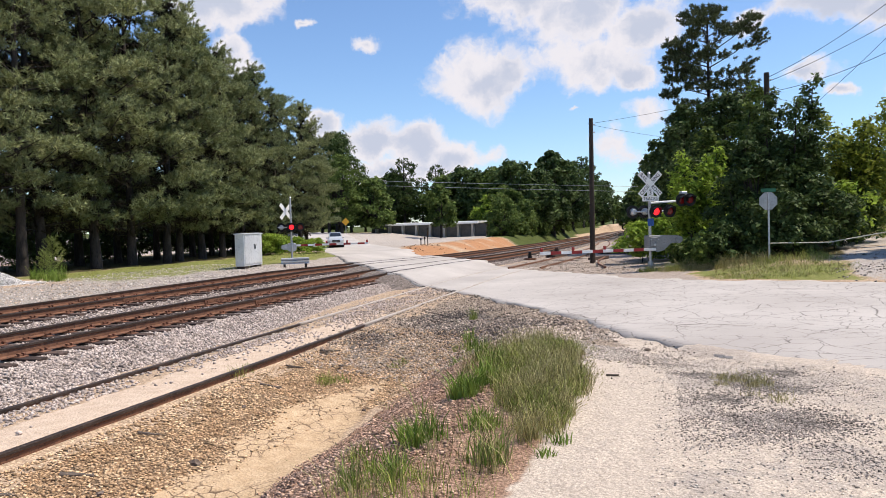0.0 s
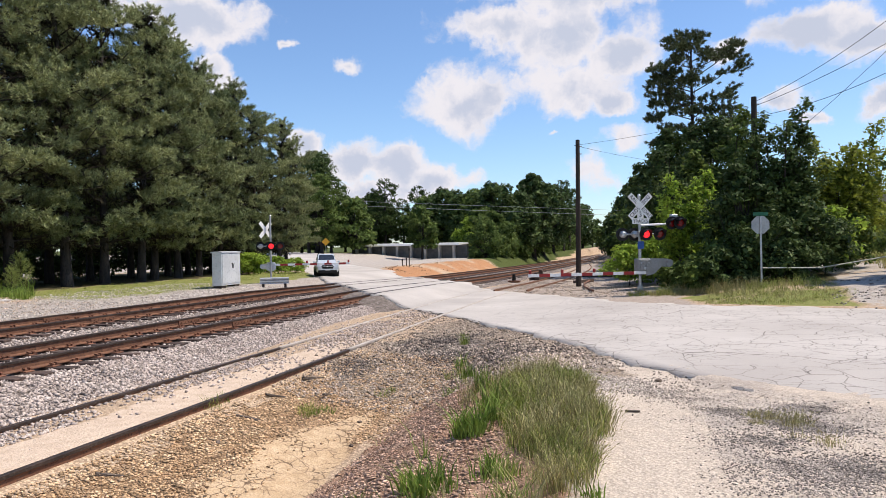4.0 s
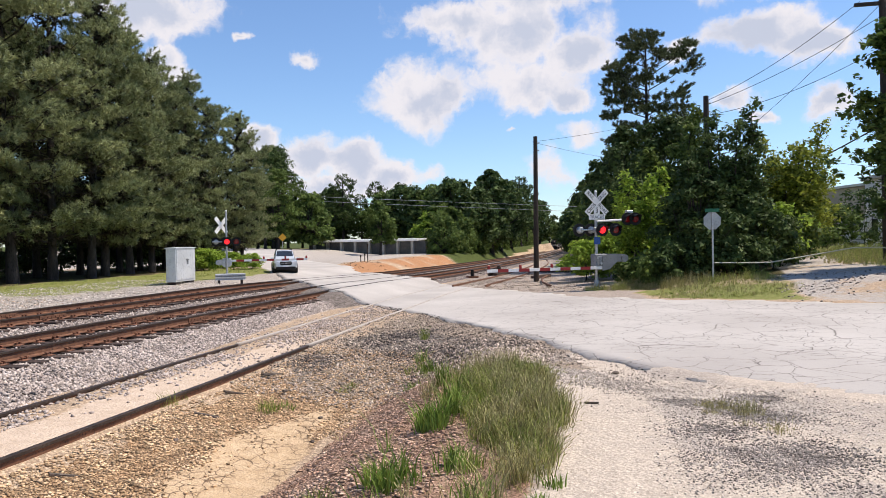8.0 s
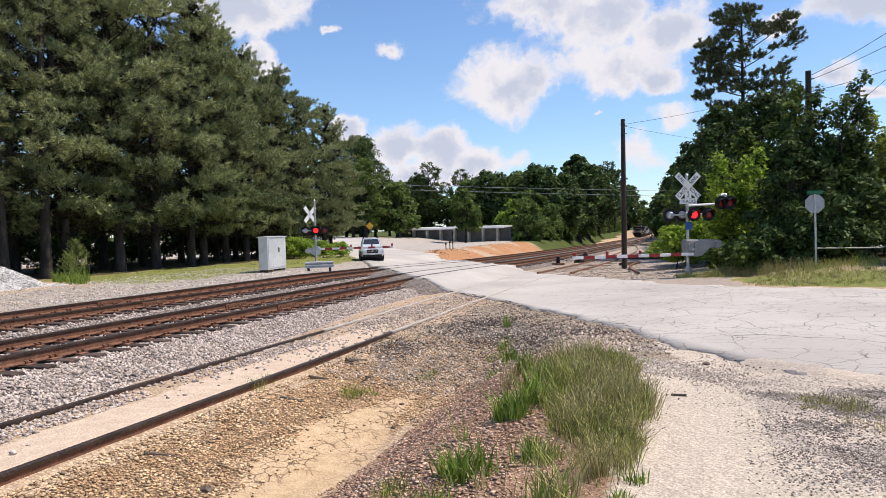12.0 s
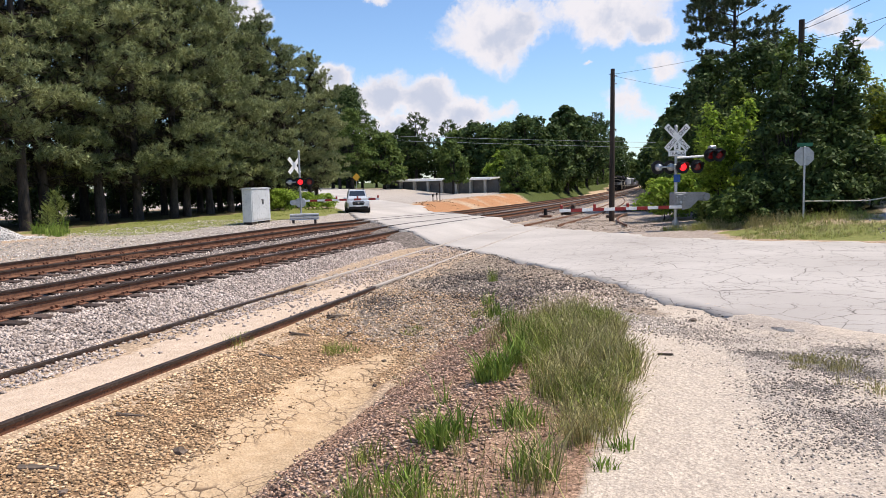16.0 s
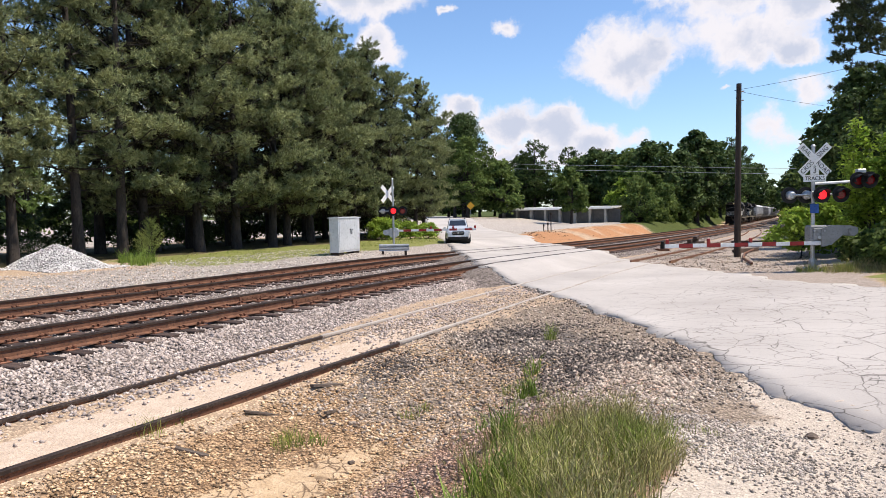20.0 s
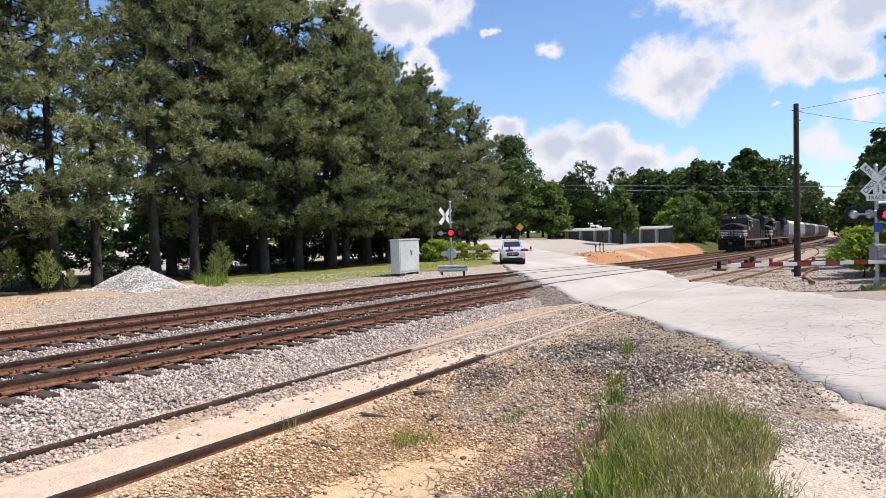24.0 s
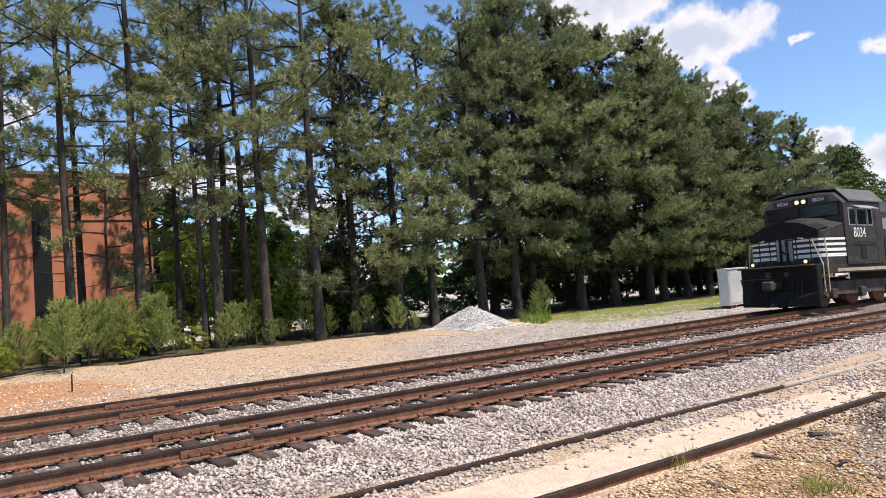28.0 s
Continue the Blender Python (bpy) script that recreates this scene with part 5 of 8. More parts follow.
def branchy_meshes(seed, h, base, rx, leaves, leaf, size, stems=5, fan=0.45, trunk_r=0.07):
    """A many-stemmed leafy tree: upright leaders with ascending side twigs, leaves set along the twigs."""
    rng = np.random.default_rng(seed)
    segs, C = [], []
    for s in range(stems):
        a = s * 2.4 + rng.normal(0, 0.3)
        top = np.array([rx * fan * math.cos(a), rx * fan * math.sin(a), h * (1.0 if s == 0 else rng.uniform(0.68, 0.97))])
        foot = np.array([0.22 * math.cos(a), 0.22 * math.sin(a), -0.2])
        line = [foot + (top - foot) * np.array([v ** 1.25, v ** 1.25, v]) for v in np.linspace(0, 1, 6)]
        for k, (p, q) in enumerate(zip(line, line[1:])):
            segs.append((p, q, trunk_r * (1 - 0.17 * k), trunk_r * (1 - 0.17 * (k + 1)), 6))
        for k in range(34):
            u = (k + rng.random()) / 34
            v = (base + (top[2] - base) * u) / top[2]
            p0 = foot + (top - foot) * np.array([v ** 1.25, v ** 1.25, v])
            b = rng.uniform(0, 6.283)
            ln = rx * 0.78 * (1 - u) ** 0.65 * (0.45 + 0.55 * min(1, 3.5 * u + 0.25)) * rng.uniform(0.45, 1.15) + 0.12
            d = np.array([math.cos(b), math.sin(b), rng.uniform(-0.15, 0.75)])
            e = p0 + d * ln
            segs.append((p0, e, 0.016, 0.006, 3))
            m = int(6 + 14 * ln)
            f = rng.uniform(0.2, 1.05, (m, 1))
            C.append(p0 + (e - p0) * f + rng.normal(0, 0.07 + 0.07 * ln, (m, 3)) - np.array([0, 0, 0.05]) * f)
    C = np.concatenate(C)
    C = C[rng.integers(0, len(C), leaves)] + rng.normal(0, 0.075, (leaves, 3))
    nrm = rng.normal(0, 0.6, (leaves, 3)) + np.array([0, 0, 0.8])
    nrm /= np.linalg.norm(nrm, axis=1)[:, None]
    V, F = tri_obj(leaf_quads(C, nrm, size, rng))
    return limbs_mesh("trunk", segs, BARK), numpy_mesh("crown", V, F, leaf)


def sapling_pine(seed):
    """A knee- to head-high young pine with long soft needles."""
    rng = np.random.default_rng(seed)
    segs, C, D = [((0, 0, -0.1), (0, 0, 2.15), 0.025, 0.008, 5)], [], []
    for k in range(44):
        z = 0.08 + 1.80 * k / 44
        a, ln = k * 2.4 + rng.normal(0, 0.3), (0.55 * (1 - (z / 2.2) ** 1.3) + 0.10) * rng.uniform(0.6, 1.25)
        d = np.array([math.cos(a), math.sin(a), 1.05])
        e = np.array([0, 0, z]) + d * ln
        segs.append(((0, 0, z), e, 0.009, 0.004, 3))
        for q in np.linspace(0.3, 1, 5):
            for _ in range(12):
                C.append(np.array([0, 0, z]) + d * ln * q)
                D.append(d * 0.55 + np.array([0, 0, 0.35]) + rng.normal(0, 0.5, 3))
    D = np.array(D)
    D /= np.linalg.norm(D, axis=1)[:, None]
    V, F = tri_obj(blades(np.array(C), D, 0.19, 0.022, rng, 0.03))
    return limbs_mesh("sapling_stem", segs, BARK), numpy_mesh("sapling_needles", V, F, SAPLING_LEAF)


def plant(name, meshes, m, label, category="tree", group="", parts=("trunk", "crown", "inner_twig")):
    t = thing(name, m, label, category, group)
    for nm, me in zip(parts, meshes):
        ob = part(nm, me, None, t)
        if nm == "inner_twig":
            ob["kind"] = "stuff"
    return t


def at(x, y, dz=0.0, rot=0.0, s=1.0):
    return pose(x, y, float(gz(x, y)) + dz, 0, 0, rot) @ Matrix.Scale(s, 4)


def build_trees():
    rng = random.Random(11)
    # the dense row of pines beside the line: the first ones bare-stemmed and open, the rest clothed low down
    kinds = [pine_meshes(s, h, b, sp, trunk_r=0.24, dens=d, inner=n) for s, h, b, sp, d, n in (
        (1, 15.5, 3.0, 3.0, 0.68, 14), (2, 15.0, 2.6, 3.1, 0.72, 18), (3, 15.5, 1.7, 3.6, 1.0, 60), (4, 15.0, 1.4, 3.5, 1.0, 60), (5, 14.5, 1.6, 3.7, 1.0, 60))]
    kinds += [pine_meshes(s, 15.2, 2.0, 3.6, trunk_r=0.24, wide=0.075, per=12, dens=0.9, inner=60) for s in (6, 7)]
    masters = [None] * 7
    row = [(y, -24.3, 0) for y in (16.7, 19.0, 21.1, 23.5, 26.1, 28.6, 31.2, 33.7, 36.3, 38.9, 41.5, 44.1, 46.7, 49.3, 51.9, 54.6, 57.3)]
    row += [(y, -28.4, 1) for y in np.arange(28.0, 62, 3.4)]
    for y, x0, back in row:
        y += rng.uniform(-0.5, 0.5)
        x = x0 + rng.uniform(-0.7, 0.6) - max(0, (y - 48)) * 0.05
        k = rng.choice((5, 6)) if back else (3 if y < 18 else rng.choice((0, 1)) if y < 27.5 else rng.choice((2, 3, 4)))
        hs = float(np.interp(y, ROW_TOP[0], ROW_TOP[1])) / 15.3 * rng.uniform(0.96, 1.03) * (0.97 if back else 1)
        m = at(x, y, 0, rng.uniform(0, 360), hs)
        lab = "tall dark green pine in the dense row beside the tracks"
        if masters[k] is None:
            masters[k] = plant("pine_tree", kinds[k], m, lab, "tree", "pine row")
        else:
            c = copy_thing(masters[k], m)
            c.scale = (hs, hs, hs)
    # tall slender pines with bare trunks and open tops
    tall = [pine_meshes(20 + s, h, b, sp, trunk_r=r, open_top=True, per=26, wide=0.034, dens=0.75) for s, h, b, sp, r in (
        (1, 17, 5.6, 2.5, 0.19), (2, 16, 5.0, 2.3, 0.16), (3, 18, 5.8, 2.8, 0.23), (4, 9.5, 2.6, 1.7, 0.10))]
    tm = [None] * 4
    spots = [(-25.3, 3.0, 1), (-24.6, 5.1, 0), (-26.0, 6.5, 3), (-25.0, 7.6, 2), (-27.5, 9.6, 1), (-24.8, 10.0, 1), (-24.3, 10.4, 2), (-27.0, 11.6, 0), (-24.8, 11.9, 0), (-23.6, 12.2, 2),
             (-23.4, 14.4, 2), (-27.6, 17.8, 2), (-29.0, 6.0, 0), (-30.5, 2.5, 1), (-27.8, 0.0, 2), (-25.2, -1.5, 0), (-31.5, 12.5, 2), (-26.5, 1.2, 3), (-30.0, 9.0, 3)]
    for x, y, k in spots:
        s = rng.uniform(0.93, 1.06)
        m = at(x, y, 0, rng.uniform(0, 360), s)
        if tm[k] is None:
            tm[k] = plant("pine_tree", tall[k], m, "slender pine with a bare trunk and thin open crown", "tree", "slender pines")
        else:
            c = copy_thing(tm[k], m)
            c.scale = (s, s, s)
    # dark understorey behind the row, added to stand for the shade between the trunks
    und = [broad_meshes(45 + i, 3.4, 0.1, 2.2, 2600, DARK_LEAF, 0.15, 0.05, 22) for i in range(2)]
    um = [None, None]
    for i, y in enumerate(list(np.arange(20, 34, 4.6)) + list(np.arange(40, 66, 2.4))):
        k = i % 2
        m = at(min(-31.5, -29.0 - 0.59 * (y - 60)) - rng.uniform(0, 2.5), y, 0, rng.uniform(0, 360))
        if um[k] is None:
            um[k] = plant("understorey_bush", und[k], m, "dark leafy bush added to stand for the shade behind the pines", "shrub", "understorey")
        else:
            copy_thing(um[k], m)
    for x, y, s in ((-32.6, 39.2, 0.55), (-32.2, 42.0, 0.6)):
        c = copy_thing(um[0], at(x, y, -0.1))
        c.scale = (s, s, s * 0.85)
    # broadleaf undergrowth between the pines
    for x, y, s, sd in ((-27.5, 17.0, 1.0, 41), (-27.0, 13.9, 0.8, 42), (-31, 14.5, 1.1, 43), (-26.6, 19.5, 0.8, 46)):
        plant("young_tree", branchy_meshes(sd, 6.5, 0.5, 2.3, 7500, LIGHT_LEAF if sd == 42 else OAK_LEAF, 0.13, 5), at(x, y, 0, sd * 40, s), "bushy broadleaf tree in leaf among the pines")
    plant("young_tree", broad_meshes(44, 6.0, 0.4, 2.0, 4200, LIGHT_LEAF, 0.13, 0.08), at(-33.5, 11.6, 0, 30, 1.0), "bright green broadleaf tree beyond the pines")
    # the rounded broadleaf trees at the end of the row
    a = broad_meshes(51, 12.5, 1.2, 4.1, 20000, DARK_LEAF, 0.15, 0.3, 52)
    b = broad_meshes(52, 11, 0.6, 3.4, 18000, OAK_LEAF, 0.14, 0.28, 52)
    plant("oak_tree", a, at(-43.0, 101, 0, 0, 1.25), "large rounded dark broadleaf tree beside the road")
    plant("oak_tree", b, at(-40.2, 96.5, 0, 60, 1.05), "rounded broadleaf tree hung with lighter leaves")
    # wood across the lot and along the line
    far = [broad_meshes(60 + i, h, bs, r, 5200, lf, 0.33, 0.35, 44) for i, (h, bs, r, lf) in enumerate(((11.5, 0.6, 4.4, DARK_LEAF), (10, 0.3, 4.2, OAK_LEAF), (13, 0.8, 3.6, DARK_LEAF), (8, 0.2, 4.0, OAK_LEAF)))]
    farp = pine_meshes(70, 13, 3.0, 3.2, DARK_LEAF, 0.3, wide=0.14, per=7, inner=0)
    fm = [None] * 5
    woods = []
    for x in np.arange(-110, -12, 5.2):
        for r in range(2):
            woods.append((x + rng.uniform(-2, 2), 122 + r * 9 + rng.uniform(-3, 3) + max(0, -x - 60) * 0.25, rng.uniform(0.60, 0.86)))
    for y in np.arange(112, 330, 9):
        woods.append((-17.5 - rng.uniform(0, 4) + 0.012 * (y - 110), y, rng.uniform(0.7, 0.9)))
        if y > 125:
            woods.append((-25 - rng.uniform(0, 5), y + 4, rng.uniform(0.8, 1.1)))
    for y in np.arange(53, 330, 7.5):
        woods.append((max(1.2, 9.6 - 0.075 * (y - 50)) + rng.uniform(0, 2.5), y, rng.uniform(0.72, 0.9) if y < 90 else rng.uniform(0.8, 1.1)))
    for x in np.arange(-13, 12, 5):
        woods.append((x, 352 + rng.uniform(0, 20), 1.0))
    for x in np.arange(-62, -34, 5.0):
        woods.append((x, 96 + rng.uniform(-4, 4) - (x + 34) * 0.4, rng.uniform(0.6, 0.85)))
    for x, y, s in ((-44, 14.5, 0.55), (-47, 18, 0.7), (-52, 15, 0.8), (-50, 22, 0.7), (-56, 11.5, 0.9)):
        woods.append((x, y, s))
    for y in np.arange(16, 92, 5.5):
        woods.append((-66 - rng.uniform(0, 8), y, rng.uniform(0.6, 0.85)))
    for x, y, s in woods:
        k = rng.choice((0, 0, 1, 2, 2, 3, 4))
        x += float(bend(y)) if -40 < x < 20 else 0
        m = at(x, y, 0, rng.uniform(0, 360), s)
        if fm[k] is None:
            fm[k] = plant("wood_tree", far[k] if k < 4 else farp, m, "dense green tree of the wood beyond the crossing", "tree", "trees of the wood")
        else:
            c = copy_thing(fm[k], m)
            c.scale = (s, s, s)
    # the taller trees that make the skyline of the wood
    for x, y, h, k in ((-38.7, 120.1, 12.7, 4), (-41.5, 122, 10.5, 0), (-34.2, 124.9, 11.8, 4), (-27.4, 120.7, 11.7, 0), (-30.5, 121, 10.2, 1), (-24.0, 119, 10.4, 0), (-17.6, 115.9, 11.9, 0),
                       (-20.6, 118, 10.8, 1), (-13.2, 130, 15.4, 2), (-14.6, 136, 14.2, 2), (-14.4, 119.6, 10.6, 0), (-13.4, 145, 14.6, 0), (-13.5, 195, 18.6, 4), (-14, 207, 17.4, 4), (-13.2, 216, 18.0, 4),
                       (-13.6, 168, 13.5, 2), (-13, 285, 17, 0), (-13.4, 250, 15, 2)):
        s = h / (11.5, 10, 13, 8, 13)[k]
        c = copy_thing(fm[k], at(x + float(bend(y)), y, 0, rng.uniform(0, 360), s))
        c.scale = (s, s, s)
    # vine-hung growth down to the ground at the foot of the wood
    for y in np.arange(98, 262, 6.5):
        s = rng.uniform(0.55, 0.85)
        c = copy_thing(fm[rng.choice((1, 3))], at(-15.4 + rng.uniform(-0.8, 0.5) + float(bend(y)), y, -2.2 * s, rng.uniform(0, 360), s))
        c.scale = (s * 0.75, s * 0.9, s)
        tagged(c, "vine-hung low growth at the foot of the wood", "tree", "trees of the wood")
    # single trees before the storage building
    plant("round_tree", broad_meshes(81, 7.6, 1.2, 2.2, 7000, OAK_LEAF, 0.22, 0.16), at(-25.1, 98.4, 0, 10), "single upright broadleaf tree by the storage sheds")
    plant("round_tree", broad_meshes(82, 6.6, 0.2, 3.1, 7000, OAK_LEAF, 0.22, 0.16), at(-15.8, 106, 0, 50), "vine-covered mound of a tree beside the line")
    plant("round_tree", broad_meshes(83, 6.5, 0.2, 2.8, 5000, LIGHT_LEAF, 0.22, 0.16), at(-20.5, 112, 0, 90), "light green tree at the edge of the wood")
    # trees round the crossing signal and the stop sign
    plant("tall_pine", pine_meshes(91, 16.9, 7.0, 3.3, PINE_DARK, 0.26, open_top=True, dens=1.8, wide=0.06), at(9.7, 57.5, 0, 140), "tall lone pine standing above the other trees")
    for sd, h, bs, rx, n, lf, sz, x, y, lab in (
            (87, 4.4, 0.1, 1.5, 7000, DARK_LEAF, 0.10, 9.4, 29.4, "dark shrubby tree behind the stop sign"),
            (95, 8.2, 0.3, 2.6, 11000, DARK_LEAF, 0.14, 9.6, 42, "dense dark tree behind the thicket"),
            (88, 9.2, 0.3, 2.8, 9000, DARK_LEAF, 0.16, 7.8, 50, "dense dark tree behind the thicket"),
            (99, 5.0, 0.2, 1.7, 7000, DARK_LEAF, 0.12, 7.4, 38.5, "dark shrub tree behind the equipment")):
        plant("leafy_tree", broad_meshes(sd, h, bs, rx, n, lf, sz, 0.11, 42), at(x, y, 0, 0), lab)
    # many-stemmed trees round the stop sign and the drive
    for sd, h, bs, rx, n, lf, sz, st, fan, x, y, lab in (
            (130, 6.9, 0.3, 1.75, 24000, SIGN_LEAF, 0.085, 7, 0.55, 10.9, 30.3, "dark pointed broadleaf tree behind the stop sign"),
            (131, 5.0, 0.2, 1.6, 12000, LIGHT_LEAF, 0.09, 6, 0.55, 7.5, 32.2, "bright green sapling thicket behind the crossing signal"),
            (132, 8.0, 1.2, 2.5, 15000, OAK_LEAF, 0.11, 5, 0.5, 9.4, 36.5, "tall olive-green tree behind the thicket"),
            (133, 6.2, 1.4, 2.3, 17000, YELLOW_LEAF, 0.09, 8, 0.6, 14.2, 34.5, "yellow-green many-stemmed tree beside the drive"),
            (134, 9.8, 1.6, 3.4, 36000, OAK_LEAF, 0.115, 5, 0.42, 16.9, 26.3, "leafy tree at the edge of the drive")):
        plant("leafy_tree", branchy_meshes(sd, h, bs, rx, n, lf, sz, st, fan), at(x, y, 0, 0), lab)
    for x, y, h, r, lf in ((8.3, 27.2, 1.4, 0.8, DARK_LEAF), (9.4, 27.7, 1.5, 0.8, DARK_LEAF), (10.5, 27.6, 1.5, 0.8, DARK_LEAF), (7.4, 27.2, 1.0, 0.7, OAK_LEAF), (5.0, 35.2, 1.9, 1.2, LIGHT_LEAF), (5.6, 38.5, 2.1, 1.2, OAK_LEAF), (7.0, 28.9, 1.0, 0.9, OAK_LEAF), (8.6, 28.6, 1.6, 1.2, OAK_LEAF), (13.0, 31.5, 2.6, 1.2, LIGHT_LEAF), (10.3, 28.0, 2.3, 1.3, DARK_LEAF), (11.5, 28.8, 2.6, 1.3, DARK_LEAF), (12.4, 30.0, 2.2, 1.2, DARK_LEAF), (9.2, 28.4, 1.7, 1.1, DARK_LEAF), (13.9, 33.0, 2.2, 1.3, OAK_LEAF), (18.6, 43.0, 2.6, 1.4, OAK_LEAF), (20.4, 44.0, 3.4, 1.6, DARK_LEAF), (17.0, 41.5, 3.0, 1.5, OAK_LEAF), (6.3, 34.6, 2.2, 1.0, LIGHT_LEAF)):
        plant("shrub", broad_meshes(int(x * 31 + y), h, 0.1, r, 2600, lf, 0.10, 0.03, 20), at(x, y), "low leafy shrub beside the crossing or drive", "shrub", "shrubs by the crossing")
    hedge = broad_meshes(121, 1.3, 0.05, 1.1, 3200, LIGHT_LEAF, 0.075, 0.03, 24)
    for x, y, s in ((-21.2, 45.6, 1.0), (-20.2, 46.6, 0.9), (-22.3, 46.2, 1.1), (-19.4, 47.9, 0.8)):
        plant("hedge_shrub", hedge, at(x, y, 0, x * 70, s), "low bright green shrub beside the road", "shrub", "hedge by the road")
    clipped = broad_meshes(122, 1.5, 0.05, 1.5, 5200, DARK_LEAF, 0.06, 0.03, 40)
    for x, y, s in ((-28.5, 30.4, 0.95), (-30.2, 36.0, 0.9), (-29.6, 25.0, 0.8)):
        plant("clipped_shrub", clipped, at(x, y, 0, x * 70, s), "dark clipped round shrub under the pines", "shrub", "clipped shrubs")
    # saplings and brush at the foot of the slender pines
    sap = [broad_meshes(110 + i, 1.6, 0.05, 0.75, 1500, lf, 0.055, 0.02, 18) for i, lf in enumerate((OAK_LEAF, YELLOW_LEAF, LIGHT_LEAF))]
    sp = sapling_pine(115)
    sm = [None] * 4
    brush = [(-22.2 - rng.uniform(0, 1.8) - 0.03 * y, y + rng.uniform(-0.4, 0.4)) for y in list(np.arange(0.6, 8.4, 0.34)) + list(np.arange(8.5, 17.5, 0.8))] + [(-21.9, 17.4), (-22.4, 18.6), (-22.6, 26.0), (-23.0, 26.9), (-21.5, 2.6), (-21.2, 4.4)]
    for x, y in brush:
        k = rng.choice((1, 3, 3, 3, 3, 3, 3, 3, 3, 3))
        s = rng.uniform(0.40, 0.95) if y > 8 else rng.uniform(0.6, 1.2)
        m = at(x, y, 0, rng.uniform(0, 360), s)
        if sm[k] is None:
            sm[k] = plant("sapling", sap[k] if k < 3 else sp, m, "green sapling at the foot of the pines", "shrub", "saplings along the verge")
        else:
            c = copy_thing(sm[k], m)
            c.scale = (s, s, s)


def grass_patch(name, label, spots, mt, seed, category="grass", heads=False, wide=1.0):
    """Grass blades as one mesh; spots: x, y, radius x, radius y, count, height."""
    rng = np.random.default_rng(seed)
    Vs = []
    for x, y, rx, ry, n, h in spots:
        a, r = rng.uniform(0, 6.283, n), np.sqrt(rng.random(n))
        px, py = x + rx * r * np.cos(a), y + ry * r * np.sin(a)
        keep = fnoise(px, py, 3.4, seed) + rng.normal(0, 0.15, n) > -0.22
        # blades drawn into tufts, leaning away from each tuft's middle
        nt = max(3, n // 45)
        ta, tr = rng.uniform(0, 6.283, nt), np.sqrt(rng.random(nt))
        tx, ty = x + rx * tr * np.cos(ta), y + ry * tr * np.sin(ta)
        own = rng.integers(0, nt, n)
        loose = rng.random(n) < 0.35
        px, py = np.where(loose, px, tx[own] + rng.normal(0, 0.035, n)), np.where(loose, py, ty[own] + rng.normal(0, 0.035, n))
        px, py, own, loose = px[keep], py[keep], own[keep], loose[keep]
        n = len(px)
        away = np.c_[px - tx[own], py - ty[own]] * np.where(loose, 0, 5.5)[:, None]
        hh = h * (1 + 0.55 * fnoise(px, py, 1.7, seed + 3)) * rng.uniform(0.35, 1.2, n) * (1.1 - 0.45 * r[keep] ** 2)
        P = np.c_[px, py, gz(px, py) - 0.01]
        ln = (rng.normal(0, 0.26, (n, 2)) + away) * hh[:, None]
        sd = rng.normal(size=(n, 2))
        sd /= np.linalg.norm(sd, axis=1)[:, None]
        w = 0.0026 * wide * (0.7 + hh[:, None] * 1.6)
        side = np.c_[sd * w, np.zeros(n)]
        mid = P + np.c_[ln * 0.35, hh * 0.6]
        tip = P + np.c_[ln * 1.15, hh]
        Vs.append(np.stack([P - side, P + side, mid + side * 0.8, tip, mid - side * 0.8], 1))
        if heads:                         # loose seed heads at the tips
            up = (tip - mid) / (np.linalg.norm(tip - mid, axis=1)[:, None] + 1e-9)
            across = np.cross(up, rng.normal(size=(n, 3)))
            across /= np.linalg.norm(across, axis=1)[:, None] + 1e-9
            for _ in range(2):
                c = tip - up * rng.uniform(0.0, 0.05, (n, 1))
                wd, hl = rng.uniform(0.002, 0.0042, (n, 1)), rng.uniform(0.014, 0.03, (n, 1))
                Vs.append(np.stack([c - up * hl * 0.5 - across * wd * 0.3, c - up * hl * 0.5 + across * wd * 0.3, c + across * wd, c + up * hl, c - across * wd], 1))
                across = np.cross(up, across)
    V = np.concatenate(Vs)
    n = len(V)
    tri = np.array([(0, 1, 2), (0, 2, 4), (4, 2, 3)])
    F = (np.arange(n)[:, None, None] * 5 + tri[None]).reshape(-1, 3)
    tagged(new(name, numpy_mesh(name, V.reshape(-1, 3), F, mt)), label, category, kind="stuff")


build_trees()
grass_patch("tall_grass", "clump of tall green grass on the bank", [(4.42, 7.9, 0.52, 1.1, 6800, 0.205), (4.78, 6.3, 0.42, 1.1, 5600, 0.22), (5.0, 5.1, 0.20, 0.6, 900, 0.19), (4.2, 7.2, 0.3, 0.6, 1200, 0.22), (4.3, 6.3, 0.22, 0.4, 420, 0.2), (4.5, 3.2, 0.5, 0.5, 500, 0.24)], GRASS, 5)
grass_patch("seeding_grass", "yellowish brown seeding grass stems on the bank", [(4.45, 8.0, 0.55, 1.2, 3600, 0.25), (4.84, 6.3, 0.40, 1.15, 3200, 0.29), (5.0, 5.0, 0.22, 0.65, 1300, 0.29), (3.8, 8.3, 0.4, 0.7, 700, 0.26), (4.85, 3.9, 0.25, 0.35, 160, 0.28), (4.5, 4.5, 0.3, 0.5, 160, 0.2), (4.3, 3.4, 0.5, 0.6, 260, 0.24), (5.25, 6.6, 0.12, 0.8, 120, 0.1),
            (6.62, 7.12, 0.22, 0.12, 230, 0.10), (6.9, 6.85, 0.15, 0.15, 150, 0.12), (6.55, 6.75, 0.08, 0.08, 60, 0.08), (6.75, 6.3, 0.08, 0.1, 60, 0.1), (7.0, 6.1, 0.14, 0.14, 80, 0.12)], DRYGRASS, 6, heads=True)
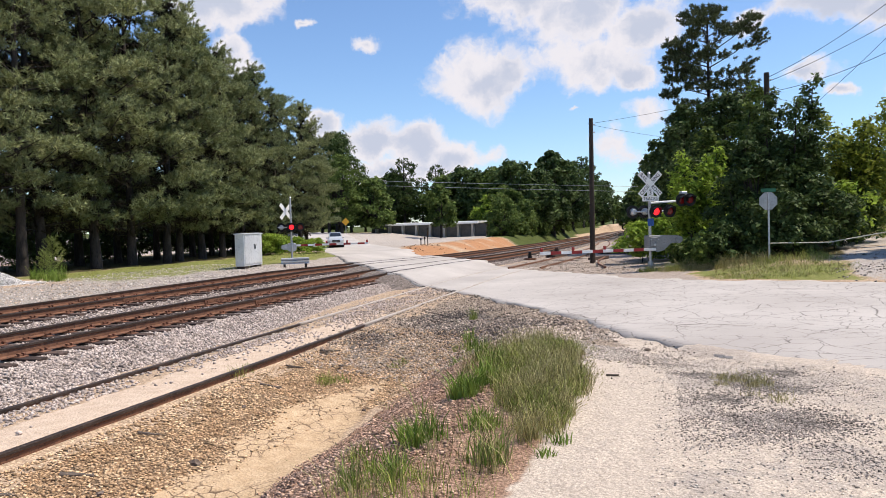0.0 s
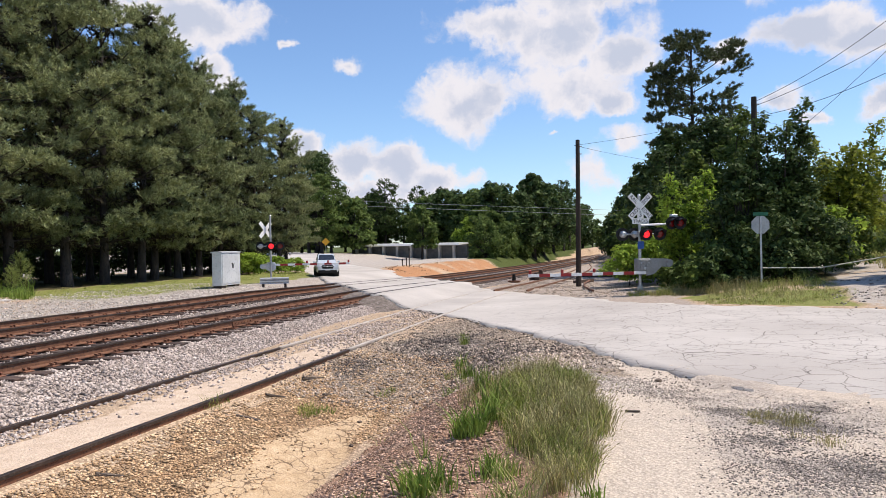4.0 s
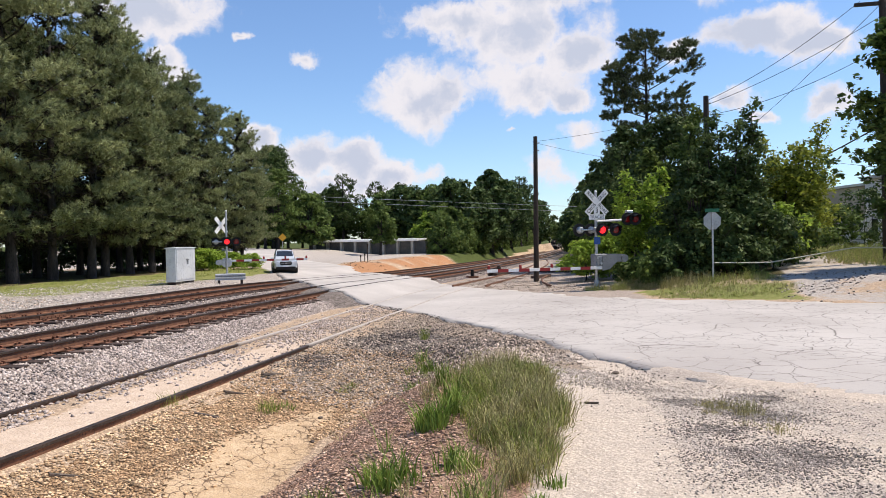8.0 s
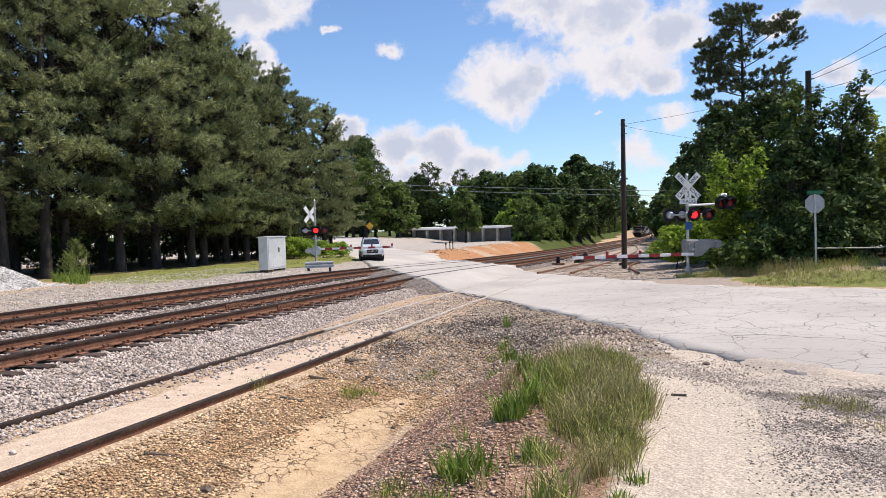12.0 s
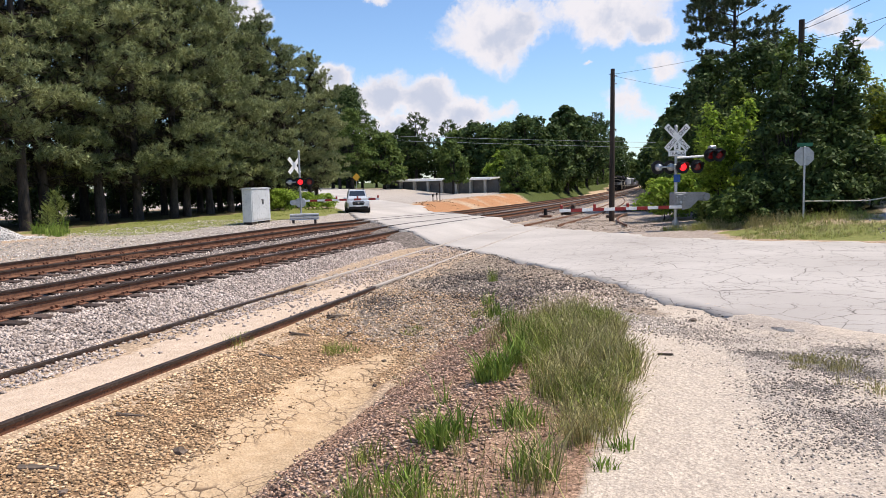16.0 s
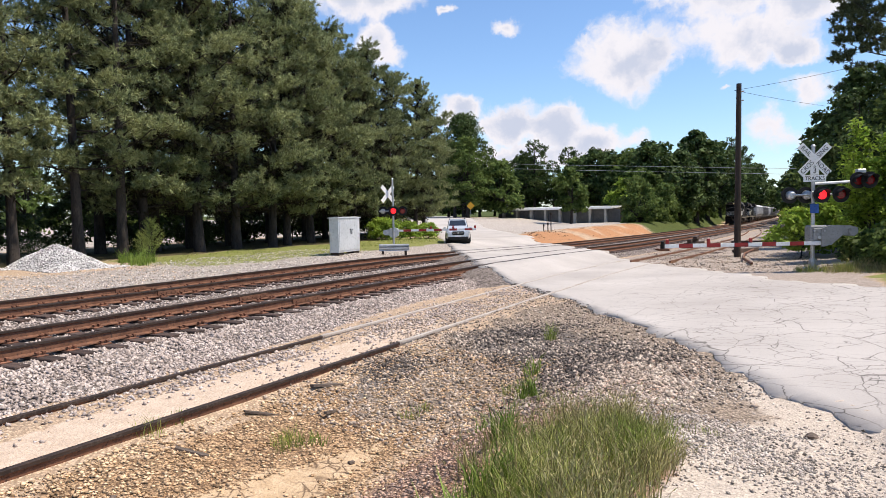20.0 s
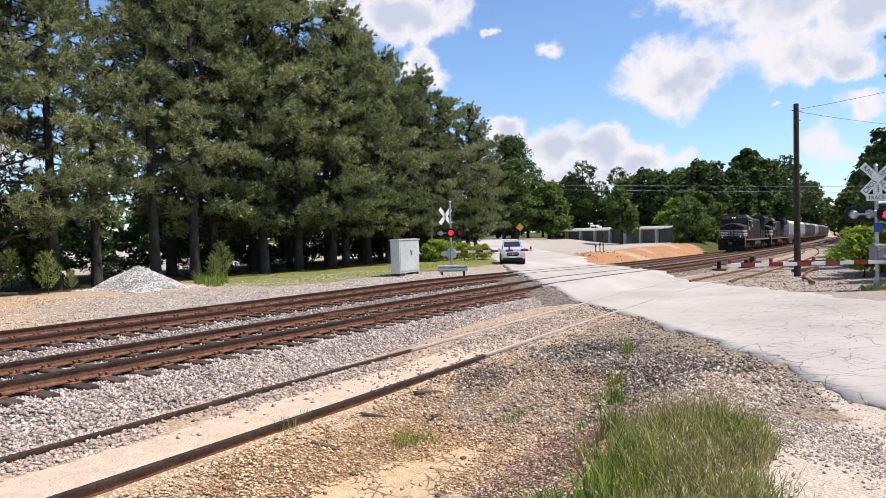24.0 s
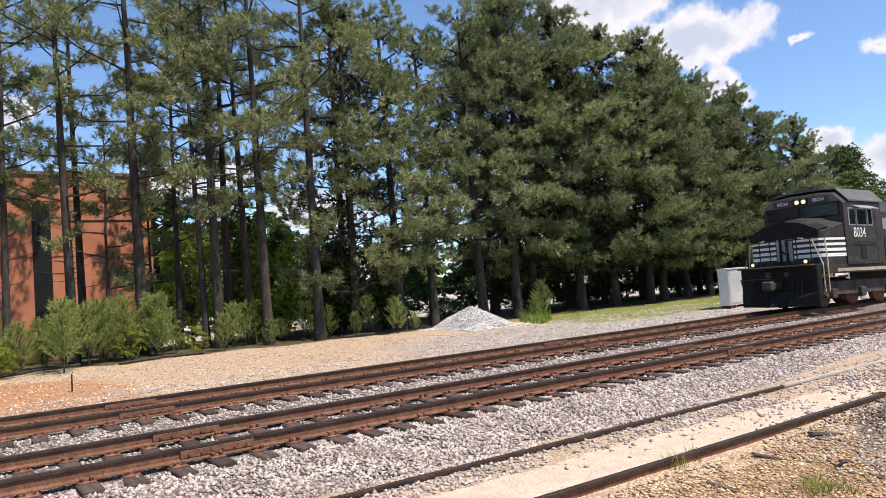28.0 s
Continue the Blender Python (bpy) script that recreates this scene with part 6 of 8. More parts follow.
FRESH = mat("fresh_grass", [(0.15, 0.24, 0.04), (0.26, 0.345, 0.075), (0.085, 0.14, 0.025)], 2.2, 14, 0.55, 0, 0.0, island=True, vary=0.4, spec=0.15, trans=0.25)
grass_patch("fresh_grass", "fresh bright green broad-bladed tufts on the bank", [(4.04, 5.95, 0.13, 0.16, 420, 0.27), (4.15, 6.5, 0.14, 0.16, 260, 0.25), (4.46, 4.85, 0.20, 0.20, 420, 0.20), (4.72, 4.05, 0.16, 0.2, 260, 0.20), (5.13, 4.2, 0.08, 0.1, 120, 0.12), (5.18, 4.5, 0.08, 0.08, 90, 0.12), (4.1, 4.55, 0.2, 0.2, 300, 0.22), (4.0, 3.7, 0.25, 0.3, 300, 0.2),
            (3.75, 5.45, 0.05, 0.05, 80, 0.26), (3.62, 8.35, 0.10, 0.12, 220, 0.30), (4.0, 7.3, 0.16, 0.2, 260, 0.28), (2.87, 9.68, 0.12, 0.14, 220, 0.22), (2.8, 11.0, 0.09, 0.10, 120, 0.24), (1.14, 9.03, 0.14, 0.16, 240, 0.17), (2.37, 12.17, 0.12, 0.16, 160, 0.24), (-0.05, 8.4, 0.08, 0.12, 110, 0.14), (-19.6, 23.4, 0.7, 0.8, 900, 0.55), (-18.4, 22.3, 0.5, 0.5, 450, 0.4)], FRESH, 11, wide=2.1)
grass_patch("weed_tufts", "small green weed tufts among the gravel", [(0.07, 7.95, 0.10, 0.14, 160, 0.16), (1.0, 8.85, 0.16, 0.2, 420, 0.2), (2.45, 11.5, 0.25, 0.3, 300, 0.2), (3.0, 10.4, 0.2, 0.25, 160, 0.18),
            (4.9, 9.1, 0.25, 0.2, 160, 0.14), (2.45, 7.9, 0.08, 0.1, 80, 0.15), (3.6, 4.3, 0.12, 0.12, 120, 0.18), (1.6, 10.4, 0.12, 0.3, 200, 0.14), (2.0, 14.0, 0.1, 0.1, 120, 0.25), (5.5, 27.0, 0.5, 0.4, 900, 0.3), (6.5, 26.6, 0.5, 0.4, 700, 0.3)], GRASS, 7)
grass_patch("verge_grass", "short green verge grass along the pines", [(9.4, 22.7, 2.2, 1.7, 6000, 0.12), (10.2, 25.2, 1.3, 1.0, 2200, 0.3), (17.5, 26, 2.2, 3.2, 6000, 0.35), (18.4, 31, 3.2, 4.0, 8000, 0.45), (18.8, 38, 3.4, 5, 7000, 0.6), (-19, 32, 3.0, 8.5, 9000, 0.13), (-18.6, 42, 2.4, 5.0, 4000, 0.15)], GRASS, 8)
grass_patch("dry_verge", "dry yellow grass under the stop sign", [(9.2, 22.6, 2.2, 1.5, 4200, 0.14), (9.6, 24.6, 2.0, 1.2, 2200, 0.25), (8.3, 26.6, 1.3, 1.2, 2200, 0.45), (5.9, 27.3, 0.7, 0.5, 500, 0.35), (18.5, 30, 3.5, 4, 2500, 0.45), (17.2, 31, 2.4, 4.5, 3000, 0.5), (18.8, 38, 3.5, 5, 3500, 0.6), (7.7, 27.4, 1.5, 1.0, 5200, 0.42), (6.6, 26.4, 0.8, 0.7, 1200, 0.2)], DRYGRASS, 9)

# ---- lettering ----
def letters(name, text, size, mt, parent, m, label="", squash=1.0):
    c = bpy.data.curves.new(name, "FONT")
    c.body, c.size, c.align_x, c.align_y, c.extrude = text, size, "CENTER", "CENTER", 0.002
    tmp = bpy.data.objects.new(name, c)
    scene.collection.objects.link(tmp)
    me = bpy.data.meshes.new_from_object(tmp.evaluated_get(bpy.context.evaluated_depsgraph_get()))
    bpy.data.objects.remove(tmp)
    if squash != 1.0:
        me.transform(Matrix.Diagonal((squash, 1, 1, 1)))
    me.materials.clear()
    me.materials.append(mt)
    ob = new(name, me)
    ob.parent = parent
    ob.matrix_local = m
    return tagged(ob, label)


DULL = mat("dull_grey_paint", [(0.20, 0.205, 0.205), (0.27, 0.275, 0.275), (0.14, 0.14, 0.135)], 2, 20, 0.7, 0, 0.1)
SIGNBLACK = mat("sign_black", [(0.015, 0.015, 0.015), (0.02, 0.02, 0.02)], 5, 30, 0.6, 0, 0)
SIGNWHITE = mat("sign_white", [(0.72, 0.72, 0.70), (0.8, 0.8, 0.78), (0.62, 0.6, 0.56)], 3, 25, 0.45, 0, 0)
LAMPRED = mat("lit_red_lens", [(0.5, 0.01, 0.01), (0.6, 0.02, 0.02)], 5, 30, 0.3, 0, 0, emit=((1.0, 0.02, 0.03), 1.5))
LENSRED = mat("dark_red_lens", [(0.20, 0.008, 0.010), (0.26, 0.012, 0.014)], 5, 30, 0.15, 0, 0)
LAMPWHITE = mat("lit_headlamp", [(0.5, 0.48, 0.4), (0.6, 0.56, 0.45)], 5, 30, 0.3, 0, 0, emit=((1.0, 0.80, 0.42), 0.95))
SIGNGREY = mat("sign_back_aluminium", [(0.36, 0.37, 0.37), (0.44, 0.45, 0.45), (0.3, 0.3, 0.3)], 4, 30, 0.5, 0.4, 0.02)
BLUE = mat("blue_sign", [(0.02, 0.08, 0.30), (0.03, 0.11, 0.36)], 5, 30, 0.5, 0, 0)
YELLOW = mat("yellow_sign", [(0.65, 0.33, 0.02), (0.7, 0.38, 0.03)], 5, 30, 0.5, 0, 0)
GREENSIGN = mat("green_sign", [(0.01, 0.12, 0.06), (0.02, 0.15, 0.08)], 5, 30, 0.5, 0, 0)


def lamp_head(parent, x, y, z, face, lit, name="flashing_light"):
    """A hooded round crossing light facing -y of its parent (face 1) or +y (face -1)."""
    b = Build()
    s = face
    b.tube((x, y, z), (x, y - 0.035 * s, z), 0.25, 0.25, 20)
    rear = Build().tube((x, y + 0.15 * s, z), (x, y + 0.1 * s, z), 0.08, 0.13, 14).tube((x, y + 0.1 * s, z), (x, y + 0.002 * s, z), 0.13, 0.14, 14)
    n = 12
    vs, fs = [], []
    for i in range(n + 1):
        a = math.pi * (-0.12 + 1.24 * i / n)
        for r, yy in ((0.155, 0.03), (0.17, 0.03), (0.17, 0.30), (0.155, 0.30)):
            cut = 1.0 if 2 < i < n - 2 else 0.55
            vs.append((x + r * math.cos(a), y - s * (0.03 if yy < 0.1 else 0.03 + (yy - 0.03) * cut), z + r * math.sin(a)))
    for i in range(n):
        for j in range(4):
            k = (j + 1) % 4
            fs.append((i * 4 + j, i * 4 + k, i * 4 + 4 + k, i * 4 + 4 + j))
    b.add(vs, fs)
    h = part(name, b, BLACK, parent, "black hooded warning light")
    part("lamp_housing", rear, STEEL, h, "grey rear housing")
    lens = Build().tube((x, y - 0.037 * s, z), (x, y - 0.055 * s, z), 0.145, 0.12, 18)
    part("lens", lens, LAMPRED if lit else LENSRED, h, "glowing red lens" if lit else "dark red lens")
    return h


def crossbuck(parent, z, turn, text=True, out=0.0, half=0.61):
    """Two crossed white blades, lettered on the -y side."""
    cb = []
    for i, a in enumerate((45, -45)):
        y = -0.085 - 0.006 * i
        M = pose(out, 0, 0, 0, 0, turn) @ pose(0, y, z, 0, a, 0)
        bl = part("blade", Build().box(-half, half, -0.003, 0.003, -0.114, 0.114, c=0.002, M=M), SIGNWHITE, parent, "white crossbuck blade")
        cb.append(bl)
    if text:
        for txt, off, a, yy in (("RAIL", -0.36, 45, -0.0895), ("ROAD", 0.36, 45, -0.0895), ("CROS", -0.32, -45, -0.0955), ("SING", 0.33, -45, -0.0955)):
            M = pose(0, yy, z, 0, a, 0) @ pose(off, 0, 0, 90, 0, 0)
            letters("lettering", txt, 0.205, SIGNBLACK, parent, M, squash=0.9)


def crossing_signal(m, label, near_side, arm, lit, lift=0.0):
    """Mast with crossbuck, paired lights, gate mechanism and lowered gate arm. Its traffic side is -y."""
    t = thing("crossing_signal", m, label, "crossing signal", "crossing signals")
    top = 3.72 if near_side else 3.95
    part("mast", Build().tube((0, 0, 0.1), (0, 0, top), 0.06, 0.055, 12).tube((0, 0, top), (0, 0, top + 0.07), 0.075, 0.03, 12), STEEL, t, "galvanised steel mast")
    part("base", Build().box(-0.2, 0.2, -0.2, 0.2, -0.1, 0.08, c=0.02).tube((0, 0, 0.08), (0, 0, 0.34), 0.13, 0.10, 10), STEEL, t)
    crossbuck(t, 3.32 if near_side else 3.18, 0 if near_side else 46, near_side, 0.0 if near_side else 0.2, 0.61 if near_side else 0.58)
    if near_side:
        pl = part("track_count_sign", Build().box(-0.34, 0.34, -0.098, -0.092, 2.66, 2.86, c=0.002), SIGNWHITE, t, "white plate reading TRACKS")
        letters("lettering", "TRACKS", 0.17, SIGNBLACK, t, pose(0, -0.1005, 2.755, 90, 0, 0), squash=0.95)
        letters("lettering", "3", 0.24, SIGNBLACK, t, pose(0, -0.0995, 2.99, 90, 0, 0))
        part("number_backing", Build().box(-0.13, 0.13, -0.0945, -0.0905, 2.87, 3.1), SIGNWHITE, t)
        part("notice", Build().box(-0.13, 0.13, -0.09, -0.08, 1.72, 2.0), BLUE, t, "small blue notice")
    bar = Build().tube((-0.62, -0.02, 2.27), (0.74, -0.02, 2.27), 0.03, n=8)
    bar.box(-0.09, 0.09, -0.09, 0.09, 2.17, 2.37, c=0.01)
    part("light_bar", bar, STEEL, t)
    front, back = ((0.17, 0.74), (-0.62, -0.14)) if near_side else ((0.55, 0.1), (-0.03, -0.52))
    for x, on in zip(front, lit[:2]):
        lamp_head(t, x, -0.16, 2.27, 1, on)
    for x, on in zip(back, (lit[2], False)):
        lamp_head(t, x, 0.14, 2.27, -1, on)
    if near_side:
        part("side_arm", Build().tube((0, 0, 2.60), (1.5, 0.1, 2.66), 0.042, n=8).tube((1.5, 0.1, 2.55), (1.5, 0.1, 2.95), 0.035, n=8).tube((1.2, 0.1, 2.72), (1.8, 0.1, 2.72), 0.03, n=8), WHITE, t, "white side arm")
        part("junction_box", Build().box(1.36, 1.62, 0.02, 0.2, 2.9, 3.02, c=0.02), STEEL, t)
        for x, on in ((1.34, lit[3]), (1.60, False)):
            lamp_head(t, x, -0.02 - 0.5 * (x - 1.34), 2.68, 1, on)
    sgn = -1 if arm > 0 else 1
    if near_side:
        gm = part("gate_mechanism", Build().box(-0.30, 0.22, -0.44, -0.07, 0.86, 1.36, c=0.04).box(-0.22, 0.14, -0.47, -0.43, 0.93, 1.28, c=0.015), DULL, t, "grey gate mechanism")
        part("bolt", Build().tube((-0.2, -0.5, 1.2), (-0.2, -0.46, 1.2), 0.03).tube((0.1, -0.5, 1.2), (0.1, -0.46, 1.2), 0.03).tube((-0.05, -0.5, 1.0), (-0.05, -0.46, 1.0), 0.05), STEEL, gm)
        cw = Build()
        for y0, y1 in ((-0.50, -0.45), (-0.12, -0.07)):
            cw.prism([(0.0, 0.72), (0.30 * sgn, 0.78), (0.62 * sgn, 1.06), (0.95 * sgn, 1.02), (1.08 * sgn, 1.12), (1.06 * sgn, 1.28), (0.85 * sgn, 1.34), (0.25 * sgn, 1.36), (0.0, 1.26)], "y", y0, y1)
        cw.box(min(0.34 * sgn, 0.56 * sgn), max(0.34 * sgn, 0.56 * sgn), -0.46, -0.1, 1.12, 1.32, c=0.02)
        cw.tube((0.92 * sgn, -0.54, 1.18), (0.92 * sgn, -0.03, 1.18), 0.14, 0.14, 14)
        part("counterweight", cw, DULL, t, "grey counterweight arms with a round weight")
    else:
        part("gate_mechanism", Build().tube((0, -0.42, 1.12), (0, -0.06, 1.12), 0.27, 0.27, 16).box(-0.25, 0.25, -0.40, -0.08, 0.92, 1.36, c=0.05), STEEL, t, "bright metal gate mechanism")
        part("counterweight", Build().prism([(0.0, 1.0), (0.45 * sgn, 0.98), (0.6 * sgn, 1.06), (0.58 * sgn, 1.24), (0.3 * sgn, 1.3), (0, 1.22)], "y", -0.50, -0.43), STEEL, t, "short metal counterweight")
    g = part("gate_arm", Build().box(min(0, arm), max(0, arm), -0.465, -0.44, 1.0 + lift, 1.11 + lift, c=0.004), SIGNWHITE, t, "lowered white gate arm with red bands")
    k = 0
    step = 0.41 * (1 if arm > 0 else -1)
    x = 0.5 * (1 if arm > 0 else -1)
    while abs(x + step) < abs(arm) + 0.05:
        if k % 2 == 0:
            part("red_band", Build().box(min(x, x + step), max(x, x + step), -0.469, -0.436, 0.997 + lift, 1.113 + lift), RED, g)
        k += 1
        x += step
    for f in (0.45, 0.72, 0.985):
        part("gate_lamp", Build().box(arm * f - 0.05, arm * f + 0.05, -0.49, -0.42, 1.11 + lift, 1.26 + lift, c=0.02), RED, g, "small red gate lamp")
    return t


R_ROT = 28.0                       # the road crosses the line at this angle
crossing_signal(pose(5.55, 27.4, float(gz(5.55, 27.4)) + 0.02, 0, 0, R_ROT), "railroad crossing signal with crossbuck, red lights and lowered gate", True, -4.6, (True, False, False, False), -0.22)
crossing_signal(pose(-14.22, 35.03, float(gz(-14.3, 34.95)) - 0.22, 0, 0, R_ROT + 180), "far crossing signal with red lights and lowered striped gate", False, -4.4, (False, False, True, False), 0.16)


def build_roadside():
    # signal equipment cabinet
    z = float(gz(-15.2, 31))
    t = thing("equipment_cabinet", pose(-14.18, 30.15, z, 0, 0, 6.4), "pale grey metal railway equipment cabinet", "cabinet")
    part("body", Build().box(-0.5, 0, 0, 2.06, 0.1, 1.72, c=0.015), CABINET, t)
    part("roof", Build().prism([(-0.55, 1.722), (0.05, 1.722), (0.05, 1.76), (-0.25, 1.79), (-0.55, 1.76)], "y", -0.05, 2.11), CABINET, t)
    d = part("door", Build().box(0.002, 0.03, 0.06, 2.0, 0.2, 1.66, c=0.006), CABINET, t)
    part("handle", Build().tube((0.05, 1.1, 0.95), (0.05, 1.1, 1.2), 0.015).tube((0.03, 1.1, 1.19), (0.06, 1.1, 1.19), 0.02).tube((0.05, 1.1, 1.18), (0.05, 1.0, 1.18), 0.013), BLACK, d, "dark door handle")
    part("handle", Build().tube((0.05, 1.2, 0.95), (0.05, 1.2, 1.15), 0.012).tube((0.05, 1.2, 1.14), (0.05, 1.28, 1.18), 0.012), BLACK, d)
    for y in (0.05, 1.5):
        part("plinth", Build().box(-0.46, -0.04, y, y + 0.5, -0.12, 0.1), POLEWOOD, t, "dark timber footing")
    # guard rail by the far signal
    t = thing("guard_rail", pose(-12.74, 32.72, float(gz(-12.74, 32.72)), 0, 0, 33), "short grey steel guard rail before the far signal", "guard rail")
    for x in (-0.56, 0.56):
        part("post", Build().box(x - 0.06, x + 0.06, 0.02, 0.14, -0.2, 0.55, c=0.01), POLEWOOD, t)
    prof = [(-0.02, 0.22), (0.0, 0.27), (-0.06, 0.31), (-0.06, 0.37), (0.0, 0.41), (-0.06, 0.45), (-0.06, 0.51), (0.0, 0.55), (0.01, 0.54), (-0.045, 0.5), (-0.045, 0.455), (0.012, 0.41), (-0.045, 0.365), (-0.045, 0.315), (0.012, 0.27), (0.0, 0.215)]
    part("beam", Build().prism(prof, "x", -0.74, 0.74), STEEL, t, "corrugated steel beam")
    # stop sign seen from behind
    zs = float(gz(9.55, 26.3))
    t = thing("stop_sign", pose(9.6, 26.3, zs, 0, 0, 12), "back of an octagonal stop sign on a steel post", "road sign")
    part("post", Build().box(-0.03, 0.03, -0.02, 0.02, -0.2, 2.85 - zs, c=0.004), STEEL, t)
    oc = [(0.33 * math.cos(radians(22.5 + 45 * i)), 2.54 - zs + 0.33 * math.sin(radians(22.5 + 45 * i))) for i in range(8)]
    part("plate", Build().prism(oc, "y", 0.022, 0.026), SIGNGREY, t, "bare aluminium back of the plate")
    part("street_name_blade", Build().box(-0.25, 0.25, -0.005, 0.005, 2.86 - zs, 2.98 - zs), GREENSIGN, t, "green street name blade")
    # poles and wires
    for x, y, h, rr, nm in ((2.42, 37.6, 7.75, 0.15, "lone bare dark wooden pole beside the crossing"), (10.9, 36.2, 8.3, 0.17, "wooden utility pole rising out of the trees")):
        zz = float(gz(x, y))
        t = thing("utility_pole", pose(x, y, zz, -1.0 if x < 5 else 0, 0.4 if x < 5 else 0, 0), nm, "utility pole", "wooden poles")
        part("shaft", Build().tube((0, 0, -0.3), (0, 0, h), rr, rr * 0.72, 12), POLEWOOD, t)
        part("insulator", Build().tube((rr * 0.7, 0, h - 0.35), (rr * 0.7 + 0.12, 0, h - 0.35), 0.03).tube((rr * 0.7, 0, h - 0.75), (rr * 0.7 + 0.1, 0, h - 0.75), 0.03), STEEL, t)
    px, py = 16.74, 30.5
    zz = float(gz(px, py))
    t = thing("utility_pole", pose(px, py, zz, 0, 0, 0), "tall wooden utility pole with a crossarm beside the drive", "utility pole", "wooden poles")
    part("shaft", Build().tube((0, 0, -0.3), (-0.1, 0, 10.94 + 0.6 - zz), 0.17, 0.12, 12), POLEWOOD, t)
    part("crossarm", Build().box(-1.1, 1.1, -0.06, 0.06, 10.94 - zz, 10.94 + 0.14 - zz, c=0.01), POLEWOOD, t)
    part("riser_pipe", Build().tube((0.2, -0.1, -0.2), (0.18, -0.1, 3.2), 0.05, n=8), STEEL, t, "grey riser pipe")

    def wire(p, q, sag, r=0.012, label="thin black sagging overhead wire"):
        p, q = Vector(p), Vector(q)
        pts = [p.lerp(q, i / 14) - Vector((0, 0, sag * 4 * (i / 14) * (1 - i / 14))) for i in range(15)]
        tagged(part("overhead_wire", Build().path(pts, r, 5), BLACK if r != 0.022 else STEEL), label, "wire", "overhead wires")

    top = (10.9, 36.2, 8.6)
    wire(top, (px - 0.9, py, 10.94 + 0.2), 0.3)
    wire((10.9, 36.2, 8.4), (px + 0.9, py, 10.94 + 0.2), 0.3)
    wire((10.9, 36.2, 7.9), (px, py, 10.94 - 1.6), 0.4)
    wire((13.6, 62, 7.6), (px, py, 10.94 + 0.2), 0.5)
    wire((14.2, 60, 4.2), (px, py, 6.34), 0.3, 0.03, "thick black cable running to the utility pole")
    wire((2.3, 37.6, 7.2), (10.9, 36.2, 8.2), 0.15, 0.008)
    wire((2.3, 37.6, 7.2), (10.0, 60, 8.2), 0.2, 0.008)
    for dz in (0, -0.75):
        wire((-62, 108, 11.3 + dz), (14, 108, 6.2 + dz), 0.1, 0.022, "long pale overhead wire before the wood")
    # bent chain across the drive
    pts = [(9.65, 26.3, 1.05), (11.6, 26.9, 1.02), (14.5, 27.4, 1.5), (19.0, 28.0, 1.42), (24, 28, 1.5)]
    cb = Build().path([Vector(p) for p in pts], 0.022, 6)
    tagged(part("barrier_cable", cb, mat("pale_rope", [(0.5, 0.48, 0.38), (0.6, 0.57, 0.45)], 4, 30, 0.8, 0, 0.1)), "pale cable strung across the drive", "cable")
    part("cable_post", Build().tube((19.0, 28.0, 0.6), (19.0, 28.0, 1.7), 0.05), POLEWOOD)
    tagged(bpy.data.objects["cable_post"], "thin wooden post carrying the cable", "post")
    # yellow warning sign by the road
    zz = float(gz(-36.0, 89.0))
    t = thing("warning_sign", pose(-36.0, 89.0, zz, 0, 0, 24), "yellow diamond warning sign on a post", "road sign")
    part("post", Build().box(-0.03, 0.03, -0.02, 0.02, -0.2, 2.3, c=0.004), STEEL, t)
    part("plate", Build().prism([(0, 1.25), (0.55, 1.8), (0, 2.35), (-0.55, 1.8)], "y", -0.03, -0.024), YELLOW, t)
    # steel marker posts by the far track
    for x, y, h in ((-15.3, 60.8, 0.6), (-14.85, 60.6, 0.75), (-14.5, 60.4, 1.6)):
        ob = part("marker_post", Build().tube((0, 0, -0.2), (0, 0, h), 0.045, 0.04, 8).box(-0.07, 0.07, -0.03, 0.03, h - 0.2, h, c=0.01), POLEWOOD, m=pose(x, y, float(gz(x, y))))
        tagged(ob, "dark marker post beside the far track", "post", "marker posts")
    # pile of ballast stone
    PILE = mat("fresh_crushed_stone", [(0.47, 0.455, 0.44), (0.64, 0.62, 0.60), (0.24, 0.225, 0.215)], 2, 30, 0.9, 0, 0.2, island=True, vary=0.45, spec=0.15)
    rng = np.random.default_rng(5)
    n = 2600
    a, r = rng.uniform(0, 6.283, n), np.sqrt(rng.random(n))
    px, py = -20.4 + 2.3 * r * np.cos(a), 20.3 + 1.55 * r * np.sin(a)
    hh = 0.95 * np.clip(1 - r, 0, 1) ** 0.85 * (1 + 0.12 * np.sin(3 * a)) * np.where(np.cos(a) > 0, 1.0, 0.95)

    def pile_z(x, y):
        q = np.hypot((x + 20.4) / 2.3, (y - 20.3) / 1.55)
        return gz(x, y) + 0.95 * np.clip(1 - q, 0, 1) ** 0.9
    rr = np.linspace(0, 1.05, 14)
    aa = np.linspace(0, 2 * math.pi, 41)[:-1]
    R, A = np.meshgrid(rr, aa)
    X, Y = -20.4 + 2.3 * R * np.cos(A), 20.3 + 1.55 * R * np.sin(A)
    Z = pile_z(X, Y) - 0.01
    idx = np.arange(R.size).reshape(R.shape)
    nxt = np.roll(idx, -1, axis=0)
    F = np.stack([idx[:, :-1], idx[:, 1:], nxt[:, 1:], nxt[:, :-1]], -1).reshape(-1, 4)
    tagged(new("stone_pile", numpy_mesh("stone_pile", np.c_[X.ravel(), Y.ravel(), Z.ravel()], F, PILE)), "heap of pale grey ballast stone by the verge", "stone pile")
    scatter_stones("pile_stones", "loose stones lying on the heap", [(-22.7, -18.1, 18.7, 21.9, 5200)], pile_z, (0.025, 0.06), PILE, 8)


build_roadside()

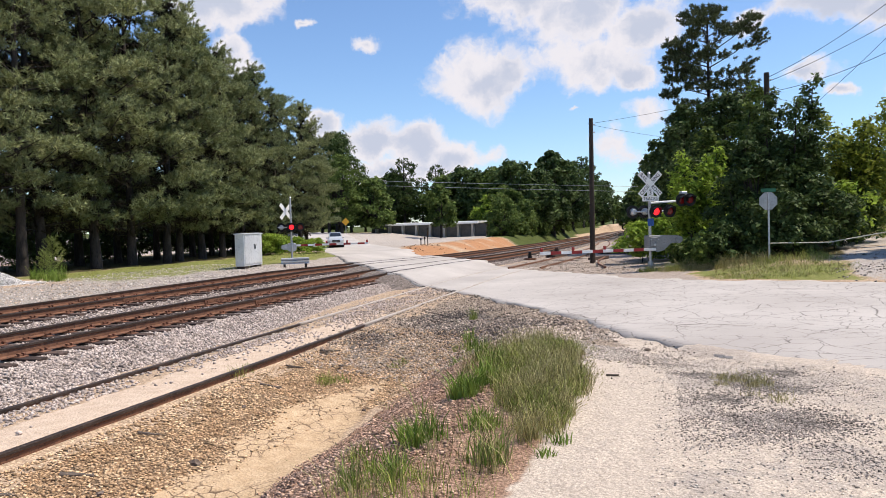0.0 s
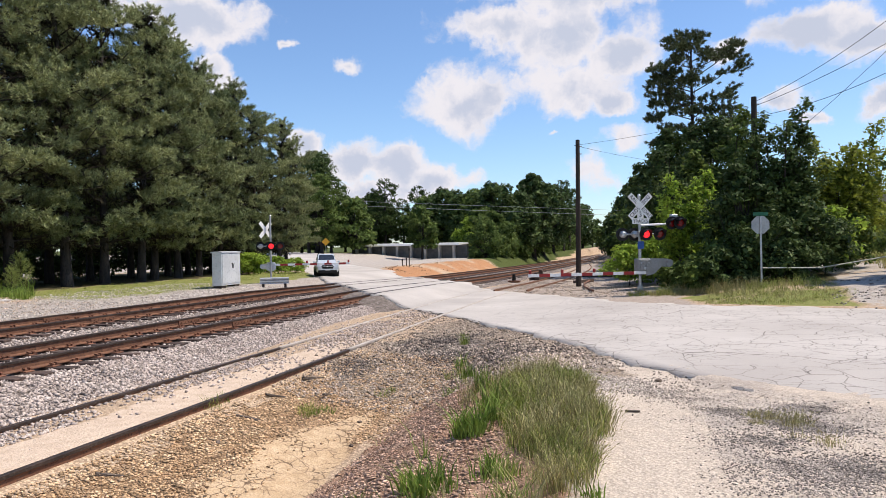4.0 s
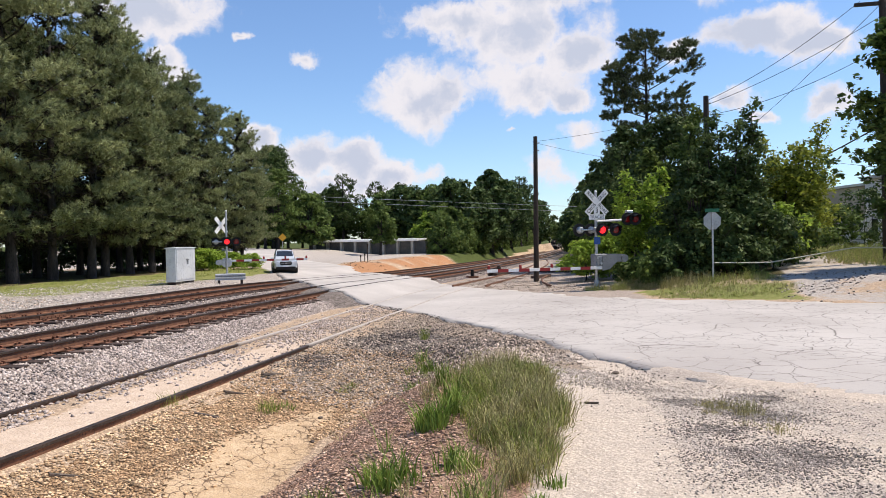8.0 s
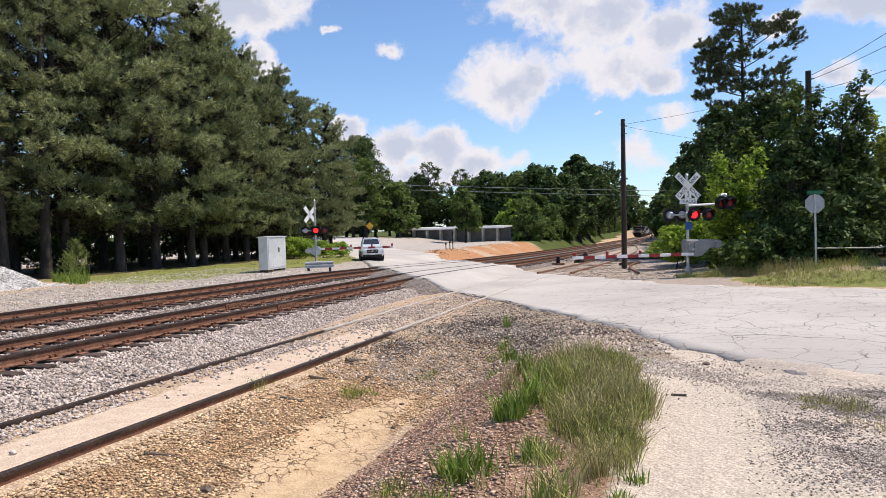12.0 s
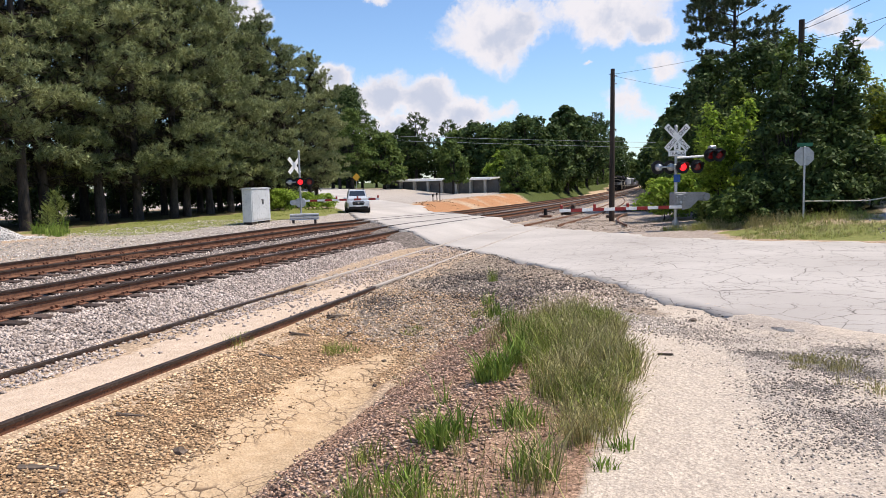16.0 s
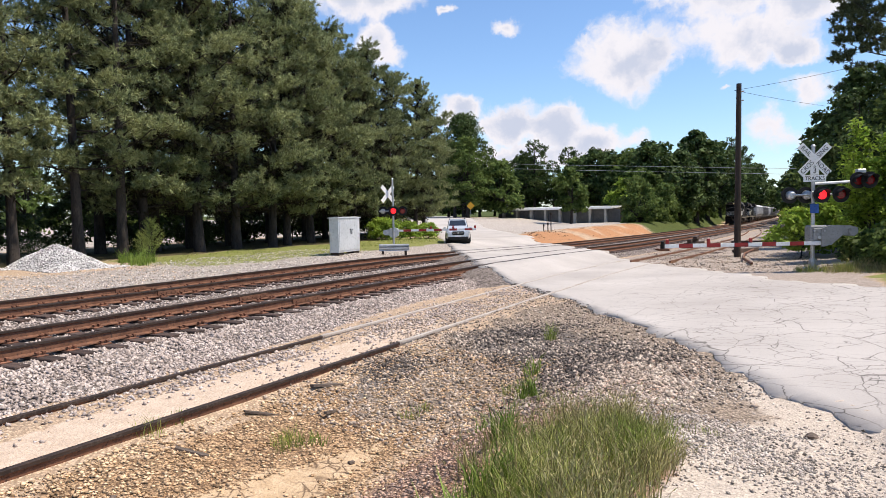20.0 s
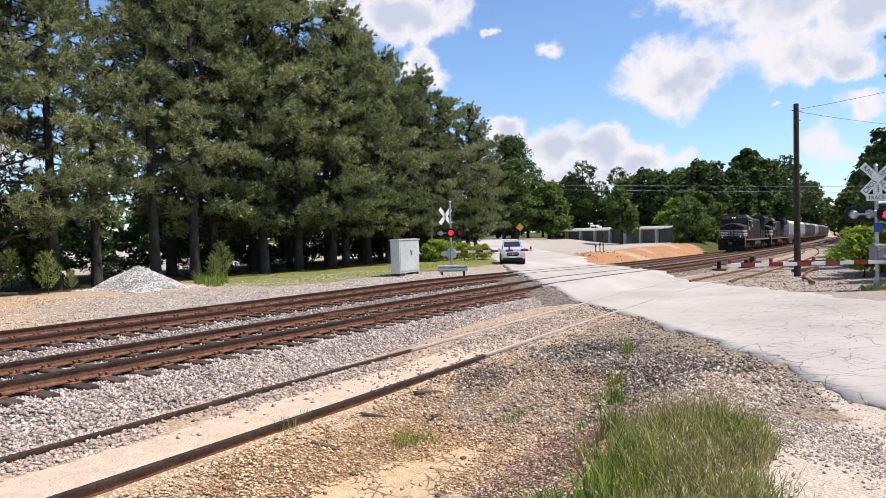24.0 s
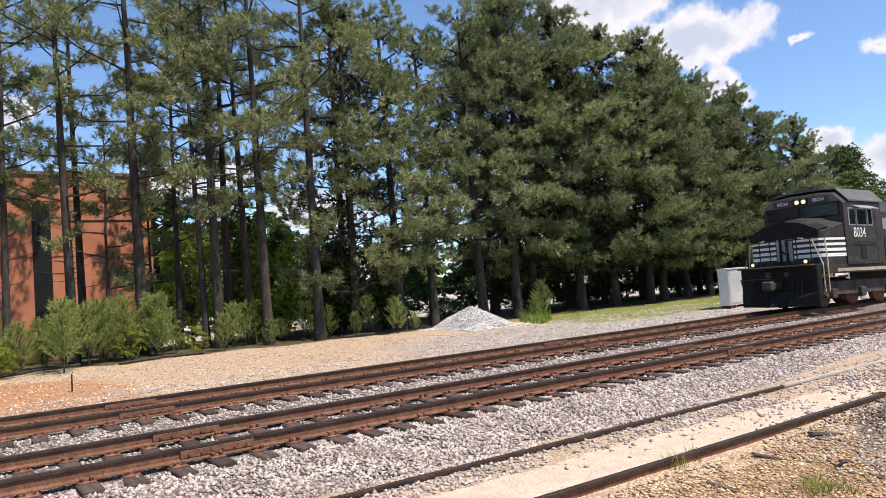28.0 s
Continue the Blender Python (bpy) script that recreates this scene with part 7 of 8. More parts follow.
# ---- buildings ----
BRICK = mat("red_brick_wall", [(0.42, 0.155, 0.085), (0.50, 0.20, 0.115), (0.33, 0.12, 0.07)], 0.8, 14, 0.9, 0, 0.3)
SHED = mat("shed_wall_paint", [(0.44, 0.43, 0.40), (0.52, 0.51, 0.48), (0.36, 0.35, 0.33)], 1, 9, 0.8, 0, 0.1)
BEIGE = mat("beige_metal_siding", [(0.30, 0.255, 0.205), (0.35, 0.30, 0.245), (0.25, 0.215, 0.175)], 0.6, 9, 0.7, 0, 0.1)
DOORMAT = mat("roll_up_door", [(0.10, 0.10, 0.10), (0.15, 0.15, 0.145), (0.07, 0.07, 0.07)], 1, 9, 0.7, 0, 0.2, vary=0.25)
WINDOW = glass("window_glass")


def build_buildings():
    # brick building behind the pines
    z0 = float(gz(-40, 6)) - 0.3
    t = thing("brick_building", pose(-36, 10.4, z0), "red brick building with a flat parapet behind the pines", "building")
    H = 9.9
    part("wall", Build().box(-16, 0, -34, 0, 0, H), BRICK, t)
    part("parapet", Build().box(-16.1, 0.1, -34.1, 0.1, H, H + 0.22, c=0.03), mat("metal_coping", [(0.16, 0.12, 0.10), (0.2, 0.15, 0.12)], 2, 20, 0.5, 0.3, 0.05), t, "dark metal coping")
    for zz in (H - 1.35, H - 4.2):
        part("brick_band", Build().box(0.0, 0.03, -33.9, -0.1, zz, zz + 0.10, c=0.01), mat("dark_brick_band", [(0.30, 0.12, 0.07), (0.36, 0.15, 0.09)], 2, 20, 0.9, 0, 0.2), t, "darker brick course")
    for y in (-5.3, -12.6, -19.9, -27.2):
        w = part("window", Build().box(-0.2, 0.03, y - 0.42, y + 0.42, 0.6, H - 1.45, c=0.02), BLACK, t, "tall narrow dark window bay")
        part("pane", Build().box(0.03, 0.045, y - 0.34, y + 0.34, 0.8, H - 1.6), mat("dark_tinted_glass", [(0.012, 0.012, 0.013), (0.018, 0.018, 0.019)], 2, 20, 0.45, 0, 0, spec=0.2), w)
    part("panel_joint", Build().box(0.0, 0.03, -4.2, -0.8, H - 2.4, H - 2.33), BLACK, t)
    part("panel_joint", Build().box(0.0, 0.03, -4.26, -4.2, H - 4.8, H - 2.33), BLACK, t)
    # rendered end building seen between the trunks
    t = thing("office_building", pose(-70, 34, float(gz(-70, 34)) - 0.2), "pale two-storey building beyond the car park", "building")
    part("wall", Build().box(-10, 0, -6, 6, 0, 6.5), mat("pale_render", [(0.38, 0.34, 0.29), (0.46, 0.42, 0.36)], 1, 9, 0.85, 0, 0.1), t)
    part("roof", Build().box(-10.3, 0.3, -6.3, 6.3, 6.5, 6.9, c=0.05), SHED, t)
    for y in (-4, -1.3, 1.4, 4):
        for z in (1.2, 4.0):
            w = part("window", Build().box(0.0, 0.06, y - 0.6, y + 0.6, z, z + 1.5, c=0.01), BLACK, t)
            part("pane", Build().box(0.06, 0.07, y - 0.52, y + 0.52, z + 0.08, z + 1.42), WINDOW, w)
    # row of storage units across the lot
    zb = 0.5
    t = thing("storage_building", pose(-38, 104, zb, 0, 0, -2), "long low storage shed with roll-up doors", "building")
    part("wall", Build().box(0, 17, 0.5, 7, -0.6, 1.75), SHED, t)
    part("roof", Build().prism([(-0.6, 1.68), (7.4, 1.95), (7.4, 2.12), (-0.45, 2.0)], "x", -0.4, 17.4), WHITE, t, "white metal roof")
    x = 0.1
    while x < 16.5:
        part("pillar", Build().box(x, x + 0.35, -0.1, 0.5, -0.6, 1.75, c=0.02), SHED, t)
        d = part("roll_up_door", Build().box(x + 0.42, x + 2.2, 0.42, 0.5, -0.55, 1.6), DOORMAT, t, "dark ribbed roll-up door")
        rb = Build()
        for z in np.arange(-0.4, 1.6, 0.22):
            rb.box(x + 0.44, x + 2.18, 0.395, 0.42, z, z + 0.03)
        part("door_ribs", rb, DOORMAT, d)
        x += 2.3
    # warehouses at the end of the drive
    t = thing("warehouse", pose(18.5, 60, float(gz(23, 60)) - 0.3, 0, 0, 0), "beige metal warehouse with a loading door", "building")
    part("wall", Build().box(0, 16, 0, 20, 0, 4.1), BEIGE, t)
    part("roof", Build().prism([(-0.3, 4.1), (8, 5.0), (16.3, 4.1), (16.3, 4.25), (8, 5.2), (-0.3, 4.25)], "y", -0.3, 20.3), SHED, t)
    part("gable", Build().prism([(0, 4.1), (16, 4.1), (8, 4.95)], "y", 0.0, 0.2), BEIGE, t)
    for x in (1.5, 5.5):
        d = part("loading_door", Build().box(x, x + 2.2, -0.05, 0.0, 0, 2.3, c=0.01), SHED, t, "pale loading door")
        part("panel_lines", Build().box(x + 0.1, x + 2.1, -0.06, -0.05, 0.75, 0.8).box(x + 0.1, x + 2.1, -0.06, -0.05, 1.5, 1.55), DOORMAT, d)
    t = thing("white_building", pose(22.3, 46, float(gz(25.6, 46)) - 0.3), "white-walled two-storey building by the drive", "building")
    part("wall", Build().box(0, 14, 0, 3.2, 0, 4.4), WHITE, t)
    part("roof", Build().box(-0.2, 14.2, -0.2, 3.4, 4.4, 4.65, c=0.04), SHED, t)
    for y in (1.6,):
        for z in (0.7, 2.6):
            w = part("window", Build().box(-0.05, 0.0, y - 0.4, y + 0.4, z, z + 1.3, c=0.01), BLACK, t)
            part("pane", Build().box(-0.06, -0.05, y - 0.34, y + 0.34, z + 0.06, z + 1.24), WINDOW, w)


build_buildings()


# ---- road vehicles ----
def paint(name, col, metal=0.5):
    return mat(name, [col, tuple(min(1, c * 1.06) for c in col), tuple(c * 0.9 for c in col)], 1, 6, 0.32, metal, 0.0, coat=0.6)


CHROME = mat("chrome_trim", [(0.6, 0.6, 0.62), (0.7, 0.7, 0.72)], 3, 20, 0.2, 0.9, 0)
LAMPGLASS = glass("lamp_glass", (0.75, 0.77, 0.8), 0.12)
AMBER = mat("amber_lens", [(0.5, 0.2, 0.02), (0.6, 0.25, 0.03)], 3, 20, 0.3, 0, 0)


def wheel_mesh():
    b = Build()
    rings = []
    for x, r in ((-0.11, 0.27), (-0.11, 0.33), (-0.08, 0.355), (0.08, 0.355), (0.11, 0.33), (0.11, 0.27)):
        rings.append([(x, r * math.cos(a), r * math.sin(a)) for a in [2 * math.pi * i / 20 for i in range(20)]])
    return b.loft(rings)


def rim_mesh():
    b = Build().tube((-0.09, 0, 0), (0.1, 0, 0), 0.27, 0.24, 20)
    for k in range(5):
        a = 2 * math.pi * k / 5
        b.box(0.095, 0.118, -0.03, 0.03, 0.03, 0.25, M=Matrix.Rotation(a, 4, "X"))
    return b.tube((0.09, 0, 0), (0.125, 0, 0), 0.06, 0.05, 10)


def car(m, label, col, wagon=True, rack=True, name="sport_utility_vehicle"):
    """A car with its nose at y = 0 pointing to -y, on z = 0."""
    t = thing(name, m, label, "car", "road vehicles")
    pm = paint("car_paint_" + name, col)
    W, Ln = 0.90, 4.6
    low = 0.32 if wagon else 0.2
    hood = 1.02 if wagon else 0.92
    roof = 1.76 if wagon else 1.45
    # lower body: rings along y, each a half profile mirrored
    def ring(y, w, zt, zb, tuck=0.06):
        half = [(w * 0.86, zb), (w, zb + 0.12), (w, zb + 0.38), (w - tuck, zt - 0.05), (w - tuck - 0.10, zt)]
        return [(-x, y, z) for x, z in half[::-1]][::-1][::-1] and [(x, y, z) for x, z in half] + [(-x, y, z) for x, z in half[::-1]]
    rings = [ring(0.0, W * 0.80, hood - 0.24, low + 0.08), ring(0.10, W * 0.92, hood - 0.12, low), ring(0.45, W, hood - 0.05, low - 0.02), ring(1.25, W, hood + 0.03, low - 0.02),
             ring(2.5, W, hood + 0.05, low - 0.02), ring(3.9, W, hood + 0.06, low - 0.02), ring(4.45, W * 0.95, hood + 0.02, low), ring(4.6, W * 0.86, hood - 0.05, low + 0.1)]
    part("body", Build().loft(rings), pm, t, smooth=False)
    # cabin
    def cab(y, wb, wt, zb, zt):
        return [(wb, y, zb), (wt, y, zt), (-wt, y, zt), (-wb, y, zb)]
    z0 = hood - 0.02
    cr = [cab(1.15, 0.76, 0.74, z0, z0 + 0.02), cab(1.85, 0.80, 0.62, z0, roof - 0.05), cab(2.3, 0.80, 0.63, z0, roof), cab(3.6 if wagon else 3.1, 0.80, 0.62, z0, roof - 0.02), cab(4.45 if wagon else 4.2, 0.78, 0.60 if wagon else 0.7, z0, (roof - 0.14) if wagon else z0 + 0.05)]
    part("cabin", Build().loft(cr), pm, t)
    # glazing set just proud of the cabin
    def quad(ps, nrm, nm, par=t):
        n = Vector(nrm).normalized() * 0.012
        vs = [Vector(p) + n for p in ps] + [Vector(p) - n for p in ps]
        return part(nm, Build().add(vs, [(0, 1, 2, 3), (7, 6, 5, 4), (0, 4, 5, 1), (1, 5, 6, 2), (2, 6, 7, 3), (3, 7, 4, 0)]), WINDOW, par, "dark glass")
    quad([(-0.68, 1.24, z0 + 0.08), (0.68, 1.24, z0 + 0.08), (0.57, 1.79, roof - 0.10), (-0.57, 1.79, roof - 0.10)], (0, -0.7, 0.7), "windscreen")
    for s in (1, -1):
        quad([(s * 0.80, 1.75, z0 + 0.06), (s * 0.80, 2.55, z0 + 0.06), (s * 0.645, 2.5, roof - 0.10), (s * 0.655, 1.98, roof - 0.12)], (s, 0, 0.25), "side_window")
        quad([(s * 0.80, 2.62, z0 + 0.06), (s * 0.80, 3.5, z0 + 0.06), (s * 0.645, 3.35, roof - 0.11), (s * 0.645, 2.58, roof - 0.10)], (s, 0, 0.25), "side_window")
        part("mirror", Build().box(s * 0.98 - 0.09, s * 0.98 + 0.09, 1.62, 1.75, hood + 0.02, hood + 0.17, c=0.03), pm, t)
        part("headlight", Build().prism([(s * 0.50, hood - 0.30), (s * 0.86, hood - 0.26), (s * 0.84, hood - 0.10), (s * 0.52, hood - 0.16)], "y", -0.01, 0.22), LAMPGLASS, t, "clear headlight")
        part("fog_lamp", Build().tube((s * 0.66, 0.03, low + 0.22), (s * 0.66, 0.2, low + 0.22), 0.07, 0.07, 10), LAMPGLASS, t)
        if rack:
            part("roof_rail", Build().tube((s * 0.58, 2.0, roof + 0.04), (s * 0.56, 3.9, roof + 0.02), 0.025, n=6).tube((s * 0.58, 2.02, roof - 0.03), (s * 0.58, 2.02, roof + 0.04), 0.025).tube((s * 0.56, 3.88, roof - 0.05), (s * 0.56, 3.88, roof + 0.02), 0.025), BLACK, t)
    gr = part("grille", Build().prism([(-0.40, hood - 0.42), (0.40, hood - 0.42), (0.48, hood - 0.24), (0.40, hood - 0.14), (-0.40, hood - 0.14), (-0.48, hood - 0.24)], "y", -0.03, 0.12), BLACK, t, "black grille")
    part("trim", Build().box(-0.42, 0.42, -0.045, -0.028, hood - 0.275, hood - 0.245).tube((0, -0.05, hood - 0.26), (0, -0.028, hood - 0.26), 0.055, 0.055, 12), CHROME, gr, "chrome bar")
    bp = part("bumper", Build().box(-0.74, 0.74, -0.04, 0.2, low - 0.06, low + 0.17, c=0.04), BLACK, t, "dark lower bumper")
    part("number_plate", Build().box(-0.2, 0.2, -0.042, -0.03, hood - 0.55, hood - 0.44, c=0.003), SIGNWHITE, t, "pale number plate")
    wm, rm = wheel_mesh().mesh("tyre", DARKRUB), rim_mesh().mesh("rim", CHROME)
    for y in (0.86, 3.6):
        part("wheel_arch", Build().tube((-W - 0.012, y, 0.38), (W + 0.012, y, 0.38), 0.42, 0.42, 20), DARKRUB, t)
        for s in (1, -1):
            w = part("wheel", wm, None, t, m=pose(s * 0.83, y, 0.355, 0, 0, 0 if s > 0 else 180))
            part("rim", rm, None, w)
    return t


SUV = car(pose(-14.3, 42.7, 0.12, 0, 0, R_ROT), "light blue-silver sport utility vehicle waiting at the gate", (0.62, 0.65, 0.68))
CAR2 = car(pose(-58, 112, 1.2, 0, 0, R_ROT + 4), "silver saloon car coming down the road", (0.45, 0.47, 0.48), False, False, "saloon_car")

# ---- the train ----
LOCO = mat("black_locomotive_paint", [(0.027, 0.025, 0.023), (0.042, 0.038, 0.034), (0.075, 0.066, 0.057)], 0.8, 6, 0.55, 0, 0.03, spec=0.25)
# a deeper black than the body paint, for pilot, plow, nose cap and door rails
FRONT_BLACK = mat("deep_black_front", [(0.010, 0.010, 0.010), (0.016, 0.015, 0.014), (0.03, 0.026, 0.022)], 1.2, 9, 0.7, 0, 0.05, spec=0.15)
GRIME = mat("dusty_underframe", [(0.05, 0.042, 0.036), (0.085, 0.07, 0.058), (0.03, 0.025, 0.022)], 2, 12, 0.85, 0.1, 0.2)
HOPPER = mat("weathered_white_hopper", [(0.62, 0.63, 0.63), (0.70, 0.70, 0.69), (0.45, 0.42, 0.38)], 0.7, 5, 0.7, 0, 0.05)
GREYCAR = mat("weathered_grey_hopper", [(0.22, 0.225, 0.225), (0.28, 0.28, 0.275), (0.15, 0.13, 0.115)], 0.7, 5, 0.75, 0, 0.05)
NUMBERBOARD = mat("lit_number_board", [(0.045, 0.026, 0.02), (0.06, 0.034, 0.025)], 5, 30, 0.4, 0, 0)


def bogie(parent, y, axles, gap):
    b = Build()
    L2 = gap * (axles - 1) / 2
    for s in (1, -1):
        x0, x1 = (0.98, 1.14) if s > 0 else (-1.14, -0.98)
        b.prism([(y - L2 - 0.6, 0.55), (y - L2 - 0.3, 0.35), (y - L2 + 0.45, 0.45), (y + L2 - 0.45, 0.45), (y + L2 + 0.3, 0.35), (y + L2 + 0.6, 0.55), (y + L2 + 0.5, 0.95), (y - L2 - 0.5, 0.95)], "x", x0, x1)
        for k in range(axles):
            yy = y - L2 + gap * k
            b.box(s * 1.18 - 0.09, s * 1.18 + 0.09, yy - 0.17, yy + 0.17, 0.32, 0.68, c=0.03)
            for q in (-0.36, 0.36):
                b.tube((s * 1.1, yy + q, 0.6), (s * 1.1, yy + q, 0.98), 0.085, 0.085, 8)
    b.box(-0.5, 0.5, y - 0.3, y + 0.3, 0.5, 1.1)
    t = part("truck", b, GRIME, parent, "grimy truck frame")
    wb = Build().tube((-0.07, 0, 0), (0.07, 0, 0), 0.5, 0.5, 22).tube((-0.09, 0, 0), (-0.07, 0, 0), 0.53, 0.53, 22)
    wm = wb.mesh("wheel", RUST)
    for k in range(axles):
        for s in (1, -1):
            part("wheel", wm, None, t, m=pose(s * 0.75, y - L2 + gap * k, 0.5, 0, 0, 0 if s > 0 else 180))
    return t


def locomotive(m, label):
    """A six-axle road locomotive, front coupler at y = 0, running towards -y."""
    t = thing("locomotive", m, label, "locomotive", "train")
    part("underframe", Build().box(-1.48, 1.48, 1.2, 21.6, 1.25, 1.55, c=0.02).box(-1.5, 1.5, 5.2, 20.9, 1.5, 1.6), LOCO, t)
    sill = part("sill_stripe", Build().box(1.482, 1.492, 1.9, 21.3, 1.30, 1.42).box(-1.492, -1.482, 1.9, 21.3, 1.30, 1.42), mat("dusty_pale_sill", [(0.30, 0.25, 0.19), (0.40, 0.34, 0.26), (0.16, 0.13, 0.10)], 1.5, 9, 0.8, 0, 0.05), t, "dusty pale sill stripe")
    # pilot plate, plow and coupler
    pil = Build().box(-1.45, 1.45, 0.62, 0.95, 0.35, 1.62, c=0.04)
    part("pilot", pil, FRONT_BLACK, t)
    plow = Build()
    plow.loft([[(-1.45, 0.62, 0.12), (-1.45, 0.62, 0.62), (-1.45, 0.72, 0.62), (-1.45, 0.72, 0.12)], [(0, 0.02, 0.12), (0, 0.32, 0.66), (0, 0.5, 0.66), (0, 0.3, 0.12)], [(1.45, 0.62, 0.12), (1.45, 0.62, 0.62), (1.45, 0.72, 0.62), (1.45, 0.72, 0.12)]])
    part("snow_plow", plow, FRONT_BLACK, t, "black plow blade")
    part("coupler", Build().box(-0.13, 0.13, -0.05, 0.65, 0.78, 1.02, c=0.03).box(-0.2, 0.16, -0.12, 0.18, 0.72, 1.08, c=0.05), GRIME, t)
    part("pilot_step", Build().box(-1.4, 1.4, 0.35, 0.62, 1.56, 1.62, c=0.015), GRIME, t, "worn front step board")
    part("socket_box", Build().box(-0.42, -0.2, 0.5, 0.62, 1.2, 1.42, c=0.02), GRIME, t)
    part("socket_box", Build().box(0.3, 0.46, 0.52, 0.62, 1.22, 1.4, c=0.02), GRIME, t)
    part("cut_lever", Build().path([(-1.38, 0.5, 1.05), (-1.3, 0.45, 1.18), (-0.2, 0.42, 1.16), (0.1, 0.3, 1.1)], 0.016, 6), GRIME, t)
    for x in (-0.95, -0.8, -0.62, 0.62, 0.8, 0.95):
        part("air_hose", Build().path([(x, 0.6, 1.1), (x * 1.02, 0.42, 0.9), (x * 0.98, 0.46, 0.55)], 0.024, 6), DARKRUB, t)
    # nose with peaked top
    def nose(y, w, zs, zc):
        return [(-w, y, 1.55), (-w, y, zs), (-w * 0.55, y, zs + (zc - zs) * 0.75), (0, y, zc), (w * 0.55, y, zs + (zc - zs) * 0.75), (w, y, zs), (w, y, 1.55)]
    part("nose", Build().loft([nose(1.25, 1.24, 2.74, 3.22), nose(1.40, 1.36, 2.82, 3.32), nose(2.75, 1.48, 3.12, 3.50)]), [LOCO], t)
    part("nose_cap", Build().prism([(-1.30, 2.62), (1.30, 2.62), (1.30, 2.88), (0.68, 3.18), (0, 3.30), (-0.68, 3.18), (-1.30, 2.88)], "y", 1.17, 1.30).loft([[(-1.30, 1.3, 2.88), (-0.68, 1.3, 3.18), (0, 1.3, 3.30), (0.68, 1.3, 3.18), (1.30, 1.3, 2.88), (1.2, 1.3, 2.8), (0, 1.3, 3.1), (-1.2, 1.3, 2.8)], [(-1.40, 1.75, 2.98), (-0.74, 1.75, 3.26), (0, 1.75, 3.385), (0.74, 1.75, 3.26), (1.40, 1.75, 2.98), (1.3, 1.75, 2.9), (0, 1.75, 3.2), (-1.3, 1.75, 2.9)]]), FRONT_BLACK, t, "black nose cap")
    nd = part("nose_door", Build().box(-0.30, 0.30, 1.215, 1.25, 1.80, 2.62, c=0.01), mat("dusty_white_door", [(0.30, 0.28, 0.25), (0.40, 0.37, 0.33), (0.14, 0.125, 0.11)], 1.2, 9, 0.8, 0, 0.05), t, "dusty pale nose door")
    part("door_rail", Build().tube((-0.12, 1.17, 1.62), (-0.12, 1.17, 2.68), 0.045, n=6).tube((0.14, 1.17, 1.62), (0.14, 1.17, 2.6), 0.03, n=6).tube((-0.12, 1.17, 2.2), (0.14, 1.17, 2.0), 0.03, n=6), FRONT_BLACK, nd, "black door rail")
    # cab
    def cab(y, w, ze, zr, x=0.95):
        return [(-w, y, 1.55), (-w, y, ze), (-x, y, zr), (-x * 0.5, y, zr + 0.06), (x * 0.5, y, zr + 0.06), (x, y, zr), (w, y, ze), (w, y, 1.55)]
    part("cab", Build().loft([cab(2.62, 1.52, 3.86, 4.24, 1.2), cab(2.95, 1.55, 3.92, 4.36, 1.15), cab(5.3, 1.55, 3.95, 4.4, 1.15)]), LOCO, t)
    part("cab_roof", Build().prism([(-1.6, 3.93), (-1.17, 4.42), (-0.6, 4.48), (0.6, 4.48), (1.17, 4.42), (1.6, 3.93), (1.6, 3.98), (1.18, 4.47), (0.6, 4.53), (-0.6, 4.53), (-1.18, 4.47), (-1.6, 3.98)], "y", 2.85, 5.5), mat("dusty_cab_roof", [(0.09, 0.088, 0.084), (0.13, 0.125, 0.118), (0.06, 0.057, 0.053)], 1.2, 8, 0.6, 0, 0.05), t, "dusty grey cab roof")
    part("brow", Build().prism([(-1.50, 3.95), (1.50, 3.95), (1.18, 4.25), (0.55, 4.31), (-0.55, 4.31), (-1.18, 4.25)], "y", 2.585, 2.63), MATS["dusty_cab_roof"], t, "dusty grey plate above the windscreens")
    wmat = glass("cab_glass", (0.012, 0.014, 0.016), 0.12)
    wmat.node_tree.nodes["Principled BSDF"].inputs["Specular IOR Level"].default_value = 0.35
    wmat.node_tree.nodes["Principled BSDF"].inputs["Coat Weight"].default_value = 0.0
    for x0, x1 in ((-1.35, -0.12), (0.12, 1.35)):
        w = part("windscreen", Build().box(x0 - 0.04, x1 + 0.04, 2.58, 2.625, 3.42, 3.93, c=0.01), BLACK, t, "black window frame")
        part("pane", Build().box(x0, x1, 2.565, 2.58, 3.46, 3.89), wmat, w)
        part("wiper", Build().tube(((x0 + x1) / 2, 2.55, 3.42), ((x0 + x1) / 2 + 0.35, 2.55, 3.62), 0.014), BLACK, w)
    for s in (1, -1):
        x = s * 1.553
        for y0, y1 in ((2.86, 3.36), (3.43, 4.16), (4.23, 4.6)):
            w = part("side_window", Build().box(x - 0.012, x + 0.012, y0, y1, 3.0, 3.68, c=0.006), STEEL, t, "bright window frame")
            part("pane", Build().box(x - 0.02, x + 0.02, y0 + 0.05, y1 - 0.05, 3.05, 3.63), wmat, w)
        part("sunshade", Build().prism([(0, 3.74), (s * 0.3, 3.62), (s * 0.3, 3.64), (0, 3.78)], "y", 3.2, 4.55, M=pose(s * 1.55, 0, 0)), STEEL, t, "pale sunshade over the side window")
        part("cab_door", Build().box(x - 0.01, x + 0.012, 4.85, 5.25, 1.62, 3.6, c=0.005), LOCO, t)
        part("grab_rail", Build().tube((s * 1.6, 3.0, 2.35), (s * 1.6, 4.75, 2.35), 0.018), BLACK, t)
        part("louvre", Build().box(x - 0.01, x + 0.02, 3.55, 3.95, 1.75, 2.25, c=0.005), BLACK, t)
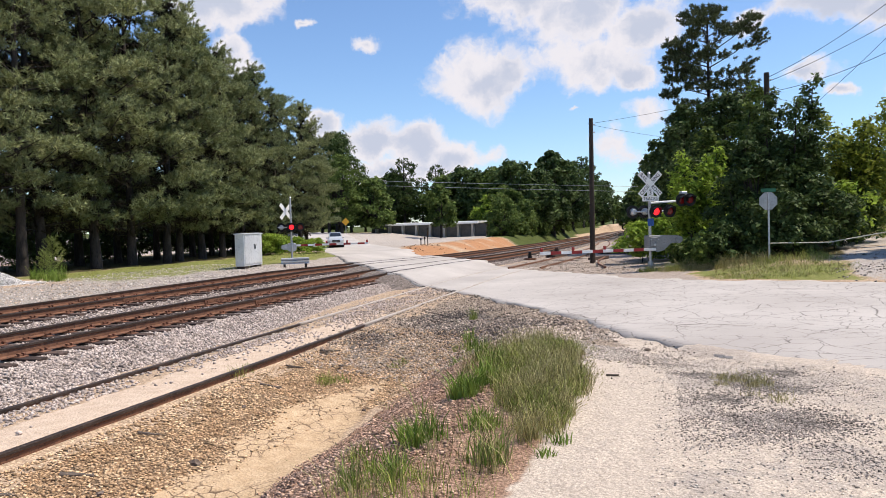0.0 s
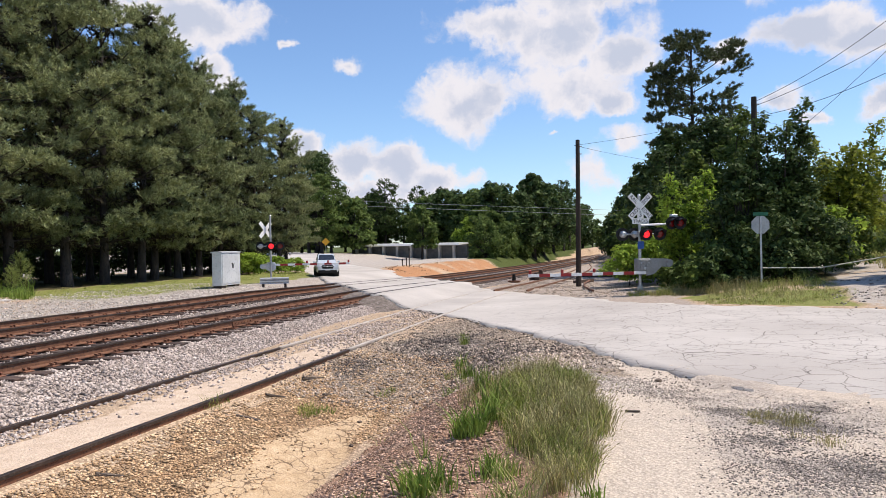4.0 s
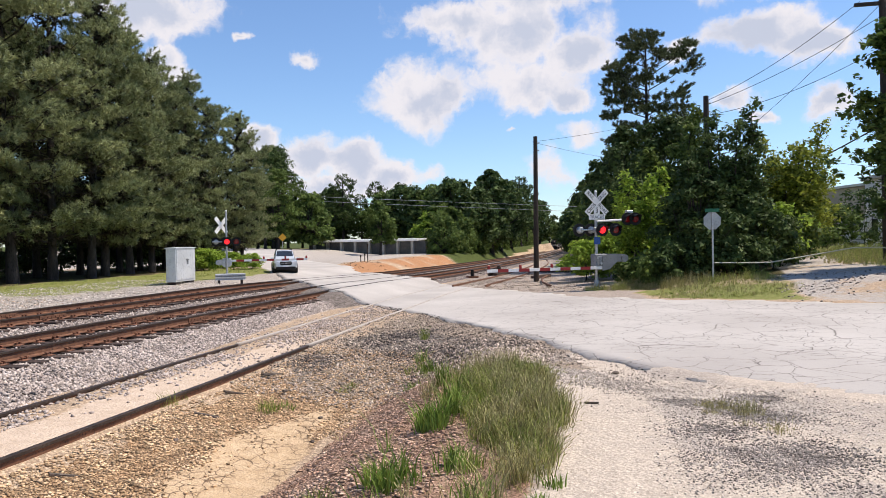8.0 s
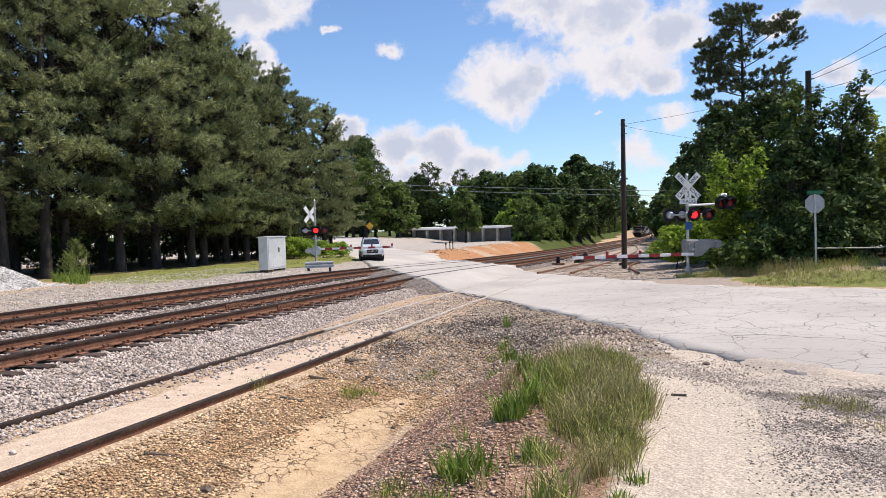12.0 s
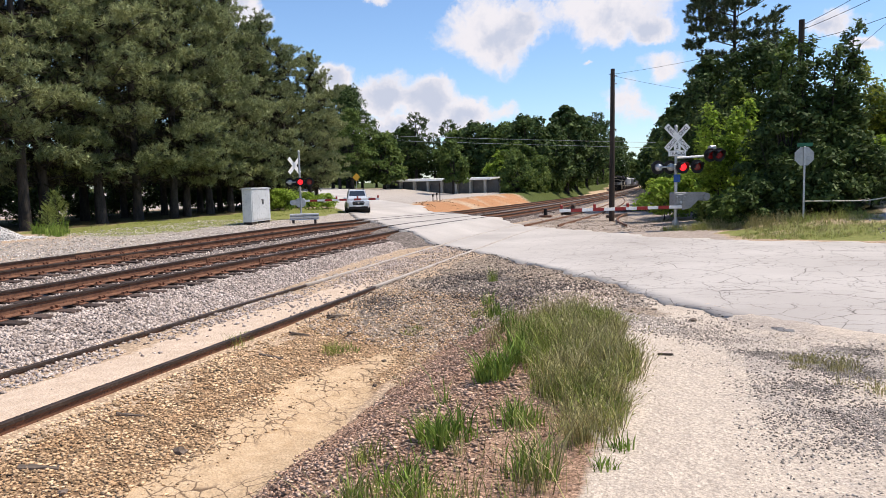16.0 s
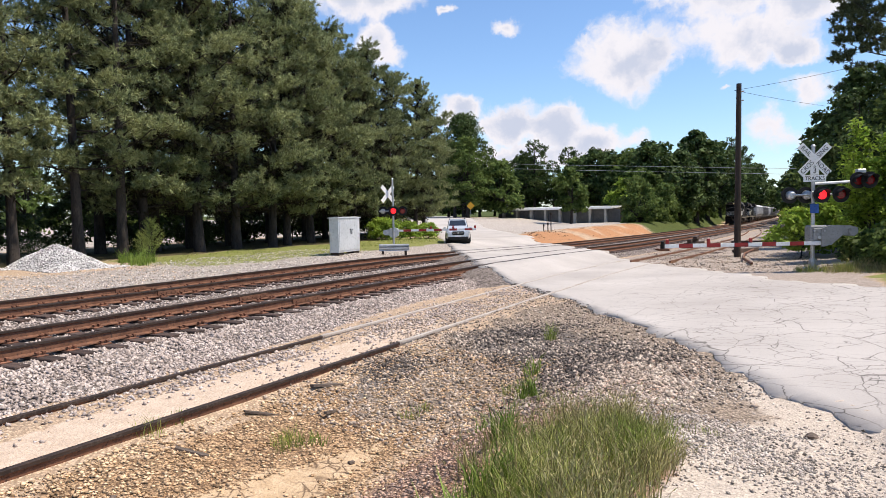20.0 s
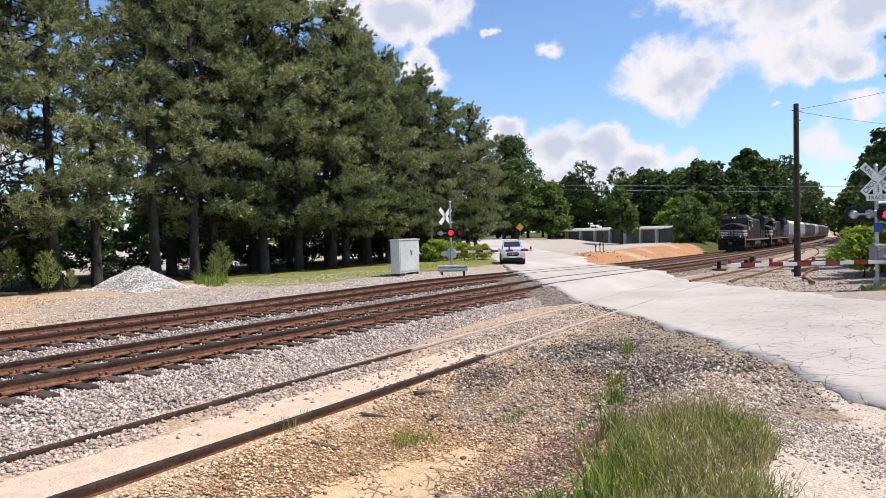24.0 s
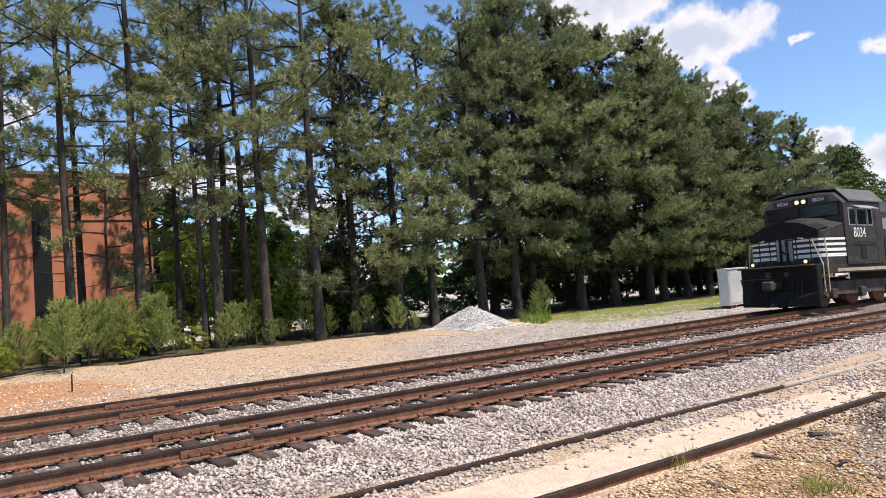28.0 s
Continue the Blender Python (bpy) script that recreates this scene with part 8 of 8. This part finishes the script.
        letters("road_number", "8034", 0.52, SIGNWHITE, t, pose(s * 1.566, 3.55, 2.72, 90, 0, 90 * s), "white road number", 0.85)
        # stripes wrapping the nose
        for k in range(4):
            z = 1.86 + k * 0.205
            sk = Build().prism([(s * 0.34, 1.238), (s * 1.25, 1.238), (s * 1.378, 1.40), (s * 1.50, 2.75), (s * 1.47, 2.76), (s * 1.34, 1.44), (s * 1.18, 1.26), (s * 0.34, 1.26)], "z", z, z + 0.125 - 0.014 * k)
            part("nose_stripe", sk, SIGNWHITE, t, "white nose stripe")
        d = part("ditch_light", Build().tube((s * 1.0, 0.75, 1.73), (s * 1.0, 0.98, 1.73), 0.13, 0.11, 14).box(s * 1.0 - 0.1, s * 1.0 + 0.1, 0.8, 0.98, 1.55, 1.7), BLACK, t)
        part("lamp", Build().tube((s * 1.0, 0.735, 1.73), (s * 1.0, 0.76, 1.73), 0.065, 0.065, 14), LAMPWHITE, d, "lit ditch light")
        nb = part("number_board", Build().box(min(s * 0.32, s * 1.06), max(s * 0.32, s * 1.06), 2.56, 2.65, 3.98, 4.22, c=0.01), NUMBERBOARD, t, "dark number board")
        letters("board_number", "8034", 0.2, SIGNWHITE, nb, pose(s * 0.69, 2.555, 4.095, 90, 0, 0), "pale number", 1.1)
        # steps, rails and handrails
        st = Build()
        for z in (0.42, 0.72, 1.02, 1.32):
            st.box(min(s * 1.1, s * 1.5), max(s * 1.1, s * 1.5), 0.98, 1.22, z, z + 0.04)
        st.box(min(s * 1.08, s * 1.11), max(s * 1.08, s * 1.11), 0.95, 1.25, 0.35, 1.55)
        part("steps", st, LOCO, t)
        hr = Build()
        hr.path([(s * 1.48, 1.0, 0.6), (s * 1.48, 0.98, 1.6), (s * 1.15, 1.0, 2.5), (s * 0.65, 1.02, 2.62)], 0.022, 6)
        hr.path([(s * 1.48, 1.28, 0.6), (s * 1.48, 1.3, 1.7), (s * 1.42, 1.35, 2.55)], 0.022, 6)
        part("step_rail", hr, mat("pale_handrail", [(0.5, 0.42, 0.28), (0.58, 0.5, 0.36)], 3, 20, 0.5, 0, 0), t, "pale yellowish handrail")
        side = Build()
        for y in np.arange(5.6, 21.2, 1.55):
            side.tube((s * 1.46, y, 1.55), (s * 1.46, y, 2.55), 0.018, n=6)
        side.tube((s * 1.46, 5.6, 2.55), (s * 1.46, 21.1, 2.55), 0.018, n=6)
        part("side_handrail", side, BLACK, t)
    for s in (1, -1):
        fr = Build()
        for x in (1.2, 0.7, 0.3):
            fr.tube((s * x, 0.78, 1.6), (s * x, 0.78, 2.55), 0.02, n=6)
        part("front_handrail", fr.tube((s * 1.2, 0.78, 2.55), (s * 0.3, 0.78, 2.55), 0.02), BLACK, t)
    hl = part("headlight", Build().box(-0.3, 0.3, 2.565, 2.72, 3.97, 4.22, c=0.02), BLACK, t)
    for x in (-0.13, 0.13):
        part("lamp", Build().tube((x, 2.55, 4.095), (x, 2.60, 4.095), 0.085, 0.085, 14), LAMPWHITE, hl, "lit headlamp")
    # long hood with doors, fans and radiator
    hood = Build().prism([(-0.92, 1.6), (-0.92, 3.9), (-0.7, 4.15), (0.7, 4.15), (0.92, 3.9), (0.92, 1.6)], "y", 5.3, 17.0)
    hood.prism([(-1.35, 1.6), (-1.35, 3.6), (-0.92, 3.9), (0.92, 3.9), (1.35, 3.6), (1.35, 1.6)], "y", 5.3, 8.2)
    part("hood", hood, LOCO, t)
    part("radiator", Build().prism([(-0.95, 1.6), (-0.95, 3.4), (-1.5, 3.75), (-1.5, 4.3), (-1.2, 4.55), (1.2, 4.55), (1.5, 4.3), (1.5, 3.75), (0.95, 3.4), (0.95, 1.6)], "y", 17.0, 21.0), LOCO, t)
    for y in np.arange(8.4, 16.6, 0.82):
        for s in (1, -1):
            x = s * 0.925
            part("hood_door", Build().box(x - 0.012, x + 0.012, y, y + 0.74, 1.75, 3.55, c=0.004), LOCO, t)
    for y in (6.2, 7.4, 10.5, 13.0):
        part("roof_vent", Build().box(-0.55, 0.55, y - 0.4, y + 0.4, 4.14, 4.3, c=0.03), GRIME, t)
    for s in (1, -1):
        part("emblem_bars", Build().box(s * 1.36 - 0.005, s * 1.36 + 0.005, 5.8, 6.7, 2.9, 3.35).box(s * 1.36 - 0.005, s * 1.36 + 0.005, 6.9, 7.8, 2.9, 3.35), DULL, t, "dull grey lettering bars")
    part("roof_gear", Build().box(-0.5, 0.5, 3.1, 3.9, 4.54, 4.62, c=0.02).tube((0.2, 4.3, 4.54), (0.2, 3.9, 4.68), 0.05).tube((-0.2, 4.6, 4.54), (-0.2, 4.6, 4.75), 0.03), GRIME, t)
    part("fuel_tank", Build().prism([(-1.4, 1.25), (-1.45, 0.75), (-1.1, 0.36), (1.1, 0.36), (1.45, 0.75), (1.4, 1.25)], "y", 8.6, 13.6), GRIME, t)
    for y in (4.1, 18.2):
        bogie(t, y, 3, 2.05)
    return t


def hopper(m, mt, label):
    """A covered hopper car, leading coupler at y = 0."""
    t = thing("hopper_car", m, label, "freight car", "train")
    part("body", Build().prism([(-1.1, 1.2), (-1.5, 1.9), (-1.55, 3.9), (-1.1, 4.35), (1.1, 4.35), (1.55, 3.9), (1.5, 1.9), (1.1, 1.2)], "y", 1.4, 16.6), mt, t)
    rib = Build().box(-0.05, 0.05, -0.06, 0.06, 1.9, 3.9).mesh("rib", mt)
    for y in np.arange(1.9, 16.4, 1.2):
        for s in (1, -1):
            part("rib", rib, None, t, m=pose(s * 1.56, y, 0))
    part("hatch_walk", Build().box(-0.5, 0.5, 1.6, 16.4, 4.36, 4.5, c=0.02), STEEL, t)
    part("sill", Build().box(-1.3, 1.3, 0.5, 17.5, 0.95, 1.25, c=0.02).box(-0.14, 0.14, -0.1, 18.1, 0.8, 1.0), GRIME, t)
    bin_ = Build()
    for y in (5.0, 9.0, 13.0):
        bin_.loft([[(-1.1, y - 1.6, 1.3), (1.1, y - 1.6, 1.3), (1.1, y + 1.6, 1.3), (-1.1, y + 1.6, 1.3)], [(-0.5, y - 0.4, 0.4), (0.5, y - 0.4, 0.4), (0.5, y + 0.4, 0.4), (-0.5, y + 0.4, 0.4)]])
    part("outlet_bins", bin_, mt, t)
    ld = Build()
    for z in np.arange(1.3, 4.3, 0.4):
        ld.tube((-0.2, 0, z), (0.2, 0, z), 0.015, n=5)
    ld = ld.tube((0.2, 0, 1.2), (0.2, 0, 4.3), 0.02, n=5).tube((-0.2, 0, 1.2), (-0.2, 0, 4.3), 0.02, n=5).mesh("ladder", mt)
    for s in (1, -1):
        for y in (1.1, 16.9):
            part("ladder", ld, None, t, m=pose(s * 1.3, y, 0))
    for y in (2.6, 15.4):
        bogie(t, y, 2, 1.75)
    return t


for m_ in (LOCO,):
    m_.node_tree.nodes["Principled BSDF"].inputs["Specular IOR Level"].default_value = 0.25
TRAIN_X = sum(RAIL_B) / 2
train = [(locomotive(pose(TRAIN_X, 25, ZB), "black freight locomotive with white nose stripes and lit headlights"), 0.0)]
second = copy_thing(train[0][0], pose(TRAIN_X, 48, ZB))
train.append((tagged(second, "second black locomotive coupled behind the first"), 22.6))
off = 45.2
first_car = None
for k in range(9):
    if first_car is None:
        c = first_car = hopper(pose(TRAIN_X, 70, ZB), HOPPER, "weathered white covered hopper car")
    else:
        if k == 2:
            grey_car = hopper(pose(TRAIN_X, 70 + 18.2 * k, ZB), GREYCAR, "weathered grey covered hopper car")
            c = grey_car
        else:
            c = copy_thing(first_car if k in (1, 4) else grey_car, pose(TRAIN_X, 70 + 18.2 * k, ZB))
    train.append((c, off))
    off += 18.2


def motions():
    # the leading coupler's place along the line, second by second
    line = [(0, 436), (3, 393), (6, 350), (9, 306.5), (12, 262.5), (14, 233), (16, 203), (18, 173.5), (20, 143.5), (21, 128.8), (22, 114.5), (23, 100.5), (24, 86.2), (25, 71.6),
            (25.5, 64.0), (26, 56.3), (26.5, 48.6), (27, 40.7), (27.4, 34.3), (27.7, 29.4), (27.9, 26.1), (28, 24.4)]
    def on_rails(y):
        front, rear = float(dip(-6.0, y + 4)), float(dip(-6.0, y + 18))
        slope = (front - rear) / 14
        x0, x1 = float(bend(y)), float(bend(y + 18))
        return pose(TRAIN_X + x0, y, ZB - front - 4 * slope, math.degrees(math.atan(slope)), 0, -math.degrees(math.atan((x1 - x0) / 18)))
    for ob, back in train:
        ob.scale = (0.96, 0.96, 0.925)
        walk(ob, [(t, on_rails(y + back * 0.96)) for t, y in line])
    suv = [(0, -24.0, 61.0), (0.5, -21.9, 57.0), (1, -19.9, 53.2), (1.5, -18.2, 50.0), (2, -16.8, 47.3), (2.5, -15.9, 45.6), (3, -15.3, 44.5), (4, -14.3, 42.6), (5, -14.0, 42.1), (28, -14.0, 42.1)]
    SUV.scale = (0.84, 0.84, 0.84)
    walk(SUV, [(t, pose(x, y, float(rz(x, y)) + 0.005, 0, 0, R_ROT)) for t, x, y in suv])
    sal = [(0, -58, 112), (22, -58, 112), (24, -50, 100.5), (25.5, -41, 88), (26.5, -36.5, 81), (27.4, -34.2, 77.5), (28, -33.2, 76)]
    walk(CAR2, [(t, pose(x, y, float(rz(x, y)) + 0.005, 0, 0, R_ROT + 4)) for t, x, y in sal])


# ---- odds and ends beyond the crossing and along the rails ----
def build_extras():
    rng = random.Random(31)
    # disused siding going on past the crossing
    t = thing("siding_track", pose(0, 0, 0.0), "old dark siding track beyond the road, half sunk in gravel", "railway track", "tracks at the crossing")
    for dx in (0.6, -0.9):
        pts = [(dx, y, 0.02 - float(dip(dx, y))) for y in (31.5, 36, 40, 45, 50, 55, 60)] + [(dx - 1.6 * ((y - 60) / 40) ** 2, y, 0.03 - float(dip(dx, y))) for y in (70, 80, 90, 100, 110)]
        part("rail", Build().loft([[(x - 0.035, y, z - 0.1), (x - 0.035, y, z + 0.05), (x + 0.035, y, z + 0.05), (x + 0.035, y, z - 0.1)] for x, y, z in pts]), RUST, t)
    tm = Build().box(-1.3, 1.3, -0.11, 0.11, -0.16, -0.03, c=0.012).mesh("tie", TIE)
    y = 33.0
    while y < 66:
        part("tie", tm, None, t, m=pose(-0.15 + rng.uniform(-0.1, 0.1), y, rng.uniform(-0.02, 0.03) - float(dip(0, y)), 0, 0, rng.uniform(-4, 4)))
        y += 0.62
    stub = Build().path([(x, y, z - float(dip(x, y))) for x, y, z in ((3.6, 30.6, 0.06), (3.0, 34.0, 0.09), (2.6, 39, 0.1), (2.5, 46, 0.1))], 0.05, 6)
    tagged(part("loose_rail", stub, RUST), "loose rusty rail lying in the gravel", "rail")
    # stacked old ties
    long_tie = Build().box(-1.28, 1.28, -0.11, 0.11, 0, 0.18, c=0.012).mesh("stacked_tie", TIE)
    for k, (dx, dy, z, r) in enumerate(((0, 0, 0, 82), (0.26, 0.05, 0, 85), (0.52, -0.05, 0, 80), (0.1, 0.02, 0.18, 83), (0.36, 0, 0.18, 79), (0.2, 0, 0.36, 88), (0.3, 0.6, 0.54, 95))):
        ob = new("stacked_tie", long_tie)
        ob.matrix_world = pose(-1.6 + dx, 50 + dy, float(gz(-1.4, 50)) + z, 0, 0, r)
        tagged(ob, "old black railway tie stacked beside the line", "railway tie", "stacked ties")
    # switch stand
    t = thing("switch_stand", pose(-2.4, 45.5, float(gz(-2.4, 45.5))), "small dark switch stand beside the near main line", "switch stand")
    part("base", Build().box(-0.4, 0.4, -0.15, 0.15, 0.0, 0.14, c=0.02), RUST, t)
    part("housing", Build().tube((0, 0, 0.14), (0, 0, 0.55), 0.13, 0.1, 10), BLACK, t)
    part("lever", Build().tube((0, 0, 0.4), (0.6, 0, 0.3), 0.025, 0.02, 6), BLACK, t)
    # timbers lying about
    for x, y, ln, r in ((1.8, 58, 4.0, 35), (2.8, 55, 3.4, -20), (3.2, 62, 4.5, 60), (2.2, 44, 2.6, 70)):
        ob = part("timber", Build().box(-ln / 2, ln / 2, -0.12, 0.12, 0, 0.2, c=0.015), TIE, m=pose(x, y, float(gz(x, y)) - 0.02, 0, 0, r))
        tagged(ob, "weathered timber lying on the gravel", "timber", "loose timbers")
    # rocks and chips near the siding
    rock_mat = mat("dark_rock", [(0.10, 0.075, 0.058), (0.19, 0.145, 0.115), (0.06, 0.045, 0.037)], 5, 30, 0.9, 0, 0.3, vary=0.3)

    def rock(x, y, r, lab):
        bm = bmesh.new()
        bmesh.ops.create_icosphere(bm, subdivisions=2, radius=r)
        for v in bm.verts:
            v.co *= 1 + 0.75 * noise.noise(v.co * (1.6 / r) + Vector((x * 3, y * 3, 0)))
            v.co.z *= 0.6
        me = bpy.data.meshes.new("rock")
        bm.to_mesh(me)
        bm.free()
        me.materials.append(rock_mat)
        ob = new("rock", me)
        ob.matrix_world = pose(x, y, float(gz(x, y)) + r * 0.2, 0, 0, x * 77 % 360)
        tagged(ob, lab, "rock", "loose rocks")

    for x, y, r in ((1.25, 5.3, 0.06), (-1.0, 10.35, 0.03), (-1.25, 9.7, 0.025), (1.75, 8.9, 0.035), (0.75, 7.0, 0.03), (-0.4, 12.0, 0.03), (2.05, 7.9, 0.03), (5.75, 9.7, 0.05), (1.05, 4.2, 0.04), (-1.1, 7.6, 0.025)):
        rock(x, y, r, "small dark rock lying on the ground")
    wood = mat("grey_driftwood", [(0.09, 0.07, 0.055), (0.15, 0.115, 0.09), (0.05, 0.04, 0.033)], 4, 30, 0.9, 0, 0.4, stretch=(0.4, 3, 3))
    for x, y, ln, w, r in ((0.55, 8.0, 0.32, 0.08, 32), (0.35, 9.3, 0.6, 0.09, 60), (0.8, 9.9, 0.5, 0.05, 100), (0.45, 5.6, 0.26, 0.07, 48), (0.3, 10.4, 0.5, 0.12, 80), (0.4, 3.7, 0.3, 0.1, 50), (2.4, 7.2, 0.18, 0.08, 10), (-1.0, 14.8, 0.35, 0.1, 0), (0.6, 4.4, 0.3, 0.1, 40), (5.45, 6.9, 0.14, 0.02, 5)):
        sl = math.degrees(math.atan2(float(gz(x + 0.1, y) - gz(x - 0.1, y)), 0.2))
        jag = random.Random(int(x * 100 + y * 10))
        edge = [(-ln / 2 + ln * k / 5, -w / 2 * jag.uniform(0.3, 1.1)) for k in range(6)] + [(ln / 2 - ln * k / 5, w / 2 * jag.uniform(0.3, 1.1)) for k in range(6)]
        ob = part("wood_fragment", Build().prism(edge, "z", -0.015, jag.uniform(0.006, 0.02)), wood, m=pose(x, y, float(gz(x, y)) + 0.008, 0, -sl, r))
        tagged(ob, "splintered piece of old tie wood on the gravel", "wood fragment", "wood fragments")
    for p, q, r in (((-22.2, 6.2), (-22.5, 9.2), 0.06), ((-22.0, 14.8), (-22.6, 16.6), 0.05), ((-21.8, 2.5), (-22.4, 5.0), 0.05)):
        a, c = Vector((*p, float(gz(*p)) + 0.06)), Vector((*q, float(gz(*q)) + 0.08))
        ob = part("fallen_branch", Build().path([a, a.lerp(c, 0.5) + Vector((0.1, 0, 0.05)), c], r, 7), BARK)
        tagged(ob, "fallen pine branch lying along the verge", "branch", "fallen branches")
    for x, y in ((-17.4, 2.1), (-15.4, 4.0)):
        ob = part("survey_stake", Build().tube((0, 0, -0.1), (0.02, 0, 0.45), 0.025, 0.02, 6), POLEWOOD, m=pose(x, y, float(gz(x, y))))
        tagged(ob, "short dark stake driven into the sand", "stake", "stakes")


build_extras()


motions()
